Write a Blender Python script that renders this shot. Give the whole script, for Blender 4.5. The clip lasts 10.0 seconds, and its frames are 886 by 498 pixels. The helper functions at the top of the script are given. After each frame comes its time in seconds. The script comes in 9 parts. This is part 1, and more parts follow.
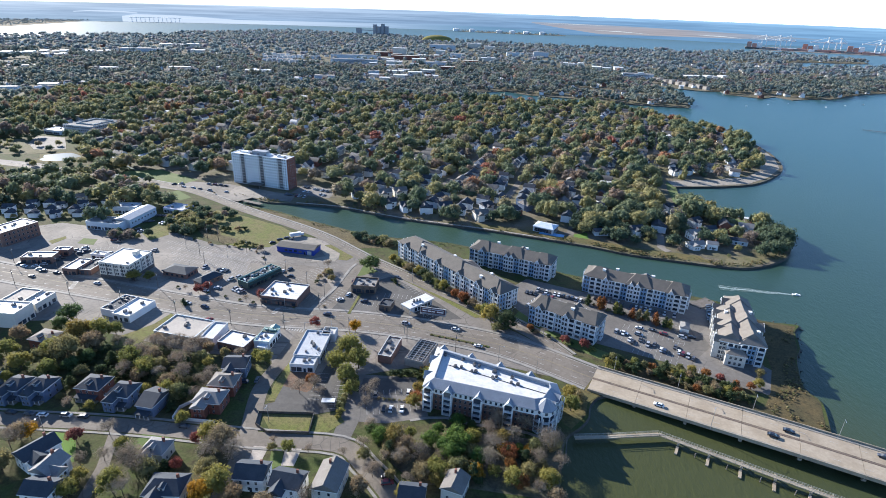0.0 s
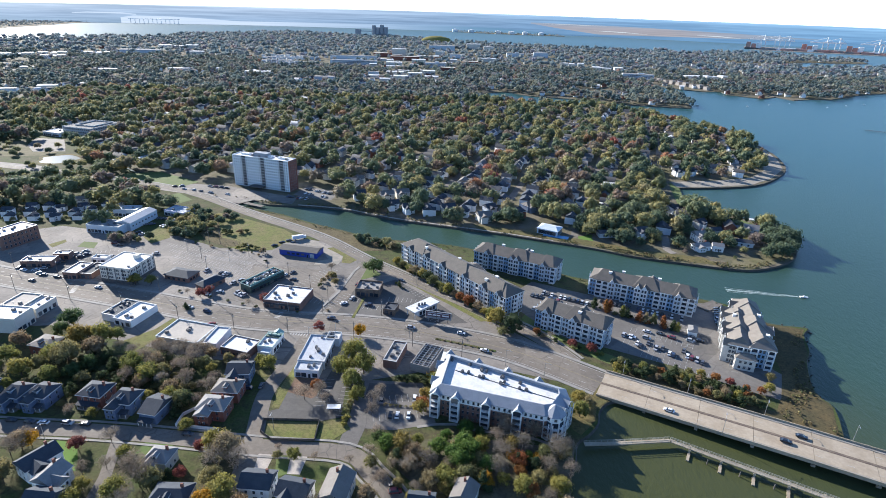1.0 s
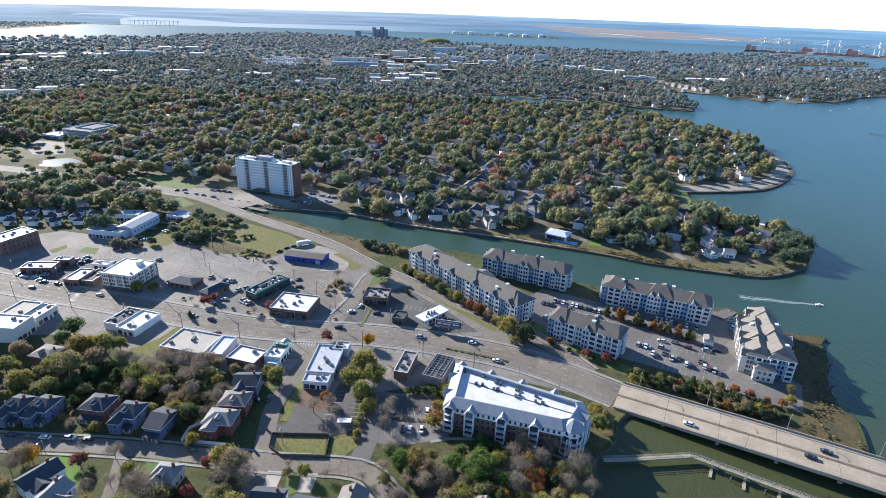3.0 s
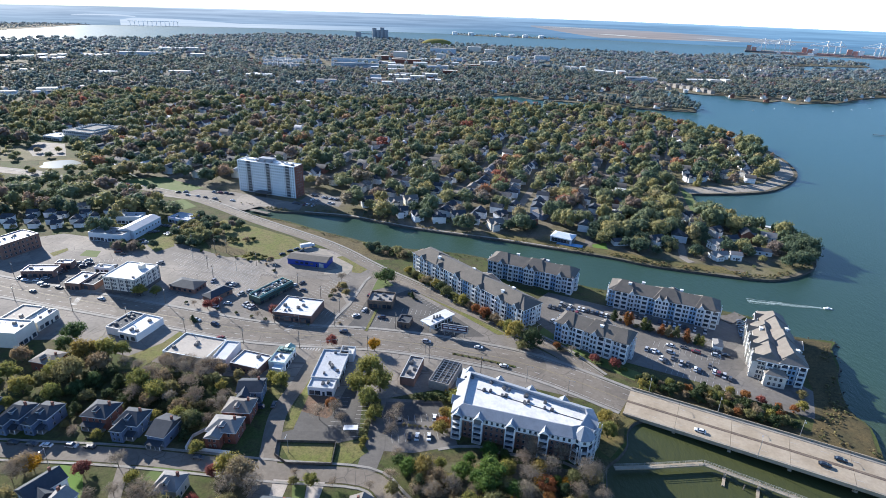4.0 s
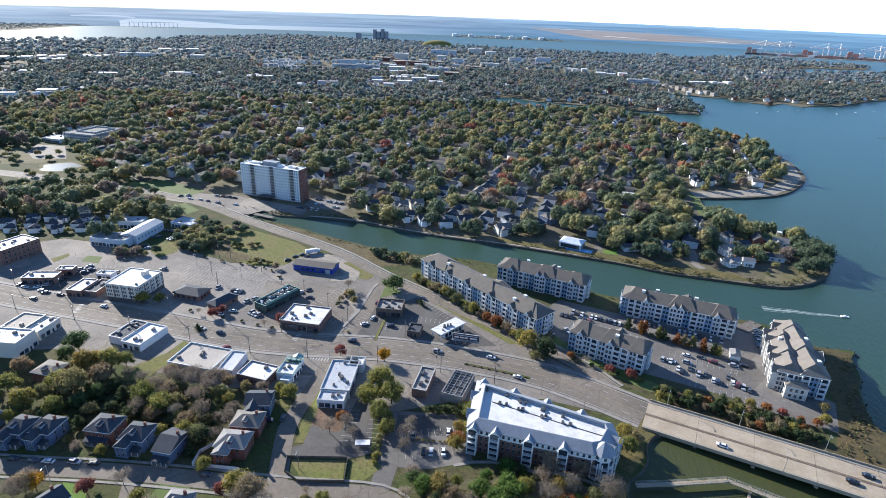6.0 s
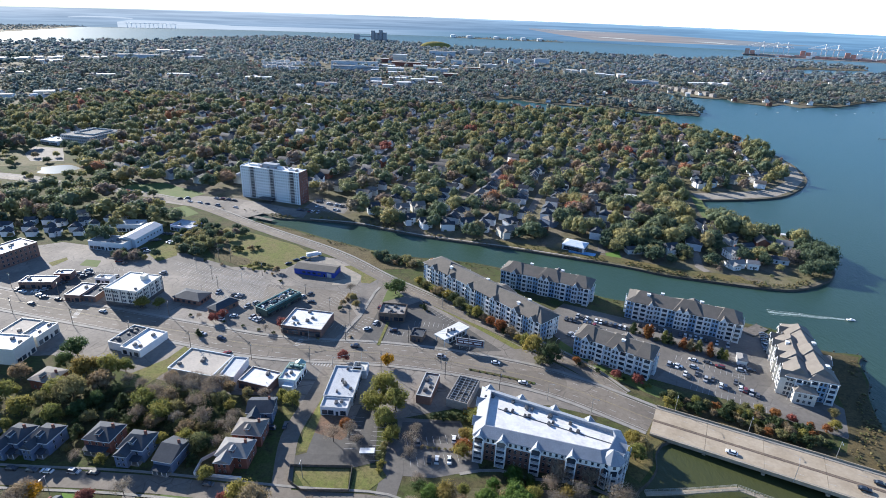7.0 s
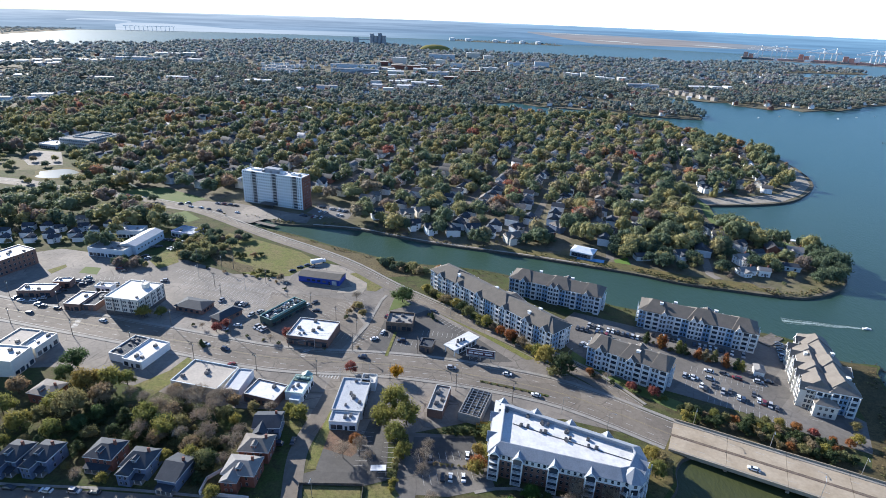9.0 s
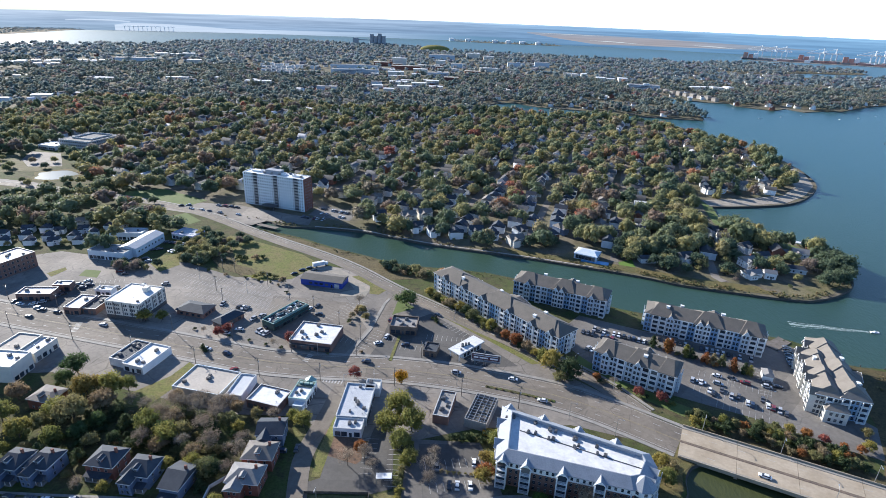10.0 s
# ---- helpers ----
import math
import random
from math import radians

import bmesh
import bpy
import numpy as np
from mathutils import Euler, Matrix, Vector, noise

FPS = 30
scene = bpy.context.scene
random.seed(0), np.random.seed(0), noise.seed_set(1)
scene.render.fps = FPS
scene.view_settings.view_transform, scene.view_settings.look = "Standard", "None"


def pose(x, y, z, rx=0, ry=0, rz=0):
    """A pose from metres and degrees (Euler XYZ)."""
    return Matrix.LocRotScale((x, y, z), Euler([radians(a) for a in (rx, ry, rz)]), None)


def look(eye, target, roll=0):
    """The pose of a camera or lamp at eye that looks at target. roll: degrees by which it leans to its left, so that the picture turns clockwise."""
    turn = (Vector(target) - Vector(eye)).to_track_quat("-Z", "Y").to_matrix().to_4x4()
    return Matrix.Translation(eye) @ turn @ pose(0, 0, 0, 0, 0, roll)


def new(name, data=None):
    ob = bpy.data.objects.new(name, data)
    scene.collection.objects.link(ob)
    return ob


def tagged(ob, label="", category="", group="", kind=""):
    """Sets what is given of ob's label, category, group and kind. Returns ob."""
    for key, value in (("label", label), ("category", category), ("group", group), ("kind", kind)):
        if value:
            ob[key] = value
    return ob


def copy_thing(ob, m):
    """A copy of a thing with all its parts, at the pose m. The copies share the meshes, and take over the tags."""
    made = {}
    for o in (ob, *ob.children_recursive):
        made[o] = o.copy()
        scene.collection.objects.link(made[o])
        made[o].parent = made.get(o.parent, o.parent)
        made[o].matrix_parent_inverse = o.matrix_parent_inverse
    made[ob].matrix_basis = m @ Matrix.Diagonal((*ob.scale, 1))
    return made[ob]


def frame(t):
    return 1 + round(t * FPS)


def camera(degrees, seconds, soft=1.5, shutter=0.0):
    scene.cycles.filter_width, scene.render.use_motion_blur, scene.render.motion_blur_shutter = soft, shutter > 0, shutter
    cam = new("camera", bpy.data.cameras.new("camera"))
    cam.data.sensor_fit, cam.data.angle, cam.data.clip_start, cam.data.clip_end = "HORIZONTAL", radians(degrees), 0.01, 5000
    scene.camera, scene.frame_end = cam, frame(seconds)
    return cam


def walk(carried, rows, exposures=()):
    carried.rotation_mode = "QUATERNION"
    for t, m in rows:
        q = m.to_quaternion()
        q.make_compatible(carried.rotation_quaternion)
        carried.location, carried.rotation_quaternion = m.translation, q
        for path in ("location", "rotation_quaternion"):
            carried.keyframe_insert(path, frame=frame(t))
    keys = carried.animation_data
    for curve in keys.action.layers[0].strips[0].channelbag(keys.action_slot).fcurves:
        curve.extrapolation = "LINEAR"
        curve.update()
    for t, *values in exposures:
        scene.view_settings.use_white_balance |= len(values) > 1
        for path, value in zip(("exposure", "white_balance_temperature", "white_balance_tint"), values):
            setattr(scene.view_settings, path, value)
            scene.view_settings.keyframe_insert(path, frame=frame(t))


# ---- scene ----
cam = camera(77.0, 10.0, 0.9)
PATH = [
    (0, (0.293, 0.401, 165.275), (0.287, 2.235, 164.478), 2.1),
    (0.5, (-1.463, 2.289, 165.065), (-1.468, 4.124, 164.269), 2.1),
    (1, (-3.188, 4.172, 164.983), (-3.191, 6.008, 164.188), 2.0),
    (1.5, (-4.808, 6.0, 164.876), (-4.811, 7.836, 164.083), 2.1),
    (2, (-6.46, 7.9, 164.839), (-6.462, 9.737, 164.048), 2.1),
    (2.5, (-8.081, 9.809, 164.854), (-8.081, 11.647, 164.064), 2.1),
    (4, (-13.223, 15.49, 164.88), (-13.221, 17.329, 164.093), 2.1),
    (4.5, (-14.857, 17.443, 165.0), (-14.855, 19.282, 164.214), 2.2),
    (5, (-16.491, 19.328, 165.033), (-16.488, 21.168, 164.247), 2.2),
    (5.5, (-18.254, 21.22, 164.93), (-18.25, 23.06, 164.146), 2.2),
    (7, (-22.881, 26.889, 164.838), (-22.869, 28.731, 164.059), 2.2),
    (7.5, (-24.355, 28.769, 164.792), (-24.339, 30.612, 164.016), 2.2),
    (8, (-25.936, 30.692, 164.706), (-25.919, 32.537, 163.932), 2.3),
    (8.5, (-27.472, 32.499, 164.625), (-27.452, 34.344, 163.853), 2.3),
    (9, (-29.119, 34.49, 164.569), (-29.1, 36.336, 163.799), 2.3),
    (9.5, (-30.624, 36.349, 164.57), (-30.603, 38.195, 163.801), 2.3),
    (10, (-31.85, 38.217, 164.555), (-31.829, 40.064, 163.786), 2.3),
]
walk(cam, [(t, look(eye, target, roll)) for t, eye, target, roll in PATH], [(0, 1.29, 6020, 11), (2.5, 1.28, 6020, 11), (5, 1.23, 6020, 11), (10, 1.18, 6020, 11)])

# ---- world, sun, exposure ----
SUN_FROM = Vector((-0.71, 0.70, 0.0)).normalized()
SUN_EL = radians(21.5)
world = bpy.data.worlds.new("sky")
scene.world = world
world.use_nodes = True
wn = world.node_tree
sky = wn.nodes.new("ShaderNodeTexSky")
sky.sky_type, sky.sun_disc = "NISHITA", False
sky.sun_elevation, sky.sun_rotation = SUN_EL, radians(45.4)
sky.altitude, sky.air_density, sky.dust_density, sky.ozone_density = 100, 0.8, 0.0, 4.0
bg = wn.nodes["Background"]
bg.inputs["Strength"].default_value = 0.092
wn.links.new(sky.outputs[0], bg.inputs["Color"])
sun = new("sun", bpy.data.lights.new("sun", "SUN"))
sun.data.energy, sun.data.angle, sun.data.color = 4.75, radians(0.5), (1.0, 0.93, 0.82)
sun.matrix_world = look((0, 0, 0), (-SUN_FROM.x * math.cos(SUN_EL), -SUN_FROM.y * math.cos(SUN_EL), -math.sin(SUN_EL)))

# ---- materials ----
def nodes_of(name):
    m = bpy.data.materials.new(name)
    m.use_nodes = True
    nt = m.node_tree
    return m, nt, nt.nodes["Principled BSDF"]


def noise_node(nt, where, scale, detail=3.0, rough=0.55):
    n = nt.nodes.new("ShaderNodeTexNoise")
    n.inputs["Scale"].default_value, n.inputs["Detail"].default_value, n.inputs["Roughness"].default_value = scale, detail, rough
    nt.links.new(where, n.inputs["Vector"])
    return n.outputs["Fac"]


def ramp(nt, fac, stops, constant=False):
    r = nt.nodes.new("ShaderNodeValToRGB")
    e = r.color_ramp.elements
    while len(e) < len(stops):
        e.new(0.5)
    for el, (p, c) in zip(e, stops):
        el.position, el.color = p, (*c, 1)
    if constant:
        r.color_ramp.interpolation = "CONSTANT"
    nt.links.new(fac, r.inputs["Fac"])
    return r.outputs["Color"]


def blend(nt, fac, a, b, kind="MIX"):
    n = nt.nodes.new("ShaderNodeMix")
    n.data_type, n.blend_type = "RGBA", kind
    for sock, v in ((n.inputs[0], fac), (n.inputs[6], a), (n.inputs[7], b)):
        if isinstance(v, (int, float)):
            sock.default_value = v
        elif isinstance(v, tuple):
            sock.default_value = (*v, 1)
        else:
            nt.links.new(v, sock)
    return n.outputs[2]


def surface(name, col, col2=None, rough=0.85, scale=0.25, fine=3.0, metal=0.0, bump=0.0, island=0.0):
    """A worn surface: two colours mixed by broad stains, then a fine grain."""
    m, nt, p = nodes_of(name)
    pos = nt.nodes.new("ShaderNodeNewGeometry").outputs["Position"]
    col2 = col2 or tuple(c * 0.75 for c in col)
    broad = ramp(nt, noise_node(nt, pos, scale, 4.0, 0.6), [(0.35, (0, 0, 0)), (0.65, (1, 1, 1))])
    grain = noise_node(nt, pos, fine, 3.0)
    c = blend(nt, broad, col, col2)
    c = blend(nt, 0.35, c, ramp(nt, grain, [(0.3, (0.45, 0.45, 0.45)), (0.7, (0.75, 0.75, 0.75))]), "OVERLAY")
    if island:
        rnd = nt.nodes.new("ShaderNodeObjectInfo").outputs["Random"]
        c = blend(nt, island, c, ramp(nt, rnd, [(0.0, (0.25, 0.25, 0.25)), (1.0, (0.8, 0.8, 0.8))]), "OVERLAY")
    nt.links.new(c, p.inputs["Base Color"])
    p.inputs["Roughness"].default_value, p.inputs["Metallic"].default_value = rough, metal
    if bump:
        b = nt.nodes.new("ShaderNodeBump")
        b.inputs["Strength"].default_value, b.inputs["Distance"].default_value = 0.6, bump
        nt.links.new(grain, b.inputs["Height"])
        nt.links.new(b.outputs[0], p.inputs["Normal"])
    return m


def leaf_material(name, stops, use_attribute=False, translucent=0.38, spread=0.45):
    m, nt, p = nodes_of(name)
    geo = nt.nodes.new("ShaderNodeNewGeometry")
    if use_attribute:
        a = nt.nodes.new("ShaderNodeAttribute")
        a.attribute_name = "tint"
        src = a.outputs["Fac"]
    else:
        src = nt.nodes.new("ShaderNodeObjectInfo").outputs["Random"]
    c = ramp(nt, src, stops)
    c = blend(nt, spread, c, ramp(nt, geo.outputs["Random Per Island"], [(0.0, (0.28, 0.30, 0.27)), (1.0, (0.82, 0.79, 0.70))]), "OVERLAY")
    nt.links.new(c, p.inputs["Base Color"])
    p.inputs["Roughness"].default_value = 0.7
    p.inputs["Specular IOR Level"].default_value = 0.2
    t = nt.nodes.new("ShaderNodeBsdfTranslucent")
    nt.links.new(c, t.inputs["Color"])
    mx = nt.nodes.new("ShaderNodeMixShader")
    mx.inputs[0].default_value = translucent
    nt.links.new(p.outputs[0], mx.inputs[1])
    nt.links.new(t.outputs[0], mx.inputs[2])
    nt.links.new(mx.outputs[0], nt.nodes["Material Output"].inputs["Surface"])
    return m


LEAF_STOPS = [(0.0, (0.064, 0.094, 0.057)), (0.2, (0.122, 0.150, 0.080)), (0.42, (0.192, 0.197, 0.090)), (0.6, (0.285, 0.245, 0.095)),
              (0.74, (0.195, 0.155, 0.118)), (0.86, (0.33, 0.19, 0.085)), (0.94, (0.32, 0.135, 0.08)), (1.0, (0.29, 0.10, 0.075))]
# woods leaves lightened and bluer, a touch of distance haze in the colour
HAZED_WOODS_STOPS = [(p, (c[0] * 1.19, c[1] * 1.22, c[2] * 1.38)) for p, c in LEAF_STOPS]
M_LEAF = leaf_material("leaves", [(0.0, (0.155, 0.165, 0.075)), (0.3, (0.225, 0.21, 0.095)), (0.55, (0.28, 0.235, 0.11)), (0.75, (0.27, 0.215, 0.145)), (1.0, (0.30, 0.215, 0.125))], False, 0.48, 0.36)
M_WOODS = leaf_material("woods_leaves_hazed", HAZED_WOODS_STOPS, True, 0.45, 0.28)
# bluer and paler with distance: haze mixed into these leaf colours
M_HAZEMID = leaf_material("mid_woods_leaves_hazed", [(0.0, (0.098, 0.146, 0.156)), (0.3, (0.167, 0.212, 0.200)), (0.6, (0.270, 0.273, 0.213)), (0.8, (0.223, 0.207, 0.225)), (0.9, (0.316, 0.217, 0.181)), (1.0, (0.307, 0.167, 0.163))], True, 0.45, 0.28)
M_HAZEFAR = leaf_material("far_woods_leaves_hazed", [(0.0, (0.130, 0.187, 0.228)), (0.3, (0.200, 0.255, 0.276)), (0.6, (0.279, 0.296, 0.290)), (0.8, (0.256, 0.255, 0.310)), (1.0, (0.298, 0.229, 0.241))], True, 0.42)
M_LEAFSCRUB = leaf_material("scrub_leaves", [(0.0, (0.08, 0.10, 0.045)), (0.3, (0.155, 0.155, 0.065)), (0.55, (0.22, 0.185, 0.085)), (0.8, (0.20, 0.15, 0.085))], True, 0.3)
M_OCHRE = leaf_material("ochre_leaves", [(0.0, (0.27, 0.20, 0.06)), (1.0, (0.22, 0.18, 0.06))], False, 0.45)
M_YELLOW = leaf_material("yellow_leaves", [(0.0, (0.42, 0.24, 0.02)), (1.0, (0.36, 0.19, 0.02))])
M_ORANGE = leaf_material("orange_leaves", [(0.0, (0.29, 0.14, 0.045)), (1.0, (0.25, 0.095, 0.04))])
M_RED = leaf_material("red_leaves", [(0.0, (0.27, 0.085, 0.07)), (1.0, (0.20, 0.075, 0.065))])
M_PINE = leaf_material("evergreen_leaves", [(0.0, (0.042, 0.066, 0.032)), (1.0, (0.066, 0.088, 0.038))])
M_OAK = leaf_material("oak_leaves", [(0.0, (0.075, 0.12, 0.05)), (1.0, (0.11, 0.15, 0.055))], False, 0.45)
M_GREENLEAF = leaf_material("fresh_green_leaves", [(0.0, (0.08, 0.15, 0.035)), (1.0, (0.11, 0.17, 0.04))], False, 0.45)
M_TWIG = leaf_material("bare_twigs", [(0.0, (0.27, 0.235, 0.195)), (1.0, (0.32, 0.25, 0.19))], False, 0.25)
M_OLIVE = leaf_material("olive_leaves", [(0.0, (0.19, 0.20, 0.062)), (0.6, (0.265, 0.245, 0.07)), (1.0, (0.31, 0.255, 0.075))], False, 0.5, 0.36)
M_BARK = surface("bark", (0.09, 0.07, 0.055), rough=0.95, fine=8.0)


def turf(name, green, dry, litter, scale=0.05):
    """Uneven turf: green and dry patches, dark leaf litter, fine mottling."""
    m, nt, p = nodes_of(name)
    pos = nt.nodes.new("ShaderNodeNewGeometry").outputs["Position"]
    c = blend(nt, ramp(nt, noise_node(nt, pos, scale, 5.0, 0.65), [(0.40, (0, 0, 0)), (0.62, (1, 1, 1))]), green, dry)
    c = blend(nt, ramp(nt, noise_node(nt, pos, scale * 4.3, 5.0, 0.7), [(0.50, (0, 0, 0)), (0.66, (0.85, 0.85, 0.85))]), c, litter)
    c = blend(nt, 0.7, c, ramp(nt, noise_node(nt, pos, 0.9, 4.0, 0.75), [(0.3, (0.3, 0.3, 0.3)), (0.7, (0.75, 0.75, 0.75))]), "OVERLAY")
    nt.links.new(c, p.inputs["Base Color"])
    p.inputs["Roughness"].default_value = 0.95
    p.inputs["Specular IOR Level"].default_value = 0.15
    return m


M_GRASS = turf("grass", (0.062, 0.080, 0.025), (0.098, 0.085, 0.045), (0.045, 0.038, 0.024))
M_GREENLAWN = surface("bright_watered_lawn", (0.085, 0.17, 0.018), (0.10, 0.165, 0.024), 0.95, 0.15, 2.5)
M_LAWN = surface("lawn", (0.080, 0.120, 0.024), (0.104, 0.128, 0.036), 0.95, 0.1, 2.0)
M_DIRT = turf("bare_red_earth", (0.20, 0.125, 0.085), (0.15, 0.105, 0.075), (0.10, 0.08, 0.06), 0.12)
M_FIELD = turf("rough_grass_field", (0.142, 0.152, 0.046), (0.175, 0.15, 0.066), (0.095, 0.088, 0.036), 0.09)
M_SOIL = turf("wood_floor_litter", (0.115, 0.108, 0.06), (0.165, 0.14, 0.105), (0.08, 0.07, 0.05), 0.03)
M_MARSH = turf("marsh_grass", (0.15, 0.12, 0.05), (0.105, 0.10, 0.042), (0.065, 0.055, 0.03), 0.08)
# darker M_MARSH: the shade on the east shore put partly into its colour
M_DARKMARSH = turf("dark_marsh_grass", (0.115, 0.088, 0.043), (0.078, 0.068, 0.036), (0.046, 0.04, 0.024), 0.08)
M_WEEDS = turf("dead_weeds", (0.115, 0.092, 0.05), (0.14, 0.115, 0.06), (0.06, 0.052, 0.03), 0.1)
M_SAND = turf("pale_grass_bank", (0.19, 0.16, 0.10), (0.125, 0.118, 0.055), (0.09, 0.085, 0.04), 0.05)


def asphalt(name, col, col2, seam, cells=0.045, crack=0.3):
    """Old asphalt: broad bleached areas, resurfaced patches, dark seams and oil-darkened grain."""
    m, nt, p = nodes_of(name)
    pos = nt.nodes.new("ShaderNodeNewGeometry").outputs["Position"]
    broad = ramp(nt, noise_node(nt, pos, 0.035, 5.0, 0.62), [(0.36, (0, 0, 0)), (0.64, (1, 1, 1))])
    c = blend(nt, broad, col, col2)
    warp = nt.nodes.new("ShaderNodeMix")
    warp.data_type, warp.blend_type = "RGBA", "LINEAR_LIGHT"
    warp.inputs[0].default_value = 0.02
    nz = nt.nodes.new("ShaderNodeTexNoise")
    nz.inputs["Scale"].default_value = 0.12
    nt.links.new(pos, nz.inputs["Vector"])
    sc = nt.nodes.new("ShaderNodeVectorMath")
    sc.operation = "SCALE"
    sc.inputs["Scale"].default_value = cells
    nt.links.new(pos, sc.inputs[0])
    nt.links.new(sc.outputs[0], warp.inputs[6])
    nt.links.new(nz.outputs["Color"], warp.inputs[7])
    v = nt.nodes.new("ShaderNodeTexVoronoi")
    v.feature, v.distance = "F1", "CHEBYCHEV"
    v.inputs["Scale"].default_value = 1.0
    nt.links.new(warp.outputs[2], v.inputs["Vector"])
    c = blend(nt, 0.30, c, ramp(nt, v.outputs["Color"], [(0.2, (0.3, 0.3, 0.3)), (0.8, (0.72, 0.72, 0.72))]), "OVERLAY")
    e = nt.nodes.new("ShaderNodeTexVoronoi")
    e.feature = "DISTANCE_TO_EDGE"
    e.inputs["Scale"].default_value = 3.4
    nt.links.new(warp.outputs[2], e.inputs["Vector"])
    line = ramp(nt, e.outputs["Distance"], [(0.012, (1, 1, 1)), (0.03, (0, 0, 0))])
    some = ramp(nt, noise_node(nt, pos, 0.05, 2.0), [(0.45, (0, 0, 0)), (0.6, (crack, crack, crack))])
    c = blend(nt, blend(nt, 1.0, line, some, "MULTIPLY"), c, seam)
    spots = ramp(nt, noise_node(nt, pos, 0.5, 4.0, 0.7), [(0.3, (0.36, 0.36, 0.36)), (0.62, (0.62, 0.62, 0.62))])
    c = blend(nt, 0.5, c, spots, "OVERLAY")
    nt.links.new(c, p.inputs["Base Color"])
    p.inputs["Roughness"].default_value = 0.9
    return m


M_ROAD = asphalt("road_asphalt", (0.141, 0.120, 0.098), (0.193, 0.165, 0.134), (0.062, 0.055, 0.049), 0.045, 0.5)
M_LOT = asphalt("parking_asphalt", (0.150, 0.134, 0.117), (0.240, 0.211, 0.180), (0.075, 0.066, 0.056), 0.03, 0.65)
M_MIDLOT = asphalt("mid_grey_asphalt", (0.120, 0.110, 0.100), (0.172, 0.157, 0.140), (0.055, 0.053, 0.05), 0.03)
M_DARKLOT = asphalt("new_asphalt", (0.070, 0.066, 0.062), (0.104, 0.096, 0.087), (0.045, 0.045, 0.045), 0.03)
M_CONC = surface("bridge_concrete", (0.29, 0.235, 0.168), (0.36, 0.30, 0.225), 0.85, 0.12, 0.8)
M_POOLROOF = surface("pale_blue_roof_panels", (0.50, 0.58, 0.66), (0.62, 0.67, 0.72), 0.4, 0.3, 2.0)
M_SANDY = surface("sandy_gravel", (0.30, 0.26, 0.21), (0.22, 0.20, 0.165), 0.95, 0.2, 1.5)
M_CONCDRIVE = surface("pale_drive_concrete", (0.42, 0.37, 0.32), (0.34, 0.30, 0.26), 0.9, 0.2, 1.5)
M_WALK = surface("pavement_concrete", (0.27, 0.25, 0.225), (0.20, 0.19, 0.17), 0.85, 0.2, 1.5)
M_PAINT = surface("road_paint", (0.44, 0.43, 0.41), (0.27, 0.26, 0.245), 0.7, 0.8, 3.0)
M_YPAINT = surface("yellow_road_paint", (0.28, 0.22, 0.10), (0.21, 0.18, 0.12), 0.7, 0.8, 3.0)
M_DARKSTRIP = surface("dark_median", (0.10, 0.075, 0.06), (0.16, 0.12, 0.09), 0.9, 0.5, 2.0)
M_SLOPE = surface("grey_metal_slopes", (0.27, 0.29, 0.325), (0.23, 0.25, 0.28), 0.6, 0.3, 2.0)
M_WHITEROOF = surface("white_membrane_roof", (0.666, 0.666, 0.666), (0.522, 0.517, 0.508), 0.7, 0.22, 0.8)
M_GREYROOF = surface("grey_gravel_roof", (0.270, 0.255, 0.240), (0.210, 0.203, 0.195), 0.9, 0.12, 1.0)
M_TANROOF = surface("tan_gravel_roof", (0.43, 0.385, 0.33), (0.35, 0.315, 0.275), 0.9, 0.1, 1.0)
M_APTROOF = surface("dark_grey_brown_shingles", (0.104, 0.093, 0.081), (0.132, 0.117, 0.100), 0.85, 0.25, 2.2)
M_TANSHINGLE = surface("tan_brown_shingles", (0.165, 0.145, 0.122), (0.20, 0.178, 0.152), 0.85, 0.25, 2.2)
M_BLUESIDE = surface("mid_blue_siding", (0.21, 0.33, 0.47), (0.17, 0.28, 0.42), 0.7, 0.25, 3.0)
M_DARKROOF = surface("dark_shingles", (0.032, 0.041, 0.055), (0.048, 0.057, 0.070), 0.85, 0.3, 2.0)
M_SHINGLE = surface("brown_grey_shingles", (0.148, 0.132, 0.116), (0.180, 0.164, 0.148), 0.85, 0.25, 2.2)
M_LSHINGLE = surface("light_grey_shingles", (0.225, 0.217, 0.210), (0.180, 0.176, 0.173), 0.85, 0.25, 2.2)
M_METALROOF = surface("pale_metal_roof", (0.425, 0.442, 0.468), (0.374, 0.391, 0.416), 0.5, 0.3, 2.0)
M_COPING = surface("weathered_coping_metal", (0.46, 0.46, 0.45), (0.33, 0.33, 0.325), 0.6, 0.4, 2.0)
M_WHITE = surface("white_paint", (0.78, 0.78, 0.77), (0.70, 0.70, 0.69), 0.6, 0.3, 2.0)
M_SIDING = surface("pale_blue_grey_siding", (0.53, 0.585, 0.635), (0.46, 0.52, 0.575), 0.7, 0.25, 3.0)
M_UNIT = surface("grey_unit_casing", (0.22, 0.22, 0.225), (0.13, 0.13, 0.135), 0.6, 0.8, 3.0, metal=0.3)
M_CREAM = surface("cream_siding", (0.595, 0.561, 0.493), (0.527, 0.501, 0.442), 0.7, 0.25, 3.0)
M_BLUE = surface("blue_paint", (0.024, 0.056, 0.336), (0.020, 0.044, 0.256), 0.6, 0.2, 2.0)
M_NAVY = surface("dark_blue_siding", (0.13, 0.18, 0.27), (0.10, 0.145, 0.225), 0.7, 0.2, 2.0)
M_GREEN = surface("dark_green_paint", (0.04, 0.09, 0.07), (0.05, 0.07, 0.06), 0.6, 0.3, 2.0)
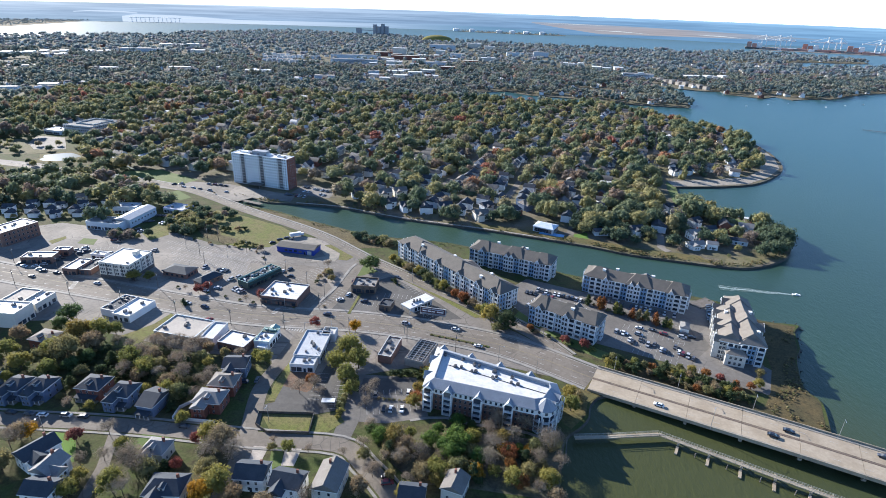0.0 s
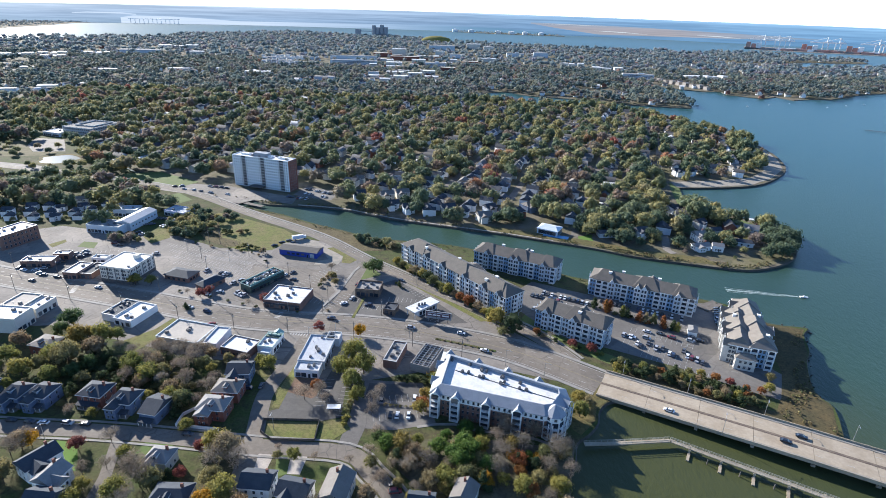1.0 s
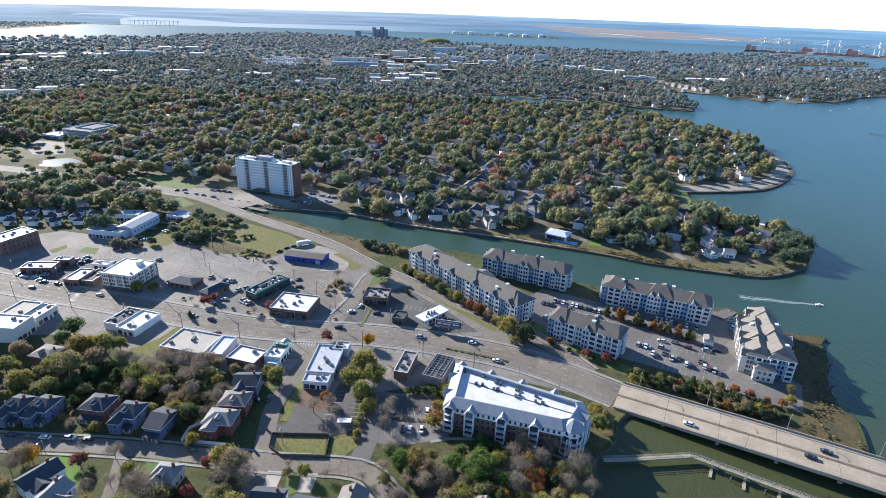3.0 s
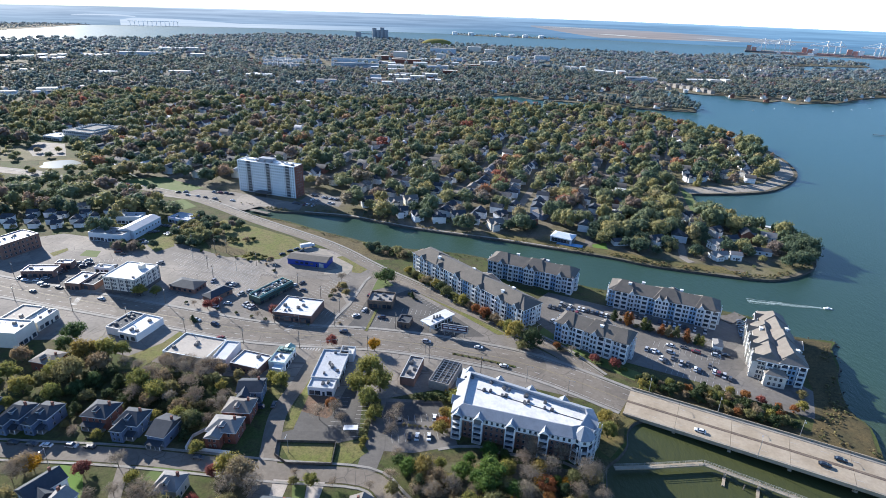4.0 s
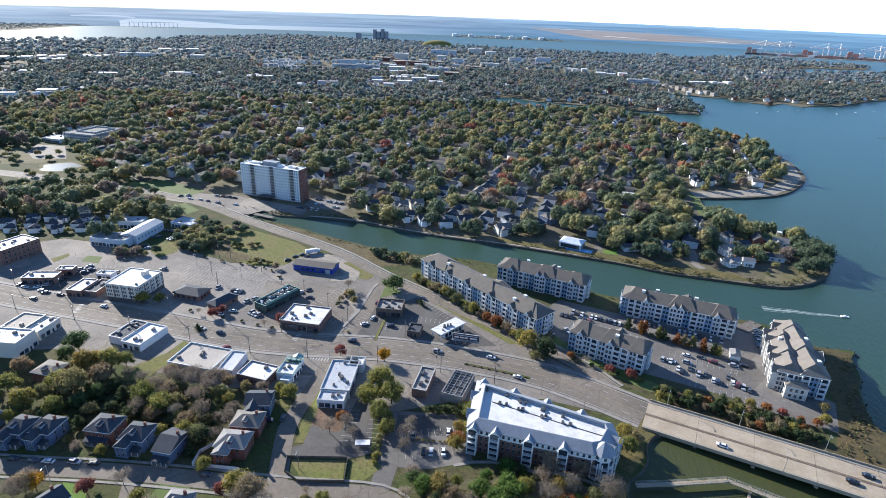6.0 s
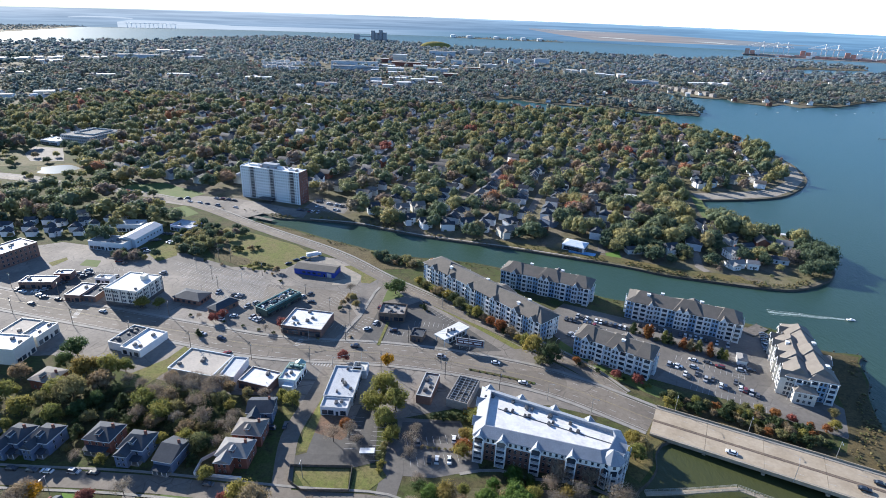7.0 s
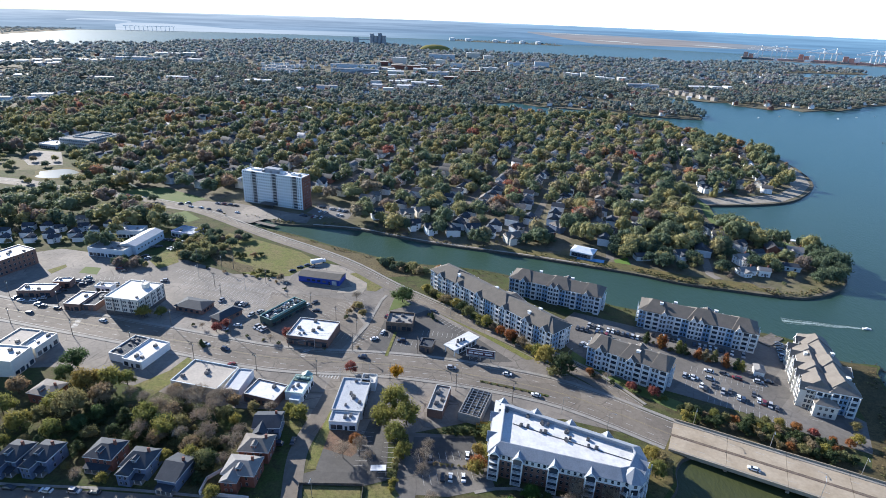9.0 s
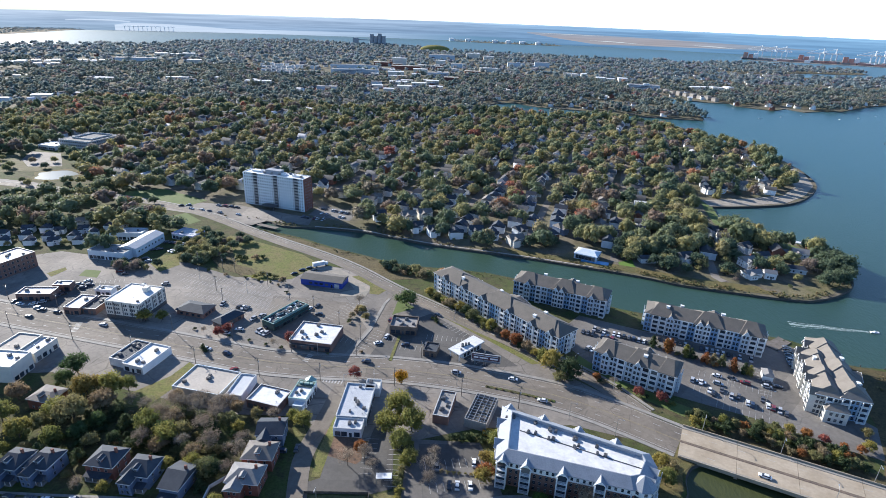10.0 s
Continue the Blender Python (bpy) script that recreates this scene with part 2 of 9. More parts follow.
M_TEAL = surface("weathered_teal_metal", (0.18, 0.34, 0.30), (0.22, 0.30, 0.28), 0.55, 0.3, 2.0)
M_BRICK = surface("red_brick", (0.216, 0.080, 0.056), (0.168, 0.068, 0.048), 0.85, 0.3, 4.0)
M_BROWNBRICK = surface("brown_brick", (0.205, 0.118, 0.092), (0.162, 0.096, 0.076), 0.85, 0.3, 4.0)
M_STONE = surface("bulkhead_stone", (0.05, 0.046, 0.036), (0.085, 0.078, 0.064), 0.9, 0.5, 2.0, bump=0.2)
M_OLDRAIL = surface("weathered_grey_rail", (0.27, 0.26, 0.22), (0.36, 0.35, 0.30), 0.85, 0.4, 3.0)
M_TIMBER = surface("weathered_timber", (0.10, 0.085, 0.07), (0.16, 0.14, 0.12), 0.9, 0.6, 3.0)
M_STEEL = surface("galvanised_steel", (0.45, 0.46, 0.47), (0.38, 0.39, 0.40), 0.4, 0.5, 4.0, metal=0.7)
M_DARK = surface("dark_metal", (0.05, 0.05, 0.055), (0.08, 0.08, 0.08), 0.6, 0.5, 3.0)
M_TYRE = surface("tyre_rubber", (0.02, 0.02, 0.02), (0.03, 0.03, 0.03), 0.9)
M_YELLOWBOX = surface("yellow_plant_paint", (0.440, 0.288, 0.040), (0.360, 0.240, 0.048), 0.6)
M_FOAM = surface("foam", (0.42, 0.47, 0.45), (0.07, 0.13, 0.10), 0.6, 1.1, 3.5)
M_RUST = surface("red_container_paint", (0.46, 0.21, 0.16), (0.42, 0.27, 0.23), 0.8, 0.02, 0.05)


def by_island(name, stops, rough=0.85):
    """One even-tinted piece after another, each with its own colour, weathered in broad patches."""
    m, nt, p = nodes_of(name)
    geo = nt.nodes.new("ShaderNodeNewGeometry")
    c = ramp(nt, geo.outputs["Random Per Island"], stops, True)
    c = blend(nt, 0.5, c, ramp(nt, noise_node(nt, geo.outputs["Position"], 0.4, 4.0), [(0.3, (0.35, 0.35, 0.35)), (0.7, (0.65, 0.65, 0.65))]), "OVERLAY")
    nt.links.new(c, p.inputs["Base Color"])
    p.inputs["Roughness"].default_value = rough
    return m


M_MIXWALL = by_island("mixed_house_walls", [(0.0, (0.82, 0.82, 0.82)), (0.52, (0.58, 0.56, 0.50)), (0.66, (0.46, 0.50, 0.56)), (0.78, (0.2, 0.085, 0.06)), (0.92, (0.34, 0.31, 0.28))])
M_MIXROOF = by_island("mixed_house_roofs", [(0.0, (0.04, 0.044, 0.052)), (0.45, (0.065, 0.064, 0.066)), (0.72, (0.10, 0.095, 0.09)), (0.88, (0.15, 0.145, 0.14)), (0.93, (0.16, 0.09, 0.07)), (0.96, (0.55, 0.55, 0.55))])


def glass_material(name, col=(0.035, 0.045, 0.06)):
    m, nt, p = nodes_of(name)
    rnd = nt.nodes.new("ShaderNodeObjectInfo").outputs["Random"]
    c = blend(nt, 0.6, col, ramp(nt, rnd, [(0.0, tuple(v * 0.5 for v in col)), (0.8, tuple(v * 1.6 for v in col)), (1.0, (0.25, 0.24, 0.22))]))
    nt.links.new(c, p.inputs["Base Color"])
    p.inputs["Roughness"].default_value = 0.12
    return m


M_GLASS = glass_material("window_glass")


WATER_Z = -1.2


def water_material():
    m, nt, p = nodes_of("river_water")
    pos = nt.nodes.new("ShaderNodeNewGeometry").outputs["Position"]
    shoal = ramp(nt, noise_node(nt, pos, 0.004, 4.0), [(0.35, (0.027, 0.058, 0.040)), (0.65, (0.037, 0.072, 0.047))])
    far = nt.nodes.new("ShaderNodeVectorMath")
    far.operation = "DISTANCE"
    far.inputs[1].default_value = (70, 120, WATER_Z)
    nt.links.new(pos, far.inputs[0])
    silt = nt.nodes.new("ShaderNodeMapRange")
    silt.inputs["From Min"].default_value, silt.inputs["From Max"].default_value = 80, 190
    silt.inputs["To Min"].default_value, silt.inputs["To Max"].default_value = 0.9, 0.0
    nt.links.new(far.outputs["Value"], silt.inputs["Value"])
    # bluer past 330 m: haze and sky reflection put into the colour
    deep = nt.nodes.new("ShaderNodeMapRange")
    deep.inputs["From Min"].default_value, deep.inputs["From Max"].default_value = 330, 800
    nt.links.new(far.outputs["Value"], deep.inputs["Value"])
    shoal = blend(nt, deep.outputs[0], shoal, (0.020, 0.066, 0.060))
    # paler blue far out: distance haze blended into the water colour
    river_haze = nt.nodes.new("ShaderNodeMapRange")
    river_haze.inputs["From Min"].default_value, river_haze.inputs["From Max"].default_value = 1500, 3600
    nt.links.new(far.outputs["Value"], river_haze.inputs["Value"])
    shoal = blend(nt, river_haze.outputs[0], shoal, (0.075, 0.145, 0.165))
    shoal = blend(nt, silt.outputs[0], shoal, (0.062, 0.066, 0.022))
    nt.links.new(shoal, p.inputs["Base Color"])
    p.inputs["Roughness"].default_value = 0.36
    p.inputs["IOR"].default_value = 1.33
    p.inputs["Specular IOR Level"].default_value = 0.31
    stretch = nt.nodes.new("ShaderNodeMapping")
    stretch.inputs["Rotation"].default_value = (0, 0, radians(25))
    stretch.inputs["Scale"].default_value = (1.0, 0.45, 1.0)
    nt.links.new(pos, stretch.inputs["Vector"])
    a = noise_node(nt, stretch.outputs[0], 0.55, 4.0, 0.65)
    b = nt.nodes.new("ShaderNodeBump")
    b.inputs["Strength"].default_value, b.inputs["Distance"].default_value = 0.55, 0.5
    nt.links.new(a, b.inputs["Height"])
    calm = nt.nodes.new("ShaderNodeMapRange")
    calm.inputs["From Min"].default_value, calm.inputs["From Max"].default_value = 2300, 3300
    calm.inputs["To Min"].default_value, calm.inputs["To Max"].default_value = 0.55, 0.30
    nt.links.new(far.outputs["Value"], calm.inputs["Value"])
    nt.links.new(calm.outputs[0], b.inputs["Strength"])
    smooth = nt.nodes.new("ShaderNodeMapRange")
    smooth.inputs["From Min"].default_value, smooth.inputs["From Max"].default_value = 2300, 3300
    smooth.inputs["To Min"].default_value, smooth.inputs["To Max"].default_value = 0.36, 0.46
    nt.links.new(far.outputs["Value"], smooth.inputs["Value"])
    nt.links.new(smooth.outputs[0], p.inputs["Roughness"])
    nt.links.new(b.outputs[0], p.inputs["Normal"])
    return m


M_WATER = water_material()


def car_paint(name, col):
    m, nt, p = nodes_of(name)
    p.inputs["Base Color"].default_value = (*col, 1)
    p.inputs["Roughness"].default_value = 0.3
    p.inputs["Coat Weight"].default_value = 0.5
    return m


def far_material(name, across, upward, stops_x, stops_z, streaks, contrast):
    """Glowing distance, haze painted in: one tint along the shore, one by height, broken by long level streaks."""
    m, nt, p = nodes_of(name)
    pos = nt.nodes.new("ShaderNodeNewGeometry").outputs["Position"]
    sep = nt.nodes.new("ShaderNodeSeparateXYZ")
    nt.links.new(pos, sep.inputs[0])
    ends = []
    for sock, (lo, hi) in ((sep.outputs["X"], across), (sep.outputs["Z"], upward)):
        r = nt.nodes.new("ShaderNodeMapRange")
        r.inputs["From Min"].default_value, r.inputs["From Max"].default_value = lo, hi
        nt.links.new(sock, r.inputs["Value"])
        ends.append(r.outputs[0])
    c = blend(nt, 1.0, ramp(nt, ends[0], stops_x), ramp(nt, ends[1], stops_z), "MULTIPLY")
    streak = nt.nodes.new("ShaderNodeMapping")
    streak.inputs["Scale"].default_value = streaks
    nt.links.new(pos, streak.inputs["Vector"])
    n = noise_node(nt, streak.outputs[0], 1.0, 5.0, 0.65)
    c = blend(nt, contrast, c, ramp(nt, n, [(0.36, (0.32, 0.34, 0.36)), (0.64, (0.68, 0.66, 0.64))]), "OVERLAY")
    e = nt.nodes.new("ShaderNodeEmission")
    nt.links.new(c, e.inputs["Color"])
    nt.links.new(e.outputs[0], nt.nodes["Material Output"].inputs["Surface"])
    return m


# haze set as the glow colour, paler toward the skyline
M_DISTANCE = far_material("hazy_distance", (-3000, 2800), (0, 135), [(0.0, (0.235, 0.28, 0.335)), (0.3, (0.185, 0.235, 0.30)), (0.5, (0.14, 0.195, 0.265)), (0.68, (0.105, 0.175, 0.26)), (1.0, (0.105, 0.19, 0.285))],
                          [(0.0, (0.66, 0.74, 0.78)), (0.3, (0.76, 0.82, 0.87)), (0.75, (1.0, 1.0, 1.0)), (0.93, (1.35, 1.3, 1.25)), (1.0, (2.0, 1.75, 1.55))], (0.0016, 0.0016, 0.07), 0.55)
# glare on the far river painted as a glow; marsh and sand glow too
M_FARRIVER = far_material("far_river_painted_glare", (-2400, 800), (0, 60), [(0.0, (0.30, 0.34, 0.385)), (0.3, (0.27, 0.315, 0.37)), (0.62, (0.155, 0.215, 0.285)), (0.8, (0.085, 0.15, 0.215)), (1.0, (0.06, 0.12, 0.18))],
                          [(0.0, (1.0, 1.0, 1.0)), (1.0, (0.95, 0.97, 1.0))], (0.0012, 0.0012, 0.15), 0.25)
M_FARMARSH = far_material("far_marsh_glow", (600, 2600), (0, 80), [(0.0, (0.165, 0.175, 0.195)), (0.5, (0.175, 0.175, 0.185)), (1.0, (0.12, 0.18, 0.24))],
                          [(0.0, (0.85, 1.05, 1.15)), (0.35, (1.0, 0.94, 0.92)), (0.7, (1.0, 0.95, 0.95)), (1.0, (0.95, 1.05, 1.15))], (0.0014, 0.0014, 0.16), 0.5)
M_FARSAND = far_material("far_sand_glow", (600, 2600), (0, 80), [(0.0, (0.30, 0.32, 0.33)), (1.0, (0.30, 0.33, 0.34))], [(0.0, (1, 1, 1)), (1.0, (1, 1, 1))], (0.002, 0.002, 0.1), 0.3)


# ---- mesh helpers ----
def mesh_of(name, bm, mats):
    me = bpy.data.meshes.new(name)
    bm.to_mesh(me)
    bm.free()
    for m in (mats if isinstance(mats, (list, tuple)) else [mats]):
        me.materials.append(m)
    return me


def box(bm, cx, cy, cz, sx, sy, sz, mi=0, rz=0.0, taper=1.0):
    """A box by its centre and sizes."""
    r = bmesh.ops.create_cube(bm, size=1.0)
    for v in r["verts"]:
        k = taper if v.co.z > 0 else 1.0
        v.co = Vector((v.co.x * sx * k, v.co.y * sy * k, v.co.z * sz))
    bmesh.ops.transform(bm, matrix=pose(cx, cy, cz, 0, 0, rz), verts=r["verts"])
    for f in {f for v in r["verts"] for f in v.link_faces}:
        f.material_index = mi
    return r["verts"]


def tube(bm, a, b, r1, r2=None, seg=6, mi=0):
    a, b = Vector(a), Vector(b)
    r2 = r1 if r2 is None else r2
    r = bmesh.ops.create_cone(bm, cap_ends=True, segments=seg, radius1=r1, radius2=r2, depth=(b - a).length)
    q = (b - a).to_track_quat("Z", "Y").to_matrix().to_4x4()
    bmesh.ops.transform(bm, matrix=Matrix.Translation((a + b) / 2) @ q, verts=r["verts"])
    for f in {f for v in r["verts"] for f in v.link_faces}:
        f.material_index = mi


def part(name, data, parent, m=None, label="", mats=None):
    """One mesh object under a thing or a part; data is a mesh, or a bmesh with mats."""
    if isinstance(data, bmesh.types.BMesh):
        data = mesh_of(name, data, mats)
    ob = new(name, data)
    ob.parent = parent
    if m is not None:
        ob.matrix_basis = m
    return tagged(ob, label)


def thing(name, m, label, category, group="", kind=""):
    ob = new(name)
    ob.empty_display_size = 0.5
    ob.matrix_basis = m
    return tagged(ob, label, category, group, kind)


def bm_box(sx, sy, sz, bevel=0.0):
    """A box that stands on z = 0."""
    bm = bmesh.new()
    box(bm, 0, 0, sz / 2, sx, sy, sz)
    if bevel:
        bmesh.ops.bevel(bm, geom=bm.edges[:], offset=bevel, segments=1, affect="EDGES")
    return bm


def hip_roof(L, W, z, rise, over=0.5, hip=0.0, fascia=0.22):
    """A closed roof solid on the rectangle L x W, centred; hip: how far the ridge ends lie in from the ends."""
    bm = bmesh.new()
    a, b = L / 2 + over, W / 2 + over
    lo = [bm.verts.new((x, y, z)) for x, y in ((-a, -b), (a, -b), (a, b), (-a, b))]
    hi = [bm.verts.new((x, y, z + fascia)) for x, y in ((-a, -b), (a, -b), (a, b), (-a, b))]
    r = [bm.verts.new((-a + hip, 0, z + rise)), bm.verts.new((a - hip, 0, z + rise))]
    bm.faces.new(lo[::-1])
    for i in range(4):
        bm.faces.new((lo[i], lo[(i + 1) % 4], hi[(i + 1) % 4], hi[i])).material_index = 1
    bm.faces.new((hi[0], hi[1], r[1], r[0]))
    bm.faces.new((hi[2], hi[3], r[0], r[1]))
    bm.faces.new((hi[1], hi[2], r[1]))
    bm.faces.new((hi[3], hi[0], r[0]))
    return bm


def gable_wall(L, W, h, rise, bm=None):
    """A wall block with gable ends in x."""
    bm = bm or bmesh.new()
    x, y = L / 2, W / 2
    v = [bm.verts.new(p) for p in ((-x, -y, 0), (x, -y, 0), (x, y, 0), (-x, y, 0), (-x, -y, h), (x, -y, h), (x, y, h), (-x, y, h), (-x, 0, h + rise), (x, 0, h + rise))]
    for f in ((3, 2, 1, 0), (0, 1, 5, 4), (2, 3, 7, 6), (1, 2, 6, 9, 5), (3, 0, 4, 8, 7), (4, 5, 9, 8), (6, 7, 8, 9)):
        bm.faces.new([v[i] for i in f])
    return bm


def flat_mesh(name, pts, z, thick, mat):
    """A flat slab with the outline pts (counterclockwise)."""
    bm = bmesh.new()
    vs = [bm.verts.new((x, y, z)) for x, y in pts]
    f = bm.faces.new(vs)
    if f.normal.z < 0:
        f.normal_flip()
    f.normal_update()
    if f.normal.z < 0:
        f.normal_flip()
    r = bmesh.ops.extrude_face_region(bm, geom=[f])
    low = [g for g in r["geom"] if isinstance(g, bmesh.types.BMVert)]
    top = [v for v in bm.verts if v not in low]
    for v in low:
        v.co.z = z
    for v in top:
        v.co.z = z - thick
    bmesh.ops.recalc_face_normals(bm, faces=bm.faces)
    bmesh.ops.triangulate(bm, faces=bm.faces)
    return mesh_of(name, bm, mat)


def smooth_line(pts, n=4, closed=False):
    """Points along a soft curve through pts."""
    out, m = [], len(pts)
    for i in range(m if closed else m - 1):
        p0, p1, p2, p3 = (pts[(i + k) % m] if closed else pts[min(max(i + k, 0), m - 1)] for k in (-1, 0, 1, 2))
        for j in range(n):
            t = j / n
            out.append(tuple(0.5 * (2 * b + (c - a) * t + (2 * a - 5 * b + 4 * c - d) * t * t + (3 * b - a - 3 * c + d) * t ** 3) for a, b, c, d in zip(p0, p1, p2, p3)))
    return out if closed else out + [pts[-1]]


def offset_line(pts, d):
    out = []
    for i, p in enumerate(pts):
        a, b = Vector(pts[max(i - 1, 0)]), Vector(pts[min(i + 1, len(pts) - 1)])
        t = (b - a).normalized()
        out.append((p[0] - t.y * d, p[1] + t.x * d))
    return out


def ribbon(bm, pts, width, z, thick=0.15, shift=0.0, mi=0):
    """A band of that width along pts."""
    l, r = offset_line(pts, shift + width / 2), offset_line(pts, shift - width / 2)
    rows = [[bm.verts.new((*a, z)), bm.verts.new((*b, z)), bm.verts.new((*b, z - thick)), bm.verts.new((*a, z - thick))] for a, b in zip(l, r)]
    for p, q in zip(rows, rows[1:]):
        for i in range(4):
            bm.faces.new((p[i], p[(i + 1) % 4], q[(i + 1) % 4], q[i])).material_index = mi
    bm.faces.new(rows[0][::-1]).material_index = mi
    bm.faces.new(rows[-1]).material_index = mi


def dashes(bm, pts, width, z, on, off, shift=0.0):
    line = offset_line(pts, shift)
    length, start = 0.0, 0.0
    cum = [0.0]
    for a, b in zip(line, line[1:]):
        cum.append(cum[-1] + math.dist(a, b))
    def place(s):
        for i in range(len(line) - 1):
            if s <= cum[i + 1]:
                k = (s - cum[i]) / max(cum[i + 1] - cum[i], 1e-6)
                return tuple(a + (b - a) * k for a, b in zip(line[i], line[i + 1]))
        return line[-1]
    s = 0.0
    while s + on < cum[-1]:
        ribbon(bm, [place(s), place(s + on)], width, z, 0.01)
        s += on + off


def inside(x, y, poly):
    c, j = False, len(poly) - 1
    for i in range(len(poly)):
        (xi, yi), (xj, yj) = poly[i], poly[j]
        if (yi > y) != (yj > y) and x < (xj - xi) * (y - yi) / (yj - yi) + xi:
            c = not c
        j = i
    return c


def to_line(x, y, pts):
    best = 1e9
    for (ax, ay), (bx, by) in zip(pts, pts[1:]):
        dx, dy = bx - ax, by - ay
        t = max(0, min(1, ((x - ax) * dx + (y - ay) * dy) / max(dx * dx + dy * dy, 1e-9)))
        best = min(best, math.hypot(x - ax - t * dx, y - ay - t * dy))
    return best

from mathutils.geometry import tessellate_polygon

# ---- water, land, distance ----
bm = bmesh.new()
bmesh.ops.create_circle(bm, cap_ends=True, segments=96, radius=4860)
bmesh.ops.translate(bm, vec=(0, 0, WATER_Z), verts=bm.verts)
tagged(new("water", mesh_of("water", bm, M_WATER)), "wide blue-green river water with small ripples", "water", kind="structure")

NEAR_BANK = smooth_line([(-215, 478), (-186, 466), (-169, 459), (-141, 447), (-111, 429), (-85, 416), (-62, 404), (-38, 399), (6, 392), (45, 372),
                         (84, 346), (125, 334), (163, 319), (178, 311), (190, 292), (210, 288), (204, 280), (197.5, 263), (189, 251), (179, 227), (181, 215), (172, 194)], 3)
SOUTH_BANK = smooth_line([(172, 194), (150, 200), (118, 207), (94, 213), (78, 215), (70, 208), (67, 199), (61, 191.5), (55, 186), (52.5, 176), (48, 166), (47, 150), (56, 110), (40, 40), (60, -160)], 3)
NEAR_LAND = NEAR_BANK + SOUTH_BANK[1:] + [(60, -420), (-2600, -420), (-2600, 900), (-1500, 1500), (-700, 900), (-330, 560), (-240, 492)]
FAR_BANK = smooth_line([(-215, 486), (-178, 482), (-161, 471), (-134, 470), (-95, 465), (-70, 455), (-43, 444), (-13, 435), (33, 423), (67, 412), (111, 397),
                        (136, 385), (168, 376), (203, 368), (222, 368), (246, 379), (266, 397), (281, 429), (279, 460), (256, 488), (238, 504), (228, 528)], 3)
POINT = smooth_line([(236, 567), (280, 573), (329, 587), (366, 616), (402, 659), (422, 708), (435, 768), (438, 827), (421, 888), (404, 913), (371, 980),
                     (352, 1030), (308, 1073), (282, 1104), (220, 1096), (168, 1106), (90, 1140), (40, 1185), (80, 1240), (122, 1262), (170, 1215), (231, 1196), (291, 1180), (340, 1145), (411, 1130), (468, 1121)], 3)
COAST = [(481, 1144), (498, 1218), (512, 1318), (494, 1359), (498, 1428), (518, 1505), (548, 1431), (602, 1397), (652, 1400), (646, 1353), (675, 1326), (703, 1299), (753, 1340),
         (768, 1292), (828, 1322), (867, 1323), (1002, 1426), (1092, 1478), (1500, 1640), (2000, 1850)]
NORTH = [(1950, 2250), (1717, 2346), (1497, 2250), (1397, 2285), (1300, 2300), (1354, 2413), (1547, 2530), (1676, 2525), (1813, 2571), (1877, 2704), (1781, 2840), (1713, 3009), (1545, 3040),
         (1310, 2985), (1038, 2930), (830, 2895), (574, 2990), (290, 3000), (150, 3056), (7, 3114), (-177, 3270), (-344, 3400), (-533, 3385), (-790, 3540), (-982, 3510), (-1102, 3372),
         (-1170, 3120), (-1330, 3020), (-1312, 2700), (-1470, 2650), (-1562, 2553), (-1688, 2420), (-1741, 2310), (-1960, 2160), (-2600, 1900), (-2600, 905), (-1500, 1506), (-700, 905), (-330, 566)]
NORTH_LAND = FAR_BANK + [(226, 545)] + POINT + COAST + NORTH


def land(name, pts, label, mat, bank=None):
    """A sheet of ground with a sloping bank down into the water."""
    bm = bmesh.new()
    top = [bm.verts.new((x, y, 0)) for x, y in pts]
    n = len(pts)
    area = sum(a[0] * b[1] - b[0] * a[1] for a, b in zip(pts, pts[1:] + pts[:1]))
    s = 1 if area > 0 else -1
    low = []
    for i, p in enumerate(pts):
        a, b = Vector(pts[i - 1]), Vector(pts[(i + 1) % n])
        t = (b - a).normalized() * s
        low.append(bm.verts.new((p[0] + t.y * 1.4, p[1] - t.x * 1.4, WATER_Z - 1.2)))
    for tri in tessellate_polygon([[Vector((x, y, 0)) for x, y in pts]]):
        bm.faces.new([top[k] for k in tri])
    for i in range(n):
        bm.faces.new((top[i], low[i], low[(i + 1) % n], top[(i + 1) % n])).material_index = 1
    bm.normal_update()
    for f in bm.faces:
        if f.normal.z < 0:
            f.normal_flip()
    return tagged(new(name, mesh_of(name, bm, [mat, bank or M_STONE])), label, "ground", kind="structure")


land("ground", NEAR_LAND, "patchy grass and soil on the built-up near shore", M_GRASS)
land("ground_north", NORTH_LAND, "leaf-strewn wooded residential ground across the creek", M_SOIL)


def islet(name, pts, label, mat):
    return land(name, smooth_line(pts, 3, True), label, mat)


FAR_WEST = [(-4300, 1900), (-2900, 2500), (-2330, 2830), (-2292, 3053), (-2335, 3322), (-2386, 3642), (-2431, 3882), (-2420, 4150), (-2560, 4080), (-3300, 3480), (-4400, 1950)]
SPIT = [(-19, 4574), (174, 4478), (405, 4420), (676, 4400), (820, 4381), (801, 4497), (482, 4574), (96, 4622)]
islet("ground_far_west", FAR_WEST, "far wooded shore across the wide river", M_SOIL)
islet("ground_terminal", [(1850, 3780), (1764, 3546), (1781, 3424), (1913, 3369), (2126, 3301), (2348, 3226), (2900, 2900), (3100, 3150), (2600, 3600), (2300, 3720), (1950, 3850)], "flat quay of a far container port", M_LOT)
islet("ground_tank_spit", SPIT, "low far spit with storage tanks", M_SOIL)

# country beyond the river at the edge of sight: glowing strips, haze painted in
def between(x, rows):
    """Height of a broken line at x."""
    for (a, p), (b, q) in zip(rows, rows[1:]):
        if x <= b:
            return p + (q - p) * max(0.0, (x - a) / (b - a))
    return rows[-1][1]


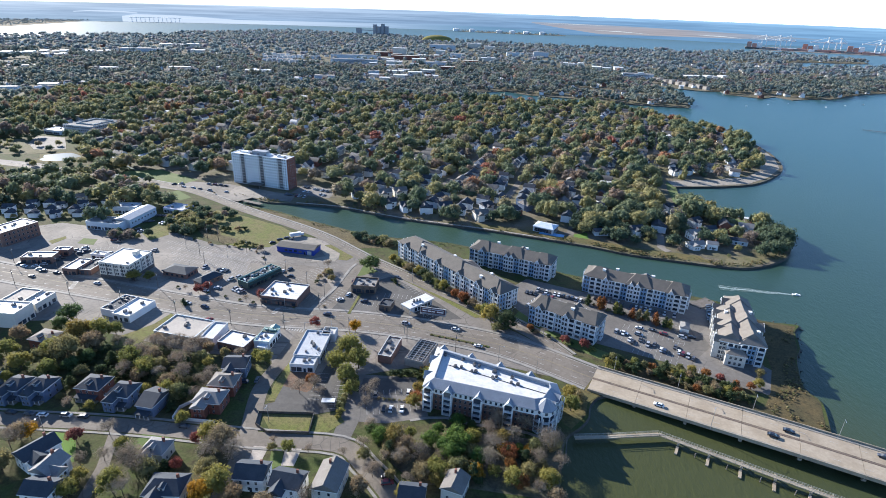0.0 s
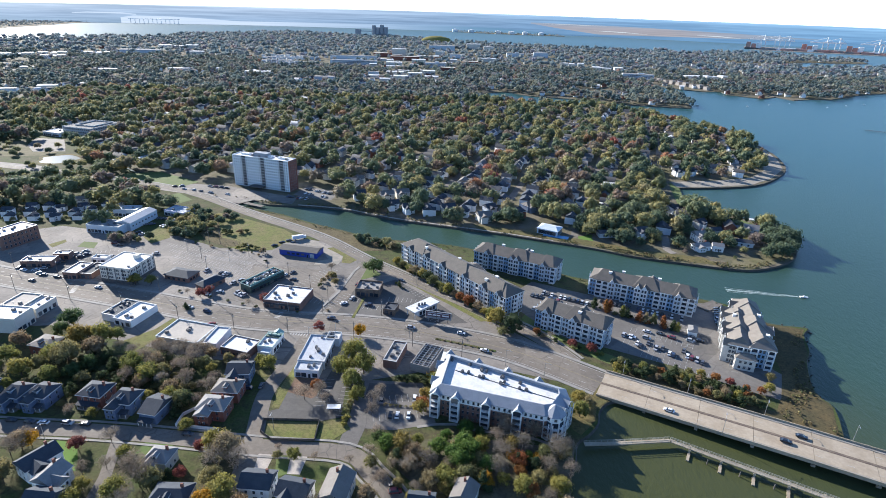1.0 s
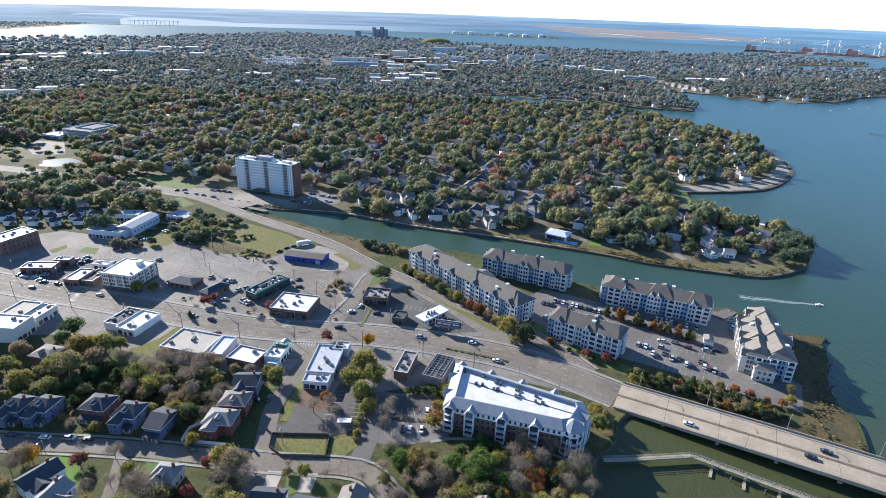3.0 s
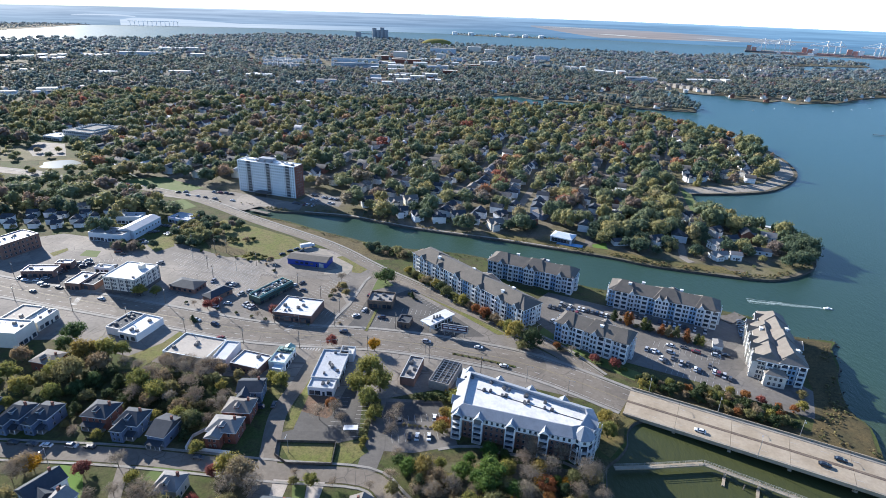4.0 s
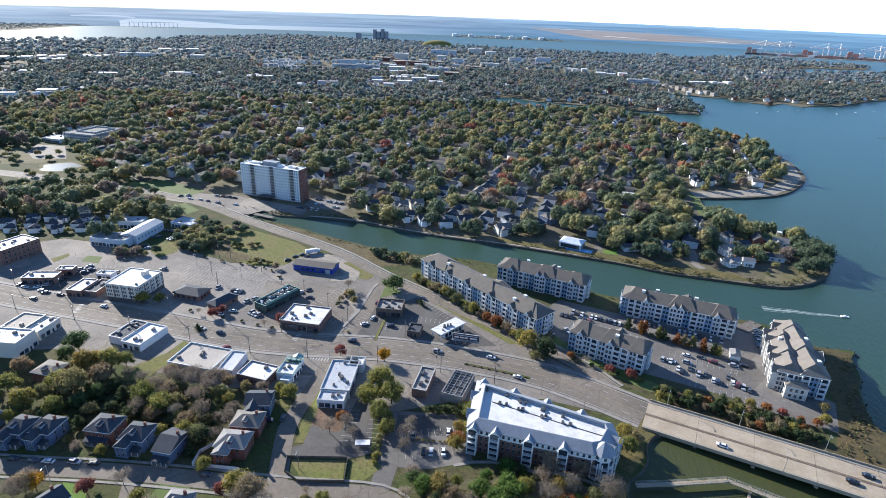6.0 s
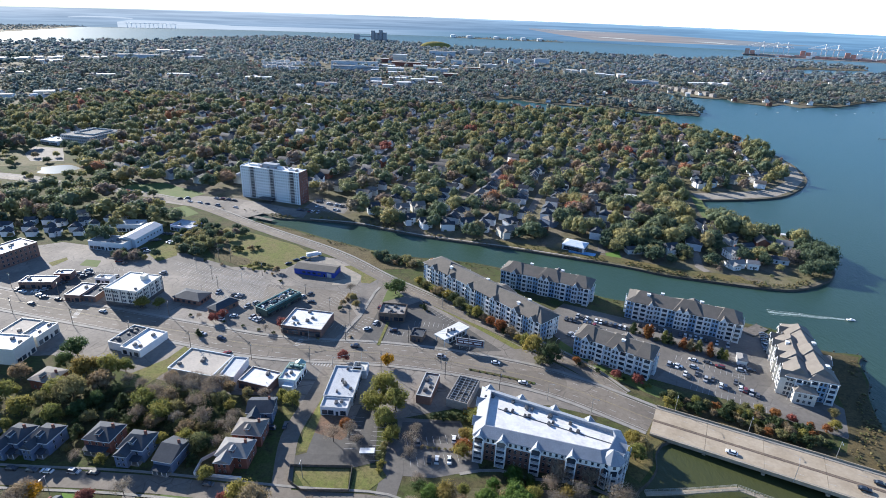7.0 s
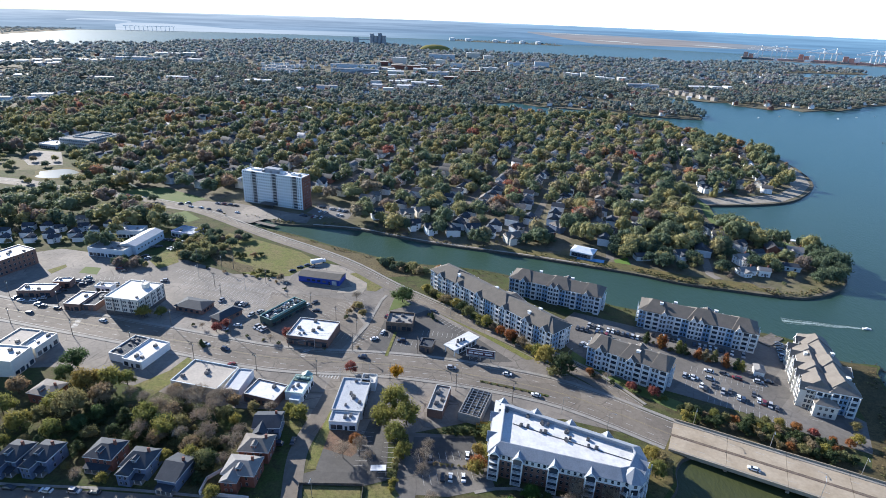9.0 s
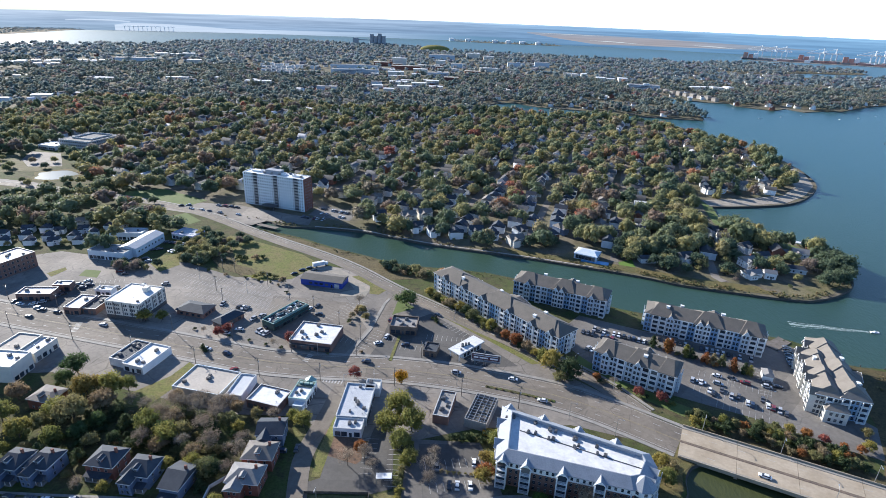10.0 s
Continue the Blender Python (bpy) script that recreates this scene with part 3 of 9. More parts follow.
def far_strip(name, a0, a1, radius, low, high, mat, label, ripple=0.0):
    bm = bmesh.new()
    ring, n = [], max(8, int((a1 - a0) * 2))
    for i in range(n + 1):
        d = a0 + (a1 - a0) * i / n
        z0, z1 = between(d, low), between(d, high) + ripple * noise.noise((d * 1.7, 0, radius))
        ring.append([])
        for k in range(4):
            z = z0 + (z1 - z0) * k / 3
            # leans back so the strip throws no shadow on the water
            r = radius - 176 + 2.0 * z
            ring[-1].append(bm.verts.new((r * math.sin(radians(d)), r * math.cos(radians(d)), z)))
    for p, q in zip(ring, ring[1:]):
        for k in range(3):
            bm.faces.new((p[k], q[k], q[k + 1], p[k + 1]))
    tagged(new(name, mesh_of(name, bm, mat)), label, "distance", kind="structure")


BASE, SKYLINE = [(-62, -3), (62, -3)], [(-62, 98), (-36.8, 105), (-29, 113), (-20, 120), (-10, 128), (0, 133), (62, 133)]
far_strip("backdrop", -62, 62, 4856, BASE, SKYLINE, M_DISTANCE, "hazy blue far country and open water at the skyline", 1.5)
# these strips carry their brightness in the emission colour
far_strip("backdrop_river", -29, 10, 4850, BASE, [(-29, 33), (-28, 46), (-25, 45), (-22.5, 36), (-19.7, 24), (-10.7, 28), (-5.4, 33), (4.3, 33), (7, 20), (10, 5)], M_FARRIVER, "far river reach with painted pale glare")
far_strip("backdrop_creek", -32.4, -27.8, 4848, [(-32.4, 52), (-31.4, 57), (-29, 55), (-27.8, 50)], [(-32.4, 56), (-31.4, 63), (-29, 64), (-27.8, 56)], M_FARRIVER, "far river side reach with painted pale glare")
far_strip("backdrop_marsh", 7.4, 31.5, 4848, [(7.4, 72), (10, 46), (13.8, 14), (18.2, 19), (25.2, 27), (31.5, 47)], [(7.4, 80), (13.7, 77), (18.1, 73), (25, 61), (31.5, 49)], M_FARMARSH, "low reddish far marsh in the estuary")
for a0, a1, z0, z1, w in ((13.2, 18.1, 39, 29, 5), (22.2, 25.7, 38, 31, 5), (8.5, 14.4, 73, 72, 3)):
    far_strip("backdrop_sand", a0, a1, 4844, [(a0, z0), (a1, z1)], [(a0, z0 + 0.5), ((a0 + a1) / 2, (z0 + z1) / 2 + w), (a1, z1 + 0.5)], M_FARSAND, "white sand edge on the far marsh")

# ---- roads and paving ----
MAIN = smooth_line([(-420, 352), (-330, 331), (-285, 318), (-170, 290), (-110, 276), (-50, 273.5), (-5, 266), (36, 253), (75.5, 228)], 4)
CURVE = smooth_line([(-460, 560), (-330, 530), (-245, 499), (-168, 446), (-100, 401), (-59, 362), (-24, 332), (23, 293), (50, 268), (66, 245)], 4)
CROSS = smooth_line([(-80, 60), (-77, 150), (-78, 177), (-82, 203), (-82, 216), (-78, 238), (-75, 258), (-70, 282), (-64, 305), (-58, 356)], 4)
HOMES = smooth_line([(-420, 190), (-300, 188), (-185, 184), (-136, 183), (-75, 178), (-40, 176), (-28, 166), (-14, 148), (-8, 120)], 4)
ALLEY = [(-134, 183), (-127, 160), (-122, 120), (-118, 60)]
ROADS = [(MAIN, 18.5), (CURVE, 9.5), (CROSS, 7.6), (HOMES, 8.0), (ALLEY, 4.5)]


def slab(name, pts, label, mat, z=0.05, kind_of="pavement"):
    return tagged(new(name, flat_mesh(name, pts, z, 0.3, mat)), label, kind_of, kind="structure")


slab("pavement_district", [(-330, 300), (-300, 250), (-215, 262), (-120, 236), (-92, 236), (-70, 222), (-42, 222), (-12, 232), (30, 236), (68, 224), (72, 240),
                           (48, 262), (20, 288), (-26, 330), (-60, 356), (-78, 386), (-112, 396), (-140, 374), (-165, 372), (-205, 392), (-240, 392), (-300, 404), (-340, 380)],
     "sun-bleached grey commercial parking and yards", M_LOT, 0.03)
slab("pavement_strip_lot", [(-75, 283), (-20, 276), (12, 280), (-4, 300), (-34, 332), (-52, 318), (-66, 318)], "dark parking lot with painted bays", M_DARKLOT, 0.06)
slab("pavement_apartment_lot", [(58, 270), (80, 262), (118, 244), (146, 226), (166, 216), (176, 232), (168, 244), (172, 306), (160, 314), (120, 312), (90, 320), (56, 336), (36, 312), (44, 296)],
     "grey asphalt apartment parking lot", M_MIDLOT, 0.05)
slab("pavement_green_shop", [(-126, 297), (-79, 283), (-70, 312), (-85, 342), (-113, 346), (-133, 348)], "patched asphalt lot round the green-roofed shop", M_ROAD, 0.057)
slab("pavement_west_shops", [(-262, 315), (-243, 313), (-236, 356), (-262, 358), (-268, 337)], "busy asphalt car lot between low shops", M_DARKLOT, 0.058)
slab("pavement_loop", [(-112, 392), (-100, 392), (-86, 378), (-74, 364), (-76, 352), (-92, 350), (-92, 356), (-84, 360), (-92, 374)], "pale sandy loop drive", M_SANDY, 0.056)
for pts in ([(-74.1, 175.7), (-67.6, 175), (-68.4, 164), (-73, 163)], [(-61, 174.4), (-54.2, 174.2), (-55, 164), (-60, 164)]):
    slab("pavement_drive", pts, "pale concrete house drive", M_CONCDRIVE, 0.052)
for pts, w in (([(192, 466), (177, 431), (168, 399), (171, 392)], 6.0), ([(128, 520), (111.5, 455), (101, 420)], 6.0)):
    bm = bmesh.new()
    ribbon(bm, pts, w, 0.08, 0.2)
    tagged(new("road", mesh_of("road", bm, M_LOT)), "pale sunlit street end by the creek", "road", kind="structure")
# upper bays, darker than the rest of the back lot
slab("pavement_back_upper", [(-36.3, 221.4), (-11.5, 221.6), (-9.2, 209), (-30, 209.2), (-37, 211)], "dark asphalt bays behind a hedge", M_DARKLOT, 0.056)
slab("pavement_back_lot", [(-37, 210), (-39, 224), (-11, 223), (-6, 206), (-4, 195), (-22, 190), (-34, 190.5), (-36, 179), (-43.6, 181), (-41.8, 196), (-41.5, 213)], "asphalt lot and drive behind the white apartments", M_MIDLOT, 0.05)
slab("pavement_church_lot", [(-78, 194.2), (-53, 194.2), (-45.5, 197), (-47.5, 228), (-56, 231), (-59, 213), (-73.5, 213), (-73.5, 201), (-78, 199)], "asphalt yard beside the flat-roofed shop", M_DARKLOT, 0.055)
slab("pavement_tower_lot", [(-290, 506), (-262, 524), (-214, 520), (-140, 492), (-140, 474), (-176, 482), (-186, 470), (-240, 492)], "pale paved yard before the tower", M_LOT, 0.05)
slab("pavement_tower_side", [(-146, 500), (-108, 488), (-104, 512), (-140, 528)], "small parking lot beside the tower", M_MIDLOT, 0.05)
for k, (pts, width) in enumerate(ROADS):
    bm = bmesh.new()
    ribbon(bm, pts, width, 0.095 - 0.004 * k, 0.3)
    tagged(new("road", mesh_of("road", bm, M_ROAD)), "worn grey asphalt street", "road", kind="structure")
for pts, shift, w in ((MAIN, 10.6, 2.0), (MAIN, -10.6, 2.0), (CURVE, 6.1, 1.6), (HOMES, 5.4, 1.1), (HOMES, -5.4, 1.1)):
    bm = bmesh.new()
    ribbon(bm, pts, w, 0.20, 0.3, shift)
    tagged(new("kerb", mesh_of("kerb", bm, M_WALK)), "pale concrete pavement along the street", "pavement", kind="structure")
for pts, w, label in (([(-74, 293), (-68, 311), (-63, 342), (-60.5, 349)], 1.8, "pale concrete footpath beside the side street"), ([(-54, 281), (-51, 305)], 1.6, "narrow kerbed island of dry grass")):
    bm = bmesh.new()
    ribbon(bm, pts, w, 0.24, 0.3)
    tagged(new("kerb", mesh_of("kerb", bm, M_WALK if w > 1.7 else M_FIELD)), label, "pavement", kind="structure")
bm = bmesh.new()
for s in (-4.6, 4.6):
    dashes(bm, MAIN, 0.22, 0.105, 3.0, 6.0, s)
ribbon(bm, MAIN, 0.18, 0.105, 0.01, 8.6)
ribbon(bm, MAIN, 0.18, 0.105, 0.01, -8.6)
ribbon(bm, CURVE, 0.16, 0.105, 0.01, 4.2)
dashes(bm, CURVE, 0.2, 0.105, 3.0, 7.0, 1.6)
for i in range(7):
    for x, y, a in ((-96, 282.5, 76), (-80, 262, -10), (-228, 303, 104)):
        c, s = math.cos(radians(a)), math.sin(radians(a))
        k = (i - 3) * 1.5
        box(bm, x + c * k * 1.0, y + s * k, 0.105, 0.6, 3.0, 0.012, 0, a + 0)
for x, y in ((2.6, 309.7), (10, 302.3), (16.7, 295.8), (-5, 317.4), (-12.7, 326.2), (-20, 337), (24.2, 289)):
    box(bm, x, y, 0.105, 4.6, 0.45, 0.012, 0, -28)
tagged(new("road_paint", mesh_of("road_paint", bm, M_PAINT)), "faded white lane lines and crossing bars", "road marking", kind="structure")
bm = bmesh.new()
for s in (-0.2, 0.2):
    ribbon(bm, MAIN, 0.16, 0.107, 0.01, s)
    ribbon(bm, CURVE, 0.14, 0.107, 0.01, -1.4 + s)
tagged(new("road_paint_yellow", mesh_of("road_paint_yellow", bm, M_YPAINT)), "faded double yellow centre line", "road marking", kind="structure")


def bays(bm, x, y, yaw, n, pitch=2.75, length=5.2, line=0.16):
    c, s = math.cos(radians(yaw)), math.sin(radians(yaw))
    for i in range(n + 1):
        px, py = x + c * pitch * i, y + s * pitch * i
        box(bm, px - s * length / 2, py + c * length / 2, 0.085, line, length, 0.02, 0, yaw)


bm = bmesh.new()
for a in ((-70, 286, 65, 9), (-50, 292, -8, 6), (-36, 303, -8, 7), (-20, 290, -42, 6), (-28, 318, -42, 8), (-44, 198, 88, 9), (-54, 204, 88, 7), (-31, 195, 10, 8),
          (-33, 206, 10, 8), (96, 264, -30, 12), (102, 252, -30, 13), (104, 277, -30, 12), (150, 240, 70, 22), (134, 262, 70, 8), (-138, 494, -18, 9),
          (-122, 316, 62, 11), (-96, 300, -12, 8), (-92, 318, 62, 9), (-84, 322, 62, 8), (-250, 322, 78, 11), (-60, 300, -8, 3), (-160, 340, -15, 16), (-176, 356, -15, 20), (-152, 322, -15, 10), (-258, 350, 20, 10)):
    bays(bm, *a)
for k in range(5):
    bays(bm, -204 + 6 * k, 372 - 9.5 * k, -15, 24 - k, 2.75, 5.2, 0.24)
tagged(new("parking_paint", mesh_of("parking_paint", bm, M_PAINT)), "worn white parking bay lines", "road marking", kind="structure")

LEVELS = []
for name, pts, label, mat in (
        ("lawn_field", [(-195, 446), (-163, 431), (-130, 413), (-114, 397), (-128, 372), (-145, 368), (-163, 376), (-183, 388), (-200, 414)], "rough overgrown grass field by the creek road", M_FIELD),
        ("lawn_field_weeds", [(-199, 432), (-193, 402), (-182, 387), (-163, 375.5), (-152, 376), (-158, 386), (-171, 392), (-178, 406), (-186, 424)], "brown dead weeds in the rough field", M_WEEDS),
        ("lawn_verge", [(-89, 379), (-79, 384), (-68, 378), (-60, 366), (-68, 354), (-74, 355), (-75, 366)], "dry grass verge", M_FIELD),
        ("lawn_corner", [(-66, 320), (-62, 342), (-56, 354), (-44, 338), (-56, 330)], "mown grass corner", M_LAWN),
        ("lawn_strip", [(-38, 346), (-25, 331), (18, 289), (24, 283), (19.5, 282), (1, 301), (-33, 334)], "grass strip beside the curved road", M_FIELD),
        ("lawn_creek_bank", [(-172, 456), (-141, 444), (-111, 426), (-85, 413), (-62, 401), (-36, 396), (-38, 380), (-62, 376), (-95, 406), (-160, 448)], "brown marsh grass along the creek", M_WEEDS),
        ("lawn_apartment", [(42, 284), (60, 264), (84, 244), (90, 250), (60, 272), (46, 292)], "mown grass below the apartments", M_LAWN),
        ("lawn_east_marsh", [(171, 196), (180, 215), (178, 226), (188, 251), (196, 263), (203, 280), (208, 286), (190, 290), (181, 303), (183, 285), (171, 242), (160, 222), (148, 206)], "brown marsh grass on the point", M_DARKMARSH),
        ("lawn_highway_bank", [(84, 246), (116, 228), (150, 212), (168, 204), (160, 198), (92, 233)], "weedy bank beside the bridge", M_DARKMARSH),
        ("lawn_shop", [(-158, 262), (-154, 274), (-146, 268), (-158, 240), (-168, 238), (-172, 246)], "mown grass beside a white shop", M_FIELD),
        ("lawn_dirt", [(-77, 228), (-72, 229), (-60, 222.5), (-59, 211), (-61, 208.7), (-75, 213.5)], "reddish bare earth strewn with leaves", M_DIRT),
        ("lawn_street_strip", [(-73.9, 241.5), (-71.6, 239.7), (-72.6, 217.5), (-73.6, 201.5), (-77.0, 201.5), (-77.4, 213.7)], "mown grass strip between street and shop", M_FIELD),
        ("lawn_yard_patch", [(-91.3, 229), (-85.7, 228.4), (-83.6, 223.8), (-88.4, 223)], "small dry lawn beside a house", M_FIELD),
        ("lawn_courtyard", [(-36, 482), (-25, 480), (-20, 498), (-29, 504)], "pale sandy courtyard between white houses", M_SAND),
        ("lawn_west_verge", [(-287, 368), (-281, 378), (-277.5, 374), (-281, 363)], "dry grass verge beside a side street", M_FIELD),
        ("lawn_west_plot", [(-265, 366), (-266, 375.5), (-255, 374.5), (-252, 364)], "green grass plot behind low shops", M_LAWN),
        ("lawn_yard_side", [(-230, 389), (-227, 403), (-219, 407), (-209, 388), (-217, 376)], "weedy grass beside a warehouse yard", M_FIELD),
        ("pavement_west_lot", [(-515, 688), (-478, 684), (-455, 650), (-441, 628), (-474, 622), (-500, 650)], "pale empty parking lots by a school", M_LOT),
        ("lawn_pound", [(-77, 193), (-70, 183), (-54, 183), (-55, 193)], "fenced grass drainage basin", M_FIELD),
        ("lawn_wedge", [(-52, 194), (-44, 196), (-40, 190), (-47, 182), (-53, 183)], "small grass wedge", M_FIELD),
        ("lawn_yard", [(-156.5, 177.2), (-147.5, 176), (-141, 166), (-139.3, 161.8), (-146, 162.9), (-151, 168.6)], "bright green watered lawn beside a house", M_GREENLAWN),
        ("lawn_front", [(-121, 178), (-109.3, 177.6), (-108.7, 173.9), (-116.3, 168.9), (-122, 171)], "mown front lawn", M_LAWN),
        ("lawn_front_east", [(-79.7, 175.2), (-75.2, 175.4), (-73.8, 168.1), (-77, 166)], "mown front lawn beside a drive", M_GREENLAWN),
        ("lawn_front_mid", [(-66.6, 173.6), (-61.4, 173.3), (-60, 164), (-64, 162)], "mown lawn between two drives", M_LAWN),
        ("lawn_tower", [(-262, 480), (-236, 466), (-230, 476), (-250, 494)], "grass by the tower road", M_LAWN),
        ("lawn_park", [(-330, 548), (-300, 560), (-246, 530), (-256, 512), (-320, 526)], "open green park", M_LAWN),
        ("lawn_point", [(203, 371), (222, 371), (238, 377), (250, 388), (237, 390), (212, 384)], "short dry grass at the tip of the point", M_SAND),
        ("lawn_point_shore", [(231, 494), (240, 483), (260, 475.5), (267, 462), (270.5, 437), (258, 429), (256, 452), (245, 466), (232, 474.5), (224.5, 481)], "mown green lawn along the shore of the point", M_LAWN),
        ("lawn_pool_side", [(104, 420), (116, 425), (114, 409), (103, 410)], "mown green lawn by the creek", M_GREENLAWN),
        ("lawn_wood", [(-24, 184), (10, 187), (40, 184), (54, 184), (50, 170), (46, 152), (16, 156), (-8, 158), (-20, 170)], "leaf-strewn rough ground under trees", M_SOIL),
        ("lawn_shore", [(66, 200), (69, 209), (77, 216), (90, 215), (100, 224), (84, 236), (66, 218), (55, 206), (54, 196), (58, 191)], "brown rough grass under shore trees", M_MARSH),
        ("lawn_bank_walk", [(26, 428), (67, 416), (111, 401), (136, 389), (168, 380), (196, 373), (192, 386), (150, 396), (112, 412), (60, 428), (20, 440)], "grass strip behind the bulkhead", M_MARSH),
        ("lawn_cove", [(238, 570), (280, 576), (328, 590), (364, 619), (400, 662), (420, 710), (432, 766), (412, 770), (396, 700), (372, 652), (340, 618), (290, 600), (240, 590)], "pale sandy rim of the far point", M_SANDY),
        ("lawn_cove_side", [(219, 515), (229, 560), (237, 588), (240, 566), (230, 526), (224, 508)], "mown grass behind the cove wall", M_LAWN),
        ("lawn_left_lots", [(-545, 660), (-516, 668), (-474, 621), (-446, 626), (-452, 606), (-520, 590)], "dry grass yards among trees", M_SAND),
        ("pavement_left_road", [(-480, 576), (-434, 568), (-366, 544), (-360, 534), (-440, 552), (-480, 560)], "grey concrete yard", M_LOT)):
    x0, x1, y0, y1 = min(p[0] for p in pts), max(p[0] for p in pts), min(p[1] for p in pts), max(p[1] for p in pts)
    taken = {k for k, u0, u1, v0, v1 in LEVELS if x0 < u1 and u0 < x1 and y0 < v1 and v0 < y1}
    level = next(k for k in range(20) if k not in taken)
    LEVELS.append((level, x0, x1, y0, y1))
    slab(name, pts, label, mat, 0.07 + 0.0045 * level, "grass" if name.startswith("lawn") else "pavement")

# pond in the park at the west, in a ring of dark reeds
M_POND = nodes_of("pond_water")[0]
M_POND.node_tree.nodes["Principled BSDF"].inputs["Base Color"].default_value = (0.03, 0.055, 0.055, 1)
M_POND.node_tree.nodes["Principled BSDF"].inputs["Roughness"].default_value = 0.28
bm = bmesh.new()
bmesh.ops.create_circle(bm, cap_ends=True, segments=24, radius=1)
for v in bm.verts:
    v.co = Vector((-426 + v.co.x * 23 * (1 + 0.2 * math.sin(5 * v.co.y)), 595 + v.co.y * 23, 0.07))
tagged(new("lawn_pond_bank", mesh_of("lawn_pond_bank", bm, M_MARSH)), "dark reedy bank round a pond", "grass", kind="structure")
bm = bmesh.new()
bmesh.ops.create_circle(bm, cap_ends=True, segments=20, radius=1)
for v in bm.verts:
    v.co = Vector((-426 + v.co.x * 18 * (1 + 0.2 * math.sin(5 * v.co.y)), 594 + v.co.y * 18, 0.1))
tagged(new("pond_water", mesh_of("pond_water", bm, M_POND)), "small bright park pond", "water", kind="structure")


def wall_along(name, pts, z0, z1, width, label, mat):
    bm = bmesh.new()
    ribbon(bm, pts, width, z1, z1 - z0)
    return tagged(new(name, mesh_of(name, bm, mat)), label, "seawall", kind="structure")


wall_along("bulkhead_north", FAR_BANK[9:63], WATER_Z - 1, 0.12, 0.4, "dark timber bulkhead along the creek", M_STONE)
wall_along("bulkhead_cove", POINT[0:18], WATER_Z - 1, 0.35, 1.0, "dark stone seawall round the cove", M_STONE)
wall_along("bulkhead_walk", offset_line(FAR_BANK[9:29], 1.9), 0.0, 0.3, 1.1, "pale concrete path along the bulkhead", M_CONCDRIVE)

# ---- bridge ----
B0, BD = Vector((75.5, 228.0)), Vector((0.891, -0.454)).normalized()
BN = Vector((-BD.y, BD.x))


def along(s, d=0.0):
    p = B0 + BD * s + BN * (d - 1.7 * min(1, max(0, s / 80.0)))
    return p.x, p.y


def deck_z(s):
    return 0.15 + 2.6 * min(1, max(0, s / 80.0))


bridge = thing("bridge", Matrix(), "long concrete road bridge with a dark median strip", "bridge")
SPAN = 22.0


def deck_piece(s0, s1, d0, d1, zt, zb):
    bm = bmesh.new()
    top = [bm.verts.new((*along(s, d), deck_z(s) + zt)) for s, d in ((s0, d0), (s1, d0), (s1, d1), (s0, d1))]
    low = [bm.verts.new((*along(s, d), deck_z(s) + zb)) for s, d in ((s0, d0), (s1, d0), (s1, d1), (s0, d1))]
    bm.faces.new(top)
    bm.faces.new(low[::-1])
    for i in range(4):
        bm.faces.new((top[i], low[i], low[(i + 1) % 4], top[(i + 1) % 4]))
    bmesh.ops.recalc_face_normals(bm, faces=bm.faces)
    return bm


for k in range(15):
    a, b = k * SPAN + 0.06, (k + 1) * SPAN - 0.06
    part("deck", deck_piece(a, b, -11, 11, 0, -0.7), bridge, mats=M_CONC)
    part("median", deck_piece(a, b, -0.7, 0.7, 0.12, 0), bridge, mats=M_DARKSTRIP, label="dark stained raised median")
    for d in (-11.0, 11.0):
        s = 1 if d > 0 else -1
        part("parapet", deck_piece(a, b, d, d - s * 0.35, 0.95, 0.0), bridge, mats=M_CONC)
        part("footway", deck_piece(a, b, d - s * 0.36, d - s * 1.9, 0.18, 0.0), bridge, mats=M_WALK)
    for d in (-9, -4.5, 0, 4.5, 9):
        part("girder", deck_piece(a, b, d - 0.3, d + 0.3, -0.7, -1.6), bridge, mats=M_STEEL)
    if k:
        bm = bmesh.new()
        x, y = along(k * SPAN)
        box(bm, 0, 0, deck_z(k * SPAN) - 2.1, 1.3, 20.5, 1.0)
        for d in (-8, -2.7, 2.7, 8):
            tube(bm, (0, d, WATER_Z - 2), (0, d, deck_z(k * SPAN) - 2.5), 0.55, seg=8)
        part("pier", bm, bridge, pose(x, y, 0, 0, 0, math.degrees(math.atan2(BD.y, BD.x))), mats=M_CONC)
bm = bmesh.new()
for s0 in range(0, 330, 11):
    for d in (-5.7, 5.7):
        vs = [bm.verts.new((*along(s, dd), deck_z(s) + 0.012)) for s, dd in ((s0, d - 0.08), (s0 + 3, d - 0.08), (s0 + 3, d + 0.08), (s0, d + 0.08))]
        bm.faces.new(vs)
part("lane_line", bm, bridge, mats=M_PAINT)

# old walkway beside the bridge, on paired piles
pier_line = [(58, 185), (73, 186.3), (95, 189)] + [(95 + 0.872 * s, 189 - 0.49 * s) for s in range(8, 260, 12)]
walkway = thing("walkway", Matrix(), "narrow grey concrete fishing walkway on piles", "pier")
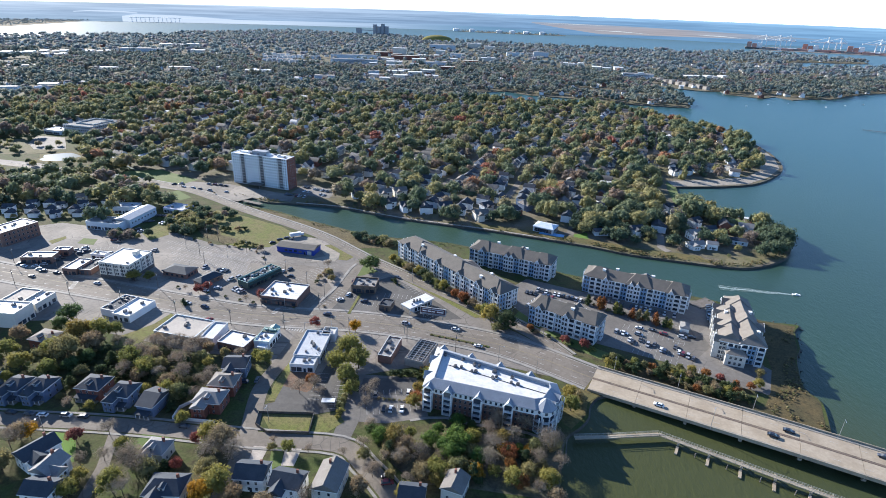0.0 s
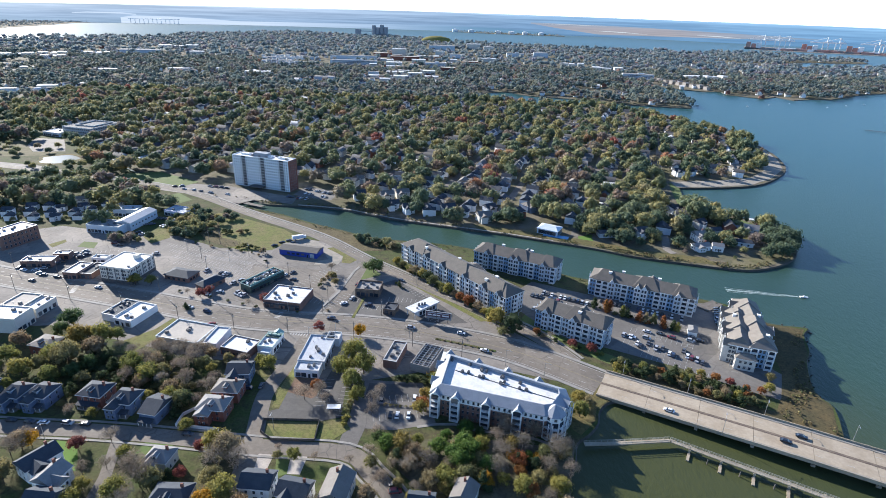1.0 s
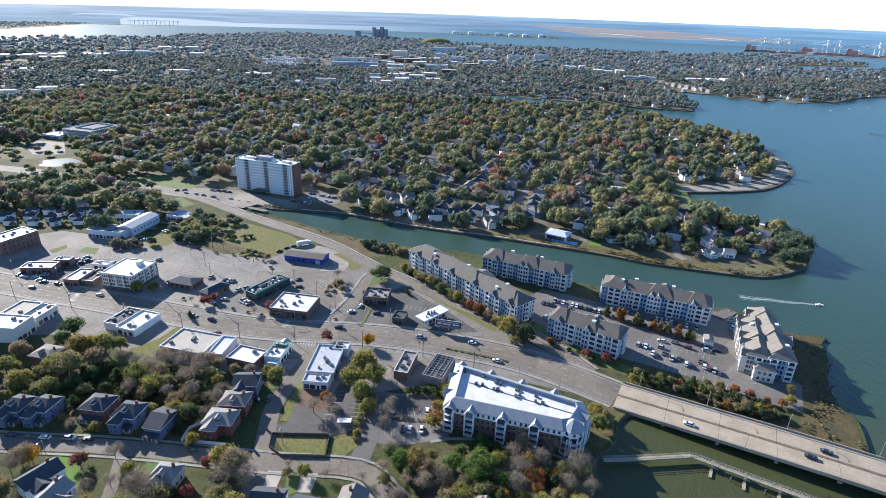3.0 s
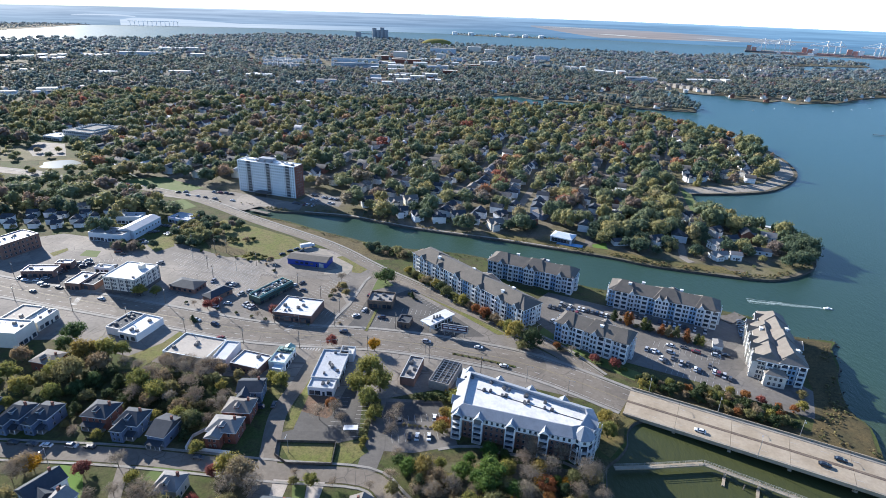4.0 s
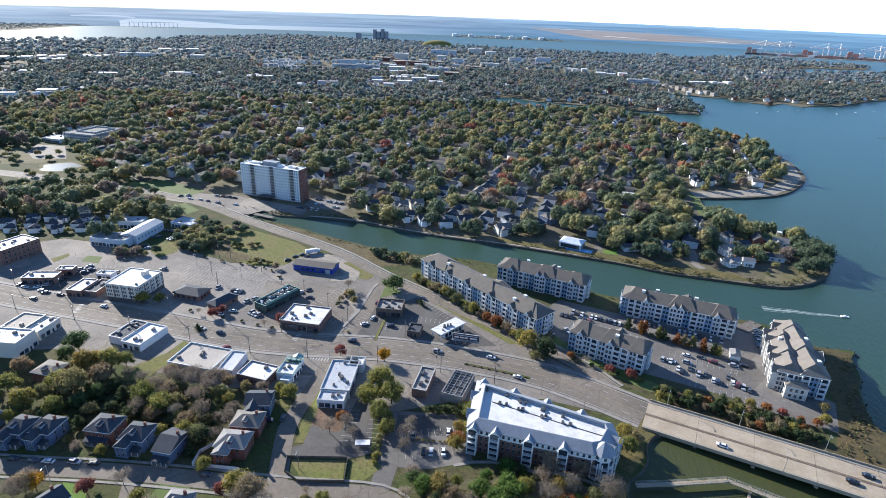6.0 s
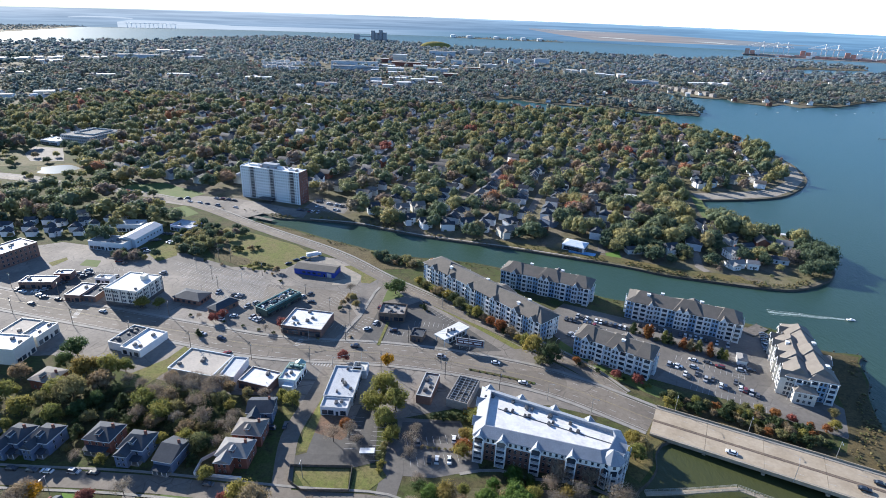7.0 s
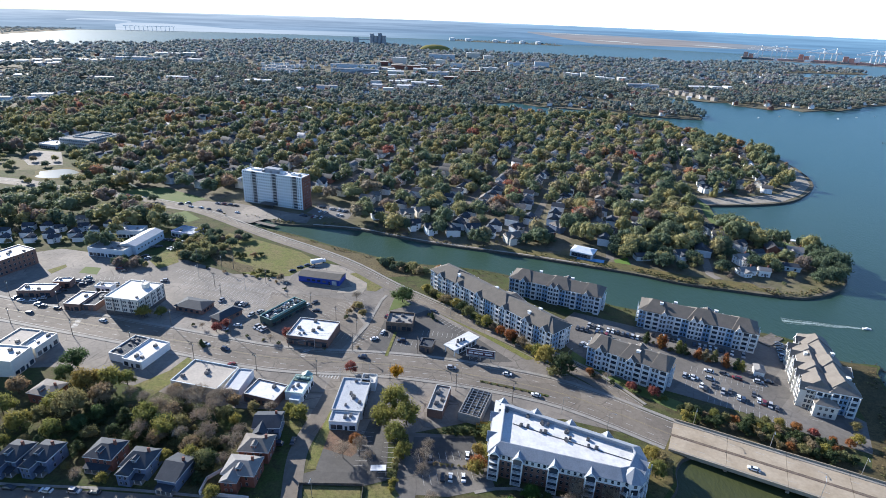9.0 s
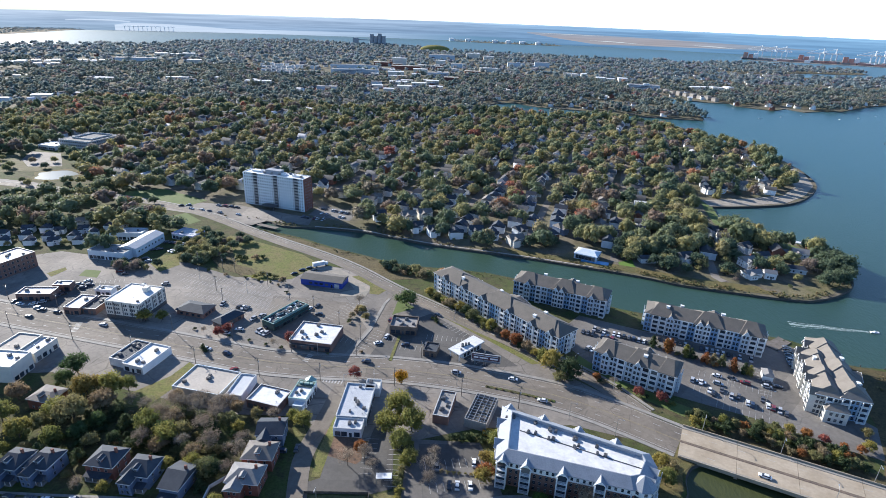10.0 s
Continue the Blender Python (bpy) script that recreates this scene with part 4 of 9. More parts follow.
for a, b in zip(pier_line, pier_line[1:]):
    bm = bmesh.new()
    ribbon(bm, [a, b], 2.0, 0.9, 0.35)
    part("deck", bm, walkway, mats=M_CONC)
    for s in (-0.95, 0.95):
        bm = bmesh.new()
        ribbon(bm, [a, b], 0.1, 1.95, 0.12, s)
        ribbon(bm, [a, b], 0.1, 1.45, 0.1, s)
        n = max(2, int(math.dist(a, b) / 2.4))
        off = offset_line([a, b], s)
        for i in range(n):
            x, y = (p + (q - p) * i / n for p, q in zip(*off))
            box(bm, x, y, 1.42, 0.12, 0.12, 1.06)
        part("railing", bm, walkway, mats=M_OLDRAIL)
for i, (x, y) in enumerate(pier_line[3:]):
    bm = bmesh.new()
    box(bm, 0, 0, 0.3, 1.0, 3.4, 0.6)
    for d in (-1.3, 1.3):
        tube(bm, (0, d, WATER_Z - 2), (0, d, 0.2), 0.34, seg=8)
    box(bm, 0, -4.0, -0.9, 1.1, 5.0, 0.5)
    tube(bm, (0, -5.8, WATER_Z - 2), (0, -5.8, -0.7), 0.34, seg=8)
    part("pile_bent", bm, walkway, pose(x, y, 0, 0, 0, -29.3), mats=M_CONC)
for i, (x, y) in enumerate(pier_line[3:-1]):
    old_pile = thing("mooring_pile", pose(x + 5.2 - 1.0, y - 3.0 - 4.0, WATER_Z), "old weathered timber pile in the water", "pile", "piles by the walkway")
    bm = bmesh.new()
    tube(bm, (0, 0, -1), (0.15, 0.2, 2.3), 0.26, 0.2, 7)
    part("post", bm, old_pile, mats=M_TIMBER)
    if i > 9:
        break


def lamp_post(x, y, z, yaw, h=9.0):
    ob = thing("street_lamp", pose(x, y, z, 0, 0, yaw), "tall grey steel street lamp with a single arm", "street lamp", "street lamps")
    bm = bmesh.new()
    tube(bm, (0, 0, 0), (0, 0, h), 0.13, 0.08, 7)
    part("pole", bm, ob, mats=M_STEEL)
    bm = bmesh.new()
    tube(bm, (0, 0, h - 0.1), (0, -2.0, h + 0.35), 0.06, 0.05, 5)
    part("arm", bm, ob, mats=M_STEEL)
    bm = bmesh.new()
    box(bm, 0, -2.3, h + 0.34, 0.35, 0.9, 0.18, 0, 0, 0.8)
    part("lamp_head", bm, ob, mats=M_STEEL)
    return ob


first_lamp = lamp_post(*along(8, 11.3), deck_z(8), -27)
for s in (38, 70, 103, 136, 169, 202):
    copy_thing(first_lamp, pose(*along(s, 11.3), deck_z(s), 0, 0, -27))
for s in (54, 120, 186):
    copy_thing(first_lamp, pose(*along(s, -11.3), deck_z(s), 0, 0, 153))

# ---- windows and shared pieces ----
WINDOW_MESH = {}


def window_mesh(w, h, trim=None):
    """A framed window in the xz plane, centred, that looks along -y."""
    key = (round(w, 2), round(h, 2), trim.name if trim else "")
    if key not in WINDOW_MESH:
        bm = bmesh.new()
        xs, zs = (-w / 2, w / 2), (-h / 2, 0.0, h / 2)
        g = [[bm.verts.new((x, -0.07, z)) for x in xs] for z in zs]
        b = [[bm.verts.new((x, 0.04, z)) for x in xs] for z in zs]
        sash = [bm.faces.new((g[i][0], g[i][1], g[i + 1][1], g[i + 1][0])) for i in range(2)]
        for i in range(2):
            bm.faces.new((g[i][0], g[i + 1][0], b[i + 1][0], b[i][0]))
            bm.faces.new((g[i][1], b[i][1], b[i + 1][1], g[i + 1][1]))
        bm.faces.new((g[0][0], b[0][0], b[0][1], g[0][1]))
        bm.faces.new((g[2][0], g[2][1], b[2][1], b[2][0]))
        bmesh.ops.inset_individual(bm, faces=sash, thickness=min(0.15, w * 0.14), depth=0.0)
        for f in sash:
            f.material_index = 1
            for v in f.verts:
                v.co.y += 0.05
        bmesh.ops.recalc_face_normals(bm, faces=bm.faces)
        WINDOW_MESH[key] = mesh_of("window", bm, [trim or M_WHITE, M_GLASS])
    return WINDOW_MESH[key]


def glaze(parent, w, h, spots, name="window", trim=None):
    """Windows at (x, y, z, yaw) under a building."""
    me = window_mesh(w, h, trim)
    for x, y, z, a in spots:
        part(name, me, parent, pose(x, y, z, 0, 0, a))


def face_row(L, W, side, n, z, margin=1.2, proud=0.05):
    """n even places along one side of a block L x W: 's', 'e', 'n' or 'w'."""
    span = (L if side in "sn" else W) - 2 * margin
    out = []
    for i in range(n):
        k = -span / 2 + span * (i + 0.5) / n
        out.append({"s": (k, -W / 2 - proud, z, 0), "n": (-k, W / 2 + proud, z, 180), "e": (L / 2 + proud, k, z, 90), "w": (-L / 2 - proud, -k, z, -90)}[side])
    return out


UNIT_MESH = {}


def rooftop_unit(parent, x, y, z, yaw=0.0, size=1.0):
    if "unit" not in UNIT_MESH:
        bm = bmesh.new()
        box(bm, 0, 0, 0.15, 1.7, 1.3, 0.3, 1)
        box(bm, 0, 0, 0.75, 1.6, 1.2, 0.9)
        tube(bm, (-0.35, 0, 1.2), (-0.35, 0, 1.32), 0.4, seg=10, mi=1)
        box(bm, 0.45, 0, 1.25, 0.4, 0.9, 0.12, 1)
        UNIT_MESH["unit"] = mesh_of("rooftop_unit", bm, [M_UNIT, M_DARK])
    part("rooftop_unit", UNIT_MESH["unit"], parent, pose(x, y, z, 0, 0, yaw) @ Matrix.Scale(size, 4), "grey rooftop air-conditioning unit")


def parapet_block(L, W, h, lip=0.5, t=0.3):
    """Walls with a raised rim round a sunken roof."""
    bm = bmesh.new()
    for x, y, sx, sy in ((0, -W / 2 + t / 2, L, t), (0, W / 2 - t / 2, L, t), (-L / 2 + t / 2, 0, t, W - 2 * t), (L / 2 - t / 2, 0, t, W - 2 * t)):
        box(bm, x, y, h / 2, sx, sy, h)
    return bm


rng = random.Random(7)


def shop(name, x, y, L, W, h, yaw, label, wall, roof, units=4, front="s", glass=True, lip=0.5, trim=None, canopy=None, sign=None):
    ob = thing(name, pose(x, y, 0, 0, 0, yaw), label, "shop")
    part("wall", parapet_block(L, W, h), ob, mats=wall)
    bm = bmesh.new()
    box(bm, 0, 0, h - lip - 0.1, L - 0.62, W - 0.62, 0.2)
    part("roof", bm, ob, mats=roof)
    bm = bmesh.new()
    for cx, cy, sx, sy in ((0, -W / 2 + 0.13, L + 0.1, 0.45), (0, W / 2 - 0.13, L + 0.1, 0.45), (-L / 2 + 0.13, 0, 0.45, W - 0.75), (L / 2 - 0.13, 0, 0.45, W - 0.75)):
        box(bm, cx, cy, h + 0.06, sx, sy, 0.12)
    part("coping", bm, ob, mats=trim or M_COPING)
    for _ in range(units):
        rooftop_unit(ob, rng.uniform(-L / 2 + 2, L / 2 - 2), rng.uniform(-W / 2 + 2, W / 2 - 2), h - lip, rng.choice((0, 90)), rng.uniform(0.7, 1.15))
    for _ in range(units):
        bm = bmesh.new()
        tube(bm, (0, 0, 0), (0, 0, 0.6), 0.14, seg=7)
        part("vent", bm, ob, pose(rng.uniform(-L / 2 + 1, L / 2 - 1), rng.uniform(-W / 2 + 1, W / 2 - 1), h - lip), mats=M_STEEL)
    if glass:
        for side in front:
            span = L if side in "sn" else W
            n = max(2, int(span / 3.0))
            row = face_row(L, W, side, n, 1.55, 0.6)
            glaze(ob, min(2.4, span / n - 0.4), 2.3, row[: n // 2], "shop_window", M_DARK)
            glaze(ob, 1.1, 2.2, [(*row[n // 2][:2], 1.15, row[n // 2][3])], "door", M_DARK)
            glaze(ob, min(2.4, span / n - 0.4), 2.3, row[n // 2 + 1:], "shop_window", M_DARK)
        if canopy:
            for side in front:
                bm = bmesh.new()
                span = (L if side in "sn" else W) - 0.6
                box(bm, 0, 0, 0, span, 1.4, 0.25)
                row = face_row(L, W, side, 1, 3.1, 0.6, 0.7)[0]
                part("awning", bm, ob, pose(*row[:3], 0, 0, row[3]), mats=canopy)
    return ob


# ---- commercial district ----
shop("shop_building", -95.2, 298.1, 23.1, 19.5, 5.0, -9.4, "brick storefront with a bright white flat roof", M_BROWNBRICK, M_WHITEROOF, 6, "s", canopy=M_DARK)
green_shop = shop("shop_building", -117.5, 319.9, 9.3, 27.4, 4.6, -30.8, "long dark green storefront with cluttered roof", M_GREEN, M_DARKROOF, 16, "e", canopy=M_GREEN, trim=M_TEAL)
shop("shop_building", -270.2, 335.5, 19.5, 9.2, 4.6, 5.2, "low brown brick auto shop with a white roof", M_BROWNBRICK, M_WHITEROOF, 2)
shop("shop_building", -262, 347, 10, 6, 4.4, 5.2, "small white-roofed auto bay", M_BROWNBRICK, M_WHITEROOF, 1)
shop("shop_building", -237.7, 324.2, 9.6, 15.8, 4.6, -5.0, "small white-roofed brick shop", M_BROWNBRICK, M_WHITEROOF, 1, "se")
shop("shop_building", -228.5, 325.5, 8.0, 16.5, 3.8, -5.0, "narrow dark-roofed brick shop", M_BROWNBRICK, M_DARKROOF, 2, "s")
shop("shop_building", -233.8, 342.6, 10.2, 5.4, 4.2, -5.3, "small white store with white roof", M_WHITE, M_WHITEROOF, 1)
shop("shop_building", -240.5, 277.8, 13.0, 15.6, 6.2, -7.2, "two-storey cream shop with a tan roof", M_CREAM, M_TANROOF, 2, "se")
shop("shop_building", -229.5, 276.5, 7.4, 14.8, 5.6, -7.2, "white-roofed cream annex of a shop", M_CREAM, M_WHITEROOF, 2, "se")
shop("shop_building", -235.5, 259.5, 20.0, 13.0, 9.0, -3.5, "tall cream masonry building with white roof", M_CREAM, M_WHITEROOF, 3, "e")
shop("shop_building", -184.0, 276.5, 9.4, 17.6, 4.4, -15.9, "white shop with a dark sunken roof", M_WHITE, M_DARKROOF, 5, "n")
shop("shop_building", -174.0, 273.0, 11.6, 19.4, 4.2, -15.9, "plain white shop with a white roof", M_WHITE, M_WHITEROOF, 3, "s")
shop("shop_building", -137.1, 254.7, 24.0, 18.0, 4.4, -13.3, "wide low building with a tan gravel roof", M_CREAM, M_TANROOF, 4, "n", trim=M_SIDING)
shop("shop_building", -120.1, 251.5, 7.4, 16.2, 4.5, -6.0, "narrow shop with a white metal roof", M_WHITE, M_METALROOF, 0, "n")
shop("shop_building", -105.2, 244.4, 15.7, 11.8, 4.5, -16.3, "brick shop with a white roof", M_BROWNBRICK, M_WHITEROOF, 1, "sn")
corner_shop = shop("shop_building", -91.2, 249.0, 8.4, 13.5, 4.6, -8, "small white shop with a teal front and gabled porch", M_WHITE, M_WHITEROOF, 2, "e", trim=M_TEAL)
part("front_deck", bm_box(7.4, 4.2, 0.5), corner_shop, pose(0, 4.4, 4.15), "dark teal raised roof deck", M_GREEN)
for k, w in ((-2.2, 1.4), (0.4, 2.2), (2.6, 1.2)):
    part("front_crate", bm_box(w, 1.2, 0.8), corner_shop, pose(k, 4.2, 4.65), "pale teal roof box", M_TEAL)
porch = part("porch_wall", gable_wall(3.0, 4.6, 3.6, 1.6), corner_shop, pose(0.5, 7.9, 0, 0, 0, 90), mats=M_WHITE)
part("porch_roof", hip_roof(3.0, 4.6, 3.6, 1.9, 0.35), porch, mats=[M_TEAL, M_WHITE])
part("rear_store", bm_box(4.6, 3.2, 3.2), corner_shop, pose(1.2, -8.3, 0), mats=M_SIDING)
shop("shop_building", -65.6, 243.0, 13.4, 23.5, 4.7, -3.0, "flat-roofed grey shop with pale membrane", M_SIDING, M_METALROOF, 6, "e")
shop("shop_building", -66.6, 227.5, 12.0, 7.0, 4.4, -3.0, "low rear wing of a pale grey shop", M_WHITE, M_METALROOF, 2, "s")
shop("shop_building", -59.5, 255.0, 7.0, 7.0, 4.7, -3.0, "front wing of a grey shop with cream roof", M_SIDING, M_CREAM, 1, "n")
shop("shop_building", -25.9, 242.6, 6.9, 18.1, 4.6, -12.7, "narrow brick drive-through with stained roof", M_BROWNBRICK, M_GREYROOF, 5, "n")
shop("shop_building", -48.8, 313.2, 15.0, 12.4, 5.0, -5.0, "dark brick restaurant with cluttered sunken roof", M_DARKSTRIP, M_GREYROOF, 8, "s", trim=M_DARKSTRIP, lip=0.9)
shop("shop_building", -32.9, 290.1, 7.0, 8.6, 3.6, -12.4, "small kiosk with a dark roof", M_DARKSTRIP, M_DARKROOF, 1, "s", trim=M_DARK)
shop("shop_building", -260.0, 398.2, 27.5, 13.0, 6.4, -8.0, "long pale warehouse with a grey roof", M_SIDING, M_GREYROOF, 3, "s")
shop("shop_building", -267.0, 434.0, 24.0, 11.0, 6.0, 4.0, "pale warehouse wing with a light roof", M_SIDING, M_METALROOF, 2, "s")
shop("shop_building", -224.0, 438.6, 19.5, 13.5, 4.5, -18.0, "small blue and white store", M_SIDING, M_METALROOF, 1, "s", trim=M_BLUE)
shop("shop_building", -502.0, 710.0, 26.0, 20.0, 5.0, -16.0, "low white annex among trees", M_WHITE, M_WHITEROOF, 2, "s")

gr = random.Random(21)
for i in range(22):
    bm = bmesh.new()
    L, W, H = gr.uniform(0.6, 2.2), gr.uniform(0.5, 1.3), gr.uniform(0.4, 1.0)
    box(bm, 0, 0, H / 2, L, W, H)
    box(bm, 0, 0, H + 0.06, L * 0.7, W * 0.7, 0.12)
    part("roof_duct", bm, green_shop, pose(gr.uniform(-3.4, 3.4), -12 + i * 1.1, 4.1, 0, 0, gr.choice((0, 90))), "white painted roof duct", gr.choice((M_WHITE, M_WHITE, M_TEAL)))
for k in (-3.9, 3.9):
    part("roof_rail", bm_box(0.25, 26.4, 0.9), green_shop, pose(k, 0, 4.6), "weathered teal roof rail", M_TEAL)

# brick block with storeys at the west edge
blk = shop("brick_building", -312.0, 369.5, 26.2, 16.7, 10.5, 68.2, "three-storey brown brick building with a white roof", M_BROWNBRICK, M_WHITEROOF, 6, "s", False)
for z in (1.9, 5.0, 8.1):
    glaze(blk, 1.3, 1.6, face_row(26.2, 16.7, "s", 8, z) + face_row(26.2, 16.7, "w", 5, z) + face_row(26.2, 16.7, "e", 5, z))

# four-storey office block
OL, OW = 21.4, 22.4
off = shop("office_building", -205.2, 324.2, OL, OW, 10.9, -9.6, "white four-storey office block over a dark ground floor", M_CREAM, M_WHITEROOF, 2, "s", False, lip=0.35)
bm = bmesh.new()
box(bm, 0, 0, 1.15, OL + 0.2, OW + 0.2, 2.3)
part("ground_floor", bm, off, mats=M_DARK, label="dark glazed recessed ground floor")
for z in (3.9, 6.4, 8.9):
    for side in "sew":
        row = [p for i, p in enumerate(face_row(OL, OW, side, 17, z, 0.6)) if i % 4 != 3 or i == 16]
        glaze(off, 0.85, 1.5, row, trim=M_WHITE)
for side in "se":
    for row in face_row(OL, OW, side, 4, 6.5, 0.0, 0.06):
        bm = bmesh.new()
        box(bm, 0, 0, 0, 0.5, 0.2, 8.4)
        part("pilaster", bm, off, pose(row[0] + (2.65 if side == "s" else 0), row[1] + (2.75 if side == "e" else 0), row[2], 0, 0, row[3]), "dark slim pilaster", M_UNIT)
bm = bmesh.new()
box(bm, 4, 5, 11.9, 3.0, 3.4, 2.6)
part("stair_head", bm, off, mats=M_CREAM)

# blue shed
blue_shed = thing("blue_building", pose(-105.0, 368.3, 0, 0, 0, -11.2), "low bright blue building under a shallow dark grey roof", "shop")
part("wall", gable_wall(28.2, 11.7, 3.9, 1.5), blue_shed, mats=M_BLUE)
part("roof", hip_roof(28.2, 11.7, 3.9, 1.9, 0.4, 0.0, 0.3), blue_shed, mats=[M_APTROOF, M_NAVY])
glaze(blue_shed, 2.2, 1.4, face_row(28.2, 11.7, "s", 7, 1.9, 1.5)[1:5], "shop_window", M_DARK)
glaze(blue_shed, 1.1, 2.2, face_row(28.2, 11.7, "s", 7, 1.15, 1.5)[5:6], "door", M_WHITE)
part("shutter", bm_box(3.2, 0.12, 3.0), blue_shed, pose(10.6, -5.92, 0.05), "pale roller shutter", M_COPING)

# hipped restaurants
for x, y, L, W, yaw in ((-171.0, 324.1, 17.5, 11.0, -14.5), (-148.8, 314.5, 7.5, 15.5, -30.0)):
    ob = thing("restaurant", pose(x, y, 0, 0, 0, yaw), "small restaurant with a dark hipped shingle roof", "restaurant")
    part("wall", bm_box(L, W, 3.2), ob, mats=M_BROWNBRICK)
    part("roof", hip_roof(max(L, W), min(L, W), 3.2, 2.2, 0.7, min(L, W) / 2), ob, pose(0, 0, 0, 0, 0, 90 if W > L else 0), mats=M_DARKROOF)
    glaze(ob, 1.8, 1.5, face_row(L, W, "s", 4, 1.5), trim=M_DARK)
    glaze(ob, 1.8, 1.5, face_row(L, W, "e", 3, 1.5), trim=M_DARK)

# warehouse with a vaulted roof
wh = thing("warehouse", pose(-246.8, 414.5, 0, 0, 0, 81.0), "long warehouse with a pale pitched metal roof", "warehouse")
part("wall", gable_wall(32, 12.5, 6.4, 1.8), wh, mats=M_SIDING)
part("roof", hip_roof(32, 12.5, 6.4, 2.1, 0.3), wh, mats=M_METALROOF)
glaze(wh, 1.6, 1.2, face_row(32, 12.5, "s", 8, 3.5) + face_row(32, 12.5, "e", 3, 3.5))

# roadside store under a wide white roof
can = thing("roadside_store", pose(-14.4, 291.2, 0, 0, 0, 45.5), "small store under a wide overhanging white roof", "shop")
part("wall", bm_box(14.5, 6.2, 4.3), can, pose(1.6, 0.2, 0), mats=M_SIDING)
bm = bm_box(19.8, 8.2, 0.45, 0.06)
part("roof_slab", bm, can, pose(0, 0, 4.3), mats=M_WHITEROOF)
part("fascia", bm_box(20.0, 8.4, 0.3), can, pose(0, 0, 4.2), "pale weathered roof edge", M_COPING)
for x, y, k in ((-2.5, 0.6, 1.1), (-0.4, 0.2, 0.9), (1.2, -0.5, 0.9), (-5.6, -1.2, 0.6)):
    rooftop_unit(can, x, y, 4.75, 45, k)
for y in (-3.2, 3.2):
    part("post", bm_box(0.3, 0.3, 4.2), can, pose(-9.0, y, 0), mats=M_WHITE)
glaze(can, 1.9, 2.2, [(-4.2 + 2.6 * i, -2.95, 1.6, 0) for i in range(5)] + [(8.9, 1.5, 1.6, 90), (8.9, -1.2, 1.6, 90)], "shop_window", M_DARK)
glaze(can, 1.1, 2.2, [(-5.7, 1.0, 1.15, -90)], "door", M_DARK)

# billboard
bill = thing("billboard", pose(-5.0, 279.6, 0, 0, 0, -11), "wide roadside billboard with a dark panel and white frame", "billboard")
bm = bmesh.new()
box(bm, 0, 0, 5.0, 15.0, 0.35, 3.9)
part("panel", bm, bill, mats=M_COPING)
bm = bmesh.new()
box(bm, 0, -0.22, 5.0, 14.3, 0.06, 3.2)
part("poster", bm, bill, mats=surface("maroon_poster", (0.085, 0.035, 0.045), (0.06, 0.028, 0.04), 0.6), label="dark maroon poster")
for x, w in ((-5.0, 2.4), (-1.0, 4.4), (4.2, 3.8)):
    bm = bmesh.new()
    box(bm, x, -0.27, 4.6, w, 0.05, 0.8)
    part("poster_bar", bm, bill, mats=M_WHITE, label="white bar of lettering")
bm = bmesh.new()
box(bm, 0, -0.27, 5.9, 12.6, 0.05, 0.4)
part("poster_stripe", bm, bill, mats=M_SIDING, label="pale thin stripe")
bm = bmesh.new()
box(bm, 0, -0.75, 2.95, 15.0, 1.1, 0.12)
part("catwalk", bm, bill, mats=M_STEEL)
for x in (-5.5, 0, 5.5):
    bm = bmesh.new()
    tube(bm, (x, 0.1, 0), (x, 0.1, 5), 0.22, seg=8)
    part("post", bm, bill, mats=M_STEEL)

# gutted shop under repair
gut = thing("shop_under_repair", pose(-9.5, 240.3, 0, 0, 0, -20), "roofless grey shop with exposed joists", "shop")
part("wall", parapet_block(10.1, 19.3, 4.4, t=0.35), gut, mats=M_GREYROOF)
bm = bmesh.new()
box(bm, 0, 0, 3.1, 9.4, 18.6, 0.2)
part("ceiling_deck", bm, gut, mats=M_DARKLOT)
for i in range(9):
    part("joist", bm_box(9.3, 0.18, 0.3), gut, pose(0, -8 + i * 2.0, 3.9), mats=M_STEEL)
for i in range(4):
    part("beam", bm_box(0.18, 18.4, 0.25), gut, pose(-3.6 + i * 2.4, 0, 4.25), mats=M_STEEL)
for i in range(6):
    rooftop_unit(gut, rng.uniform(-3.5, 3.5), rng.uniform(-8, 8), 3.2, rng.choice((0, 90)), 0.8)
skip_bin = thing("waste_skip", pose(-5.8, 228.2, 0, 0, 0, -14), "yellow steel waste skip", "skip")
bm = bm_box(7.5, 2.6, 2.2)
bmesh.ops.inset_region(bm, faces=[f for f in bm.faces if f.normal.z > 0.9], thickness=0.15, depth=-1.2)
part("body", bm, skip_bin, mats=M_YELLOWBOX)

# ---- tower ----
TL, TW, TH, TN = 62.0, 13.5, 29.8, 11
tower = thing("apartment_tower", pose(-177.6, 523.3, 0, 0, 0, -18.4), "eleven-storey white slab tower with a brick end", "apartment tower")
part("wall", parapet_block(TL, TW, TH, t=0.4), tower, mats=surface("tower_panel", (0.74, 0.78, 0.80), (0.66, 0.71, 0.74), 0.7, 0.2, 2.0))
part("roof", bm_box(TL - 0.85, TW - 0.85, 0.3), tower, pose(0, 0, TH - 0.8), mats=M_WHITEROOF)
bm = bmesh.new()
box(bm, 0, 0, TH / 2, 0.3, TW + 0.1, TH)
part("end_wall", bm, tower, pose(TL / 2 + 0.1, 0, 0), mats=M_BRICK, label="red brick end wall")
st = TH / TN
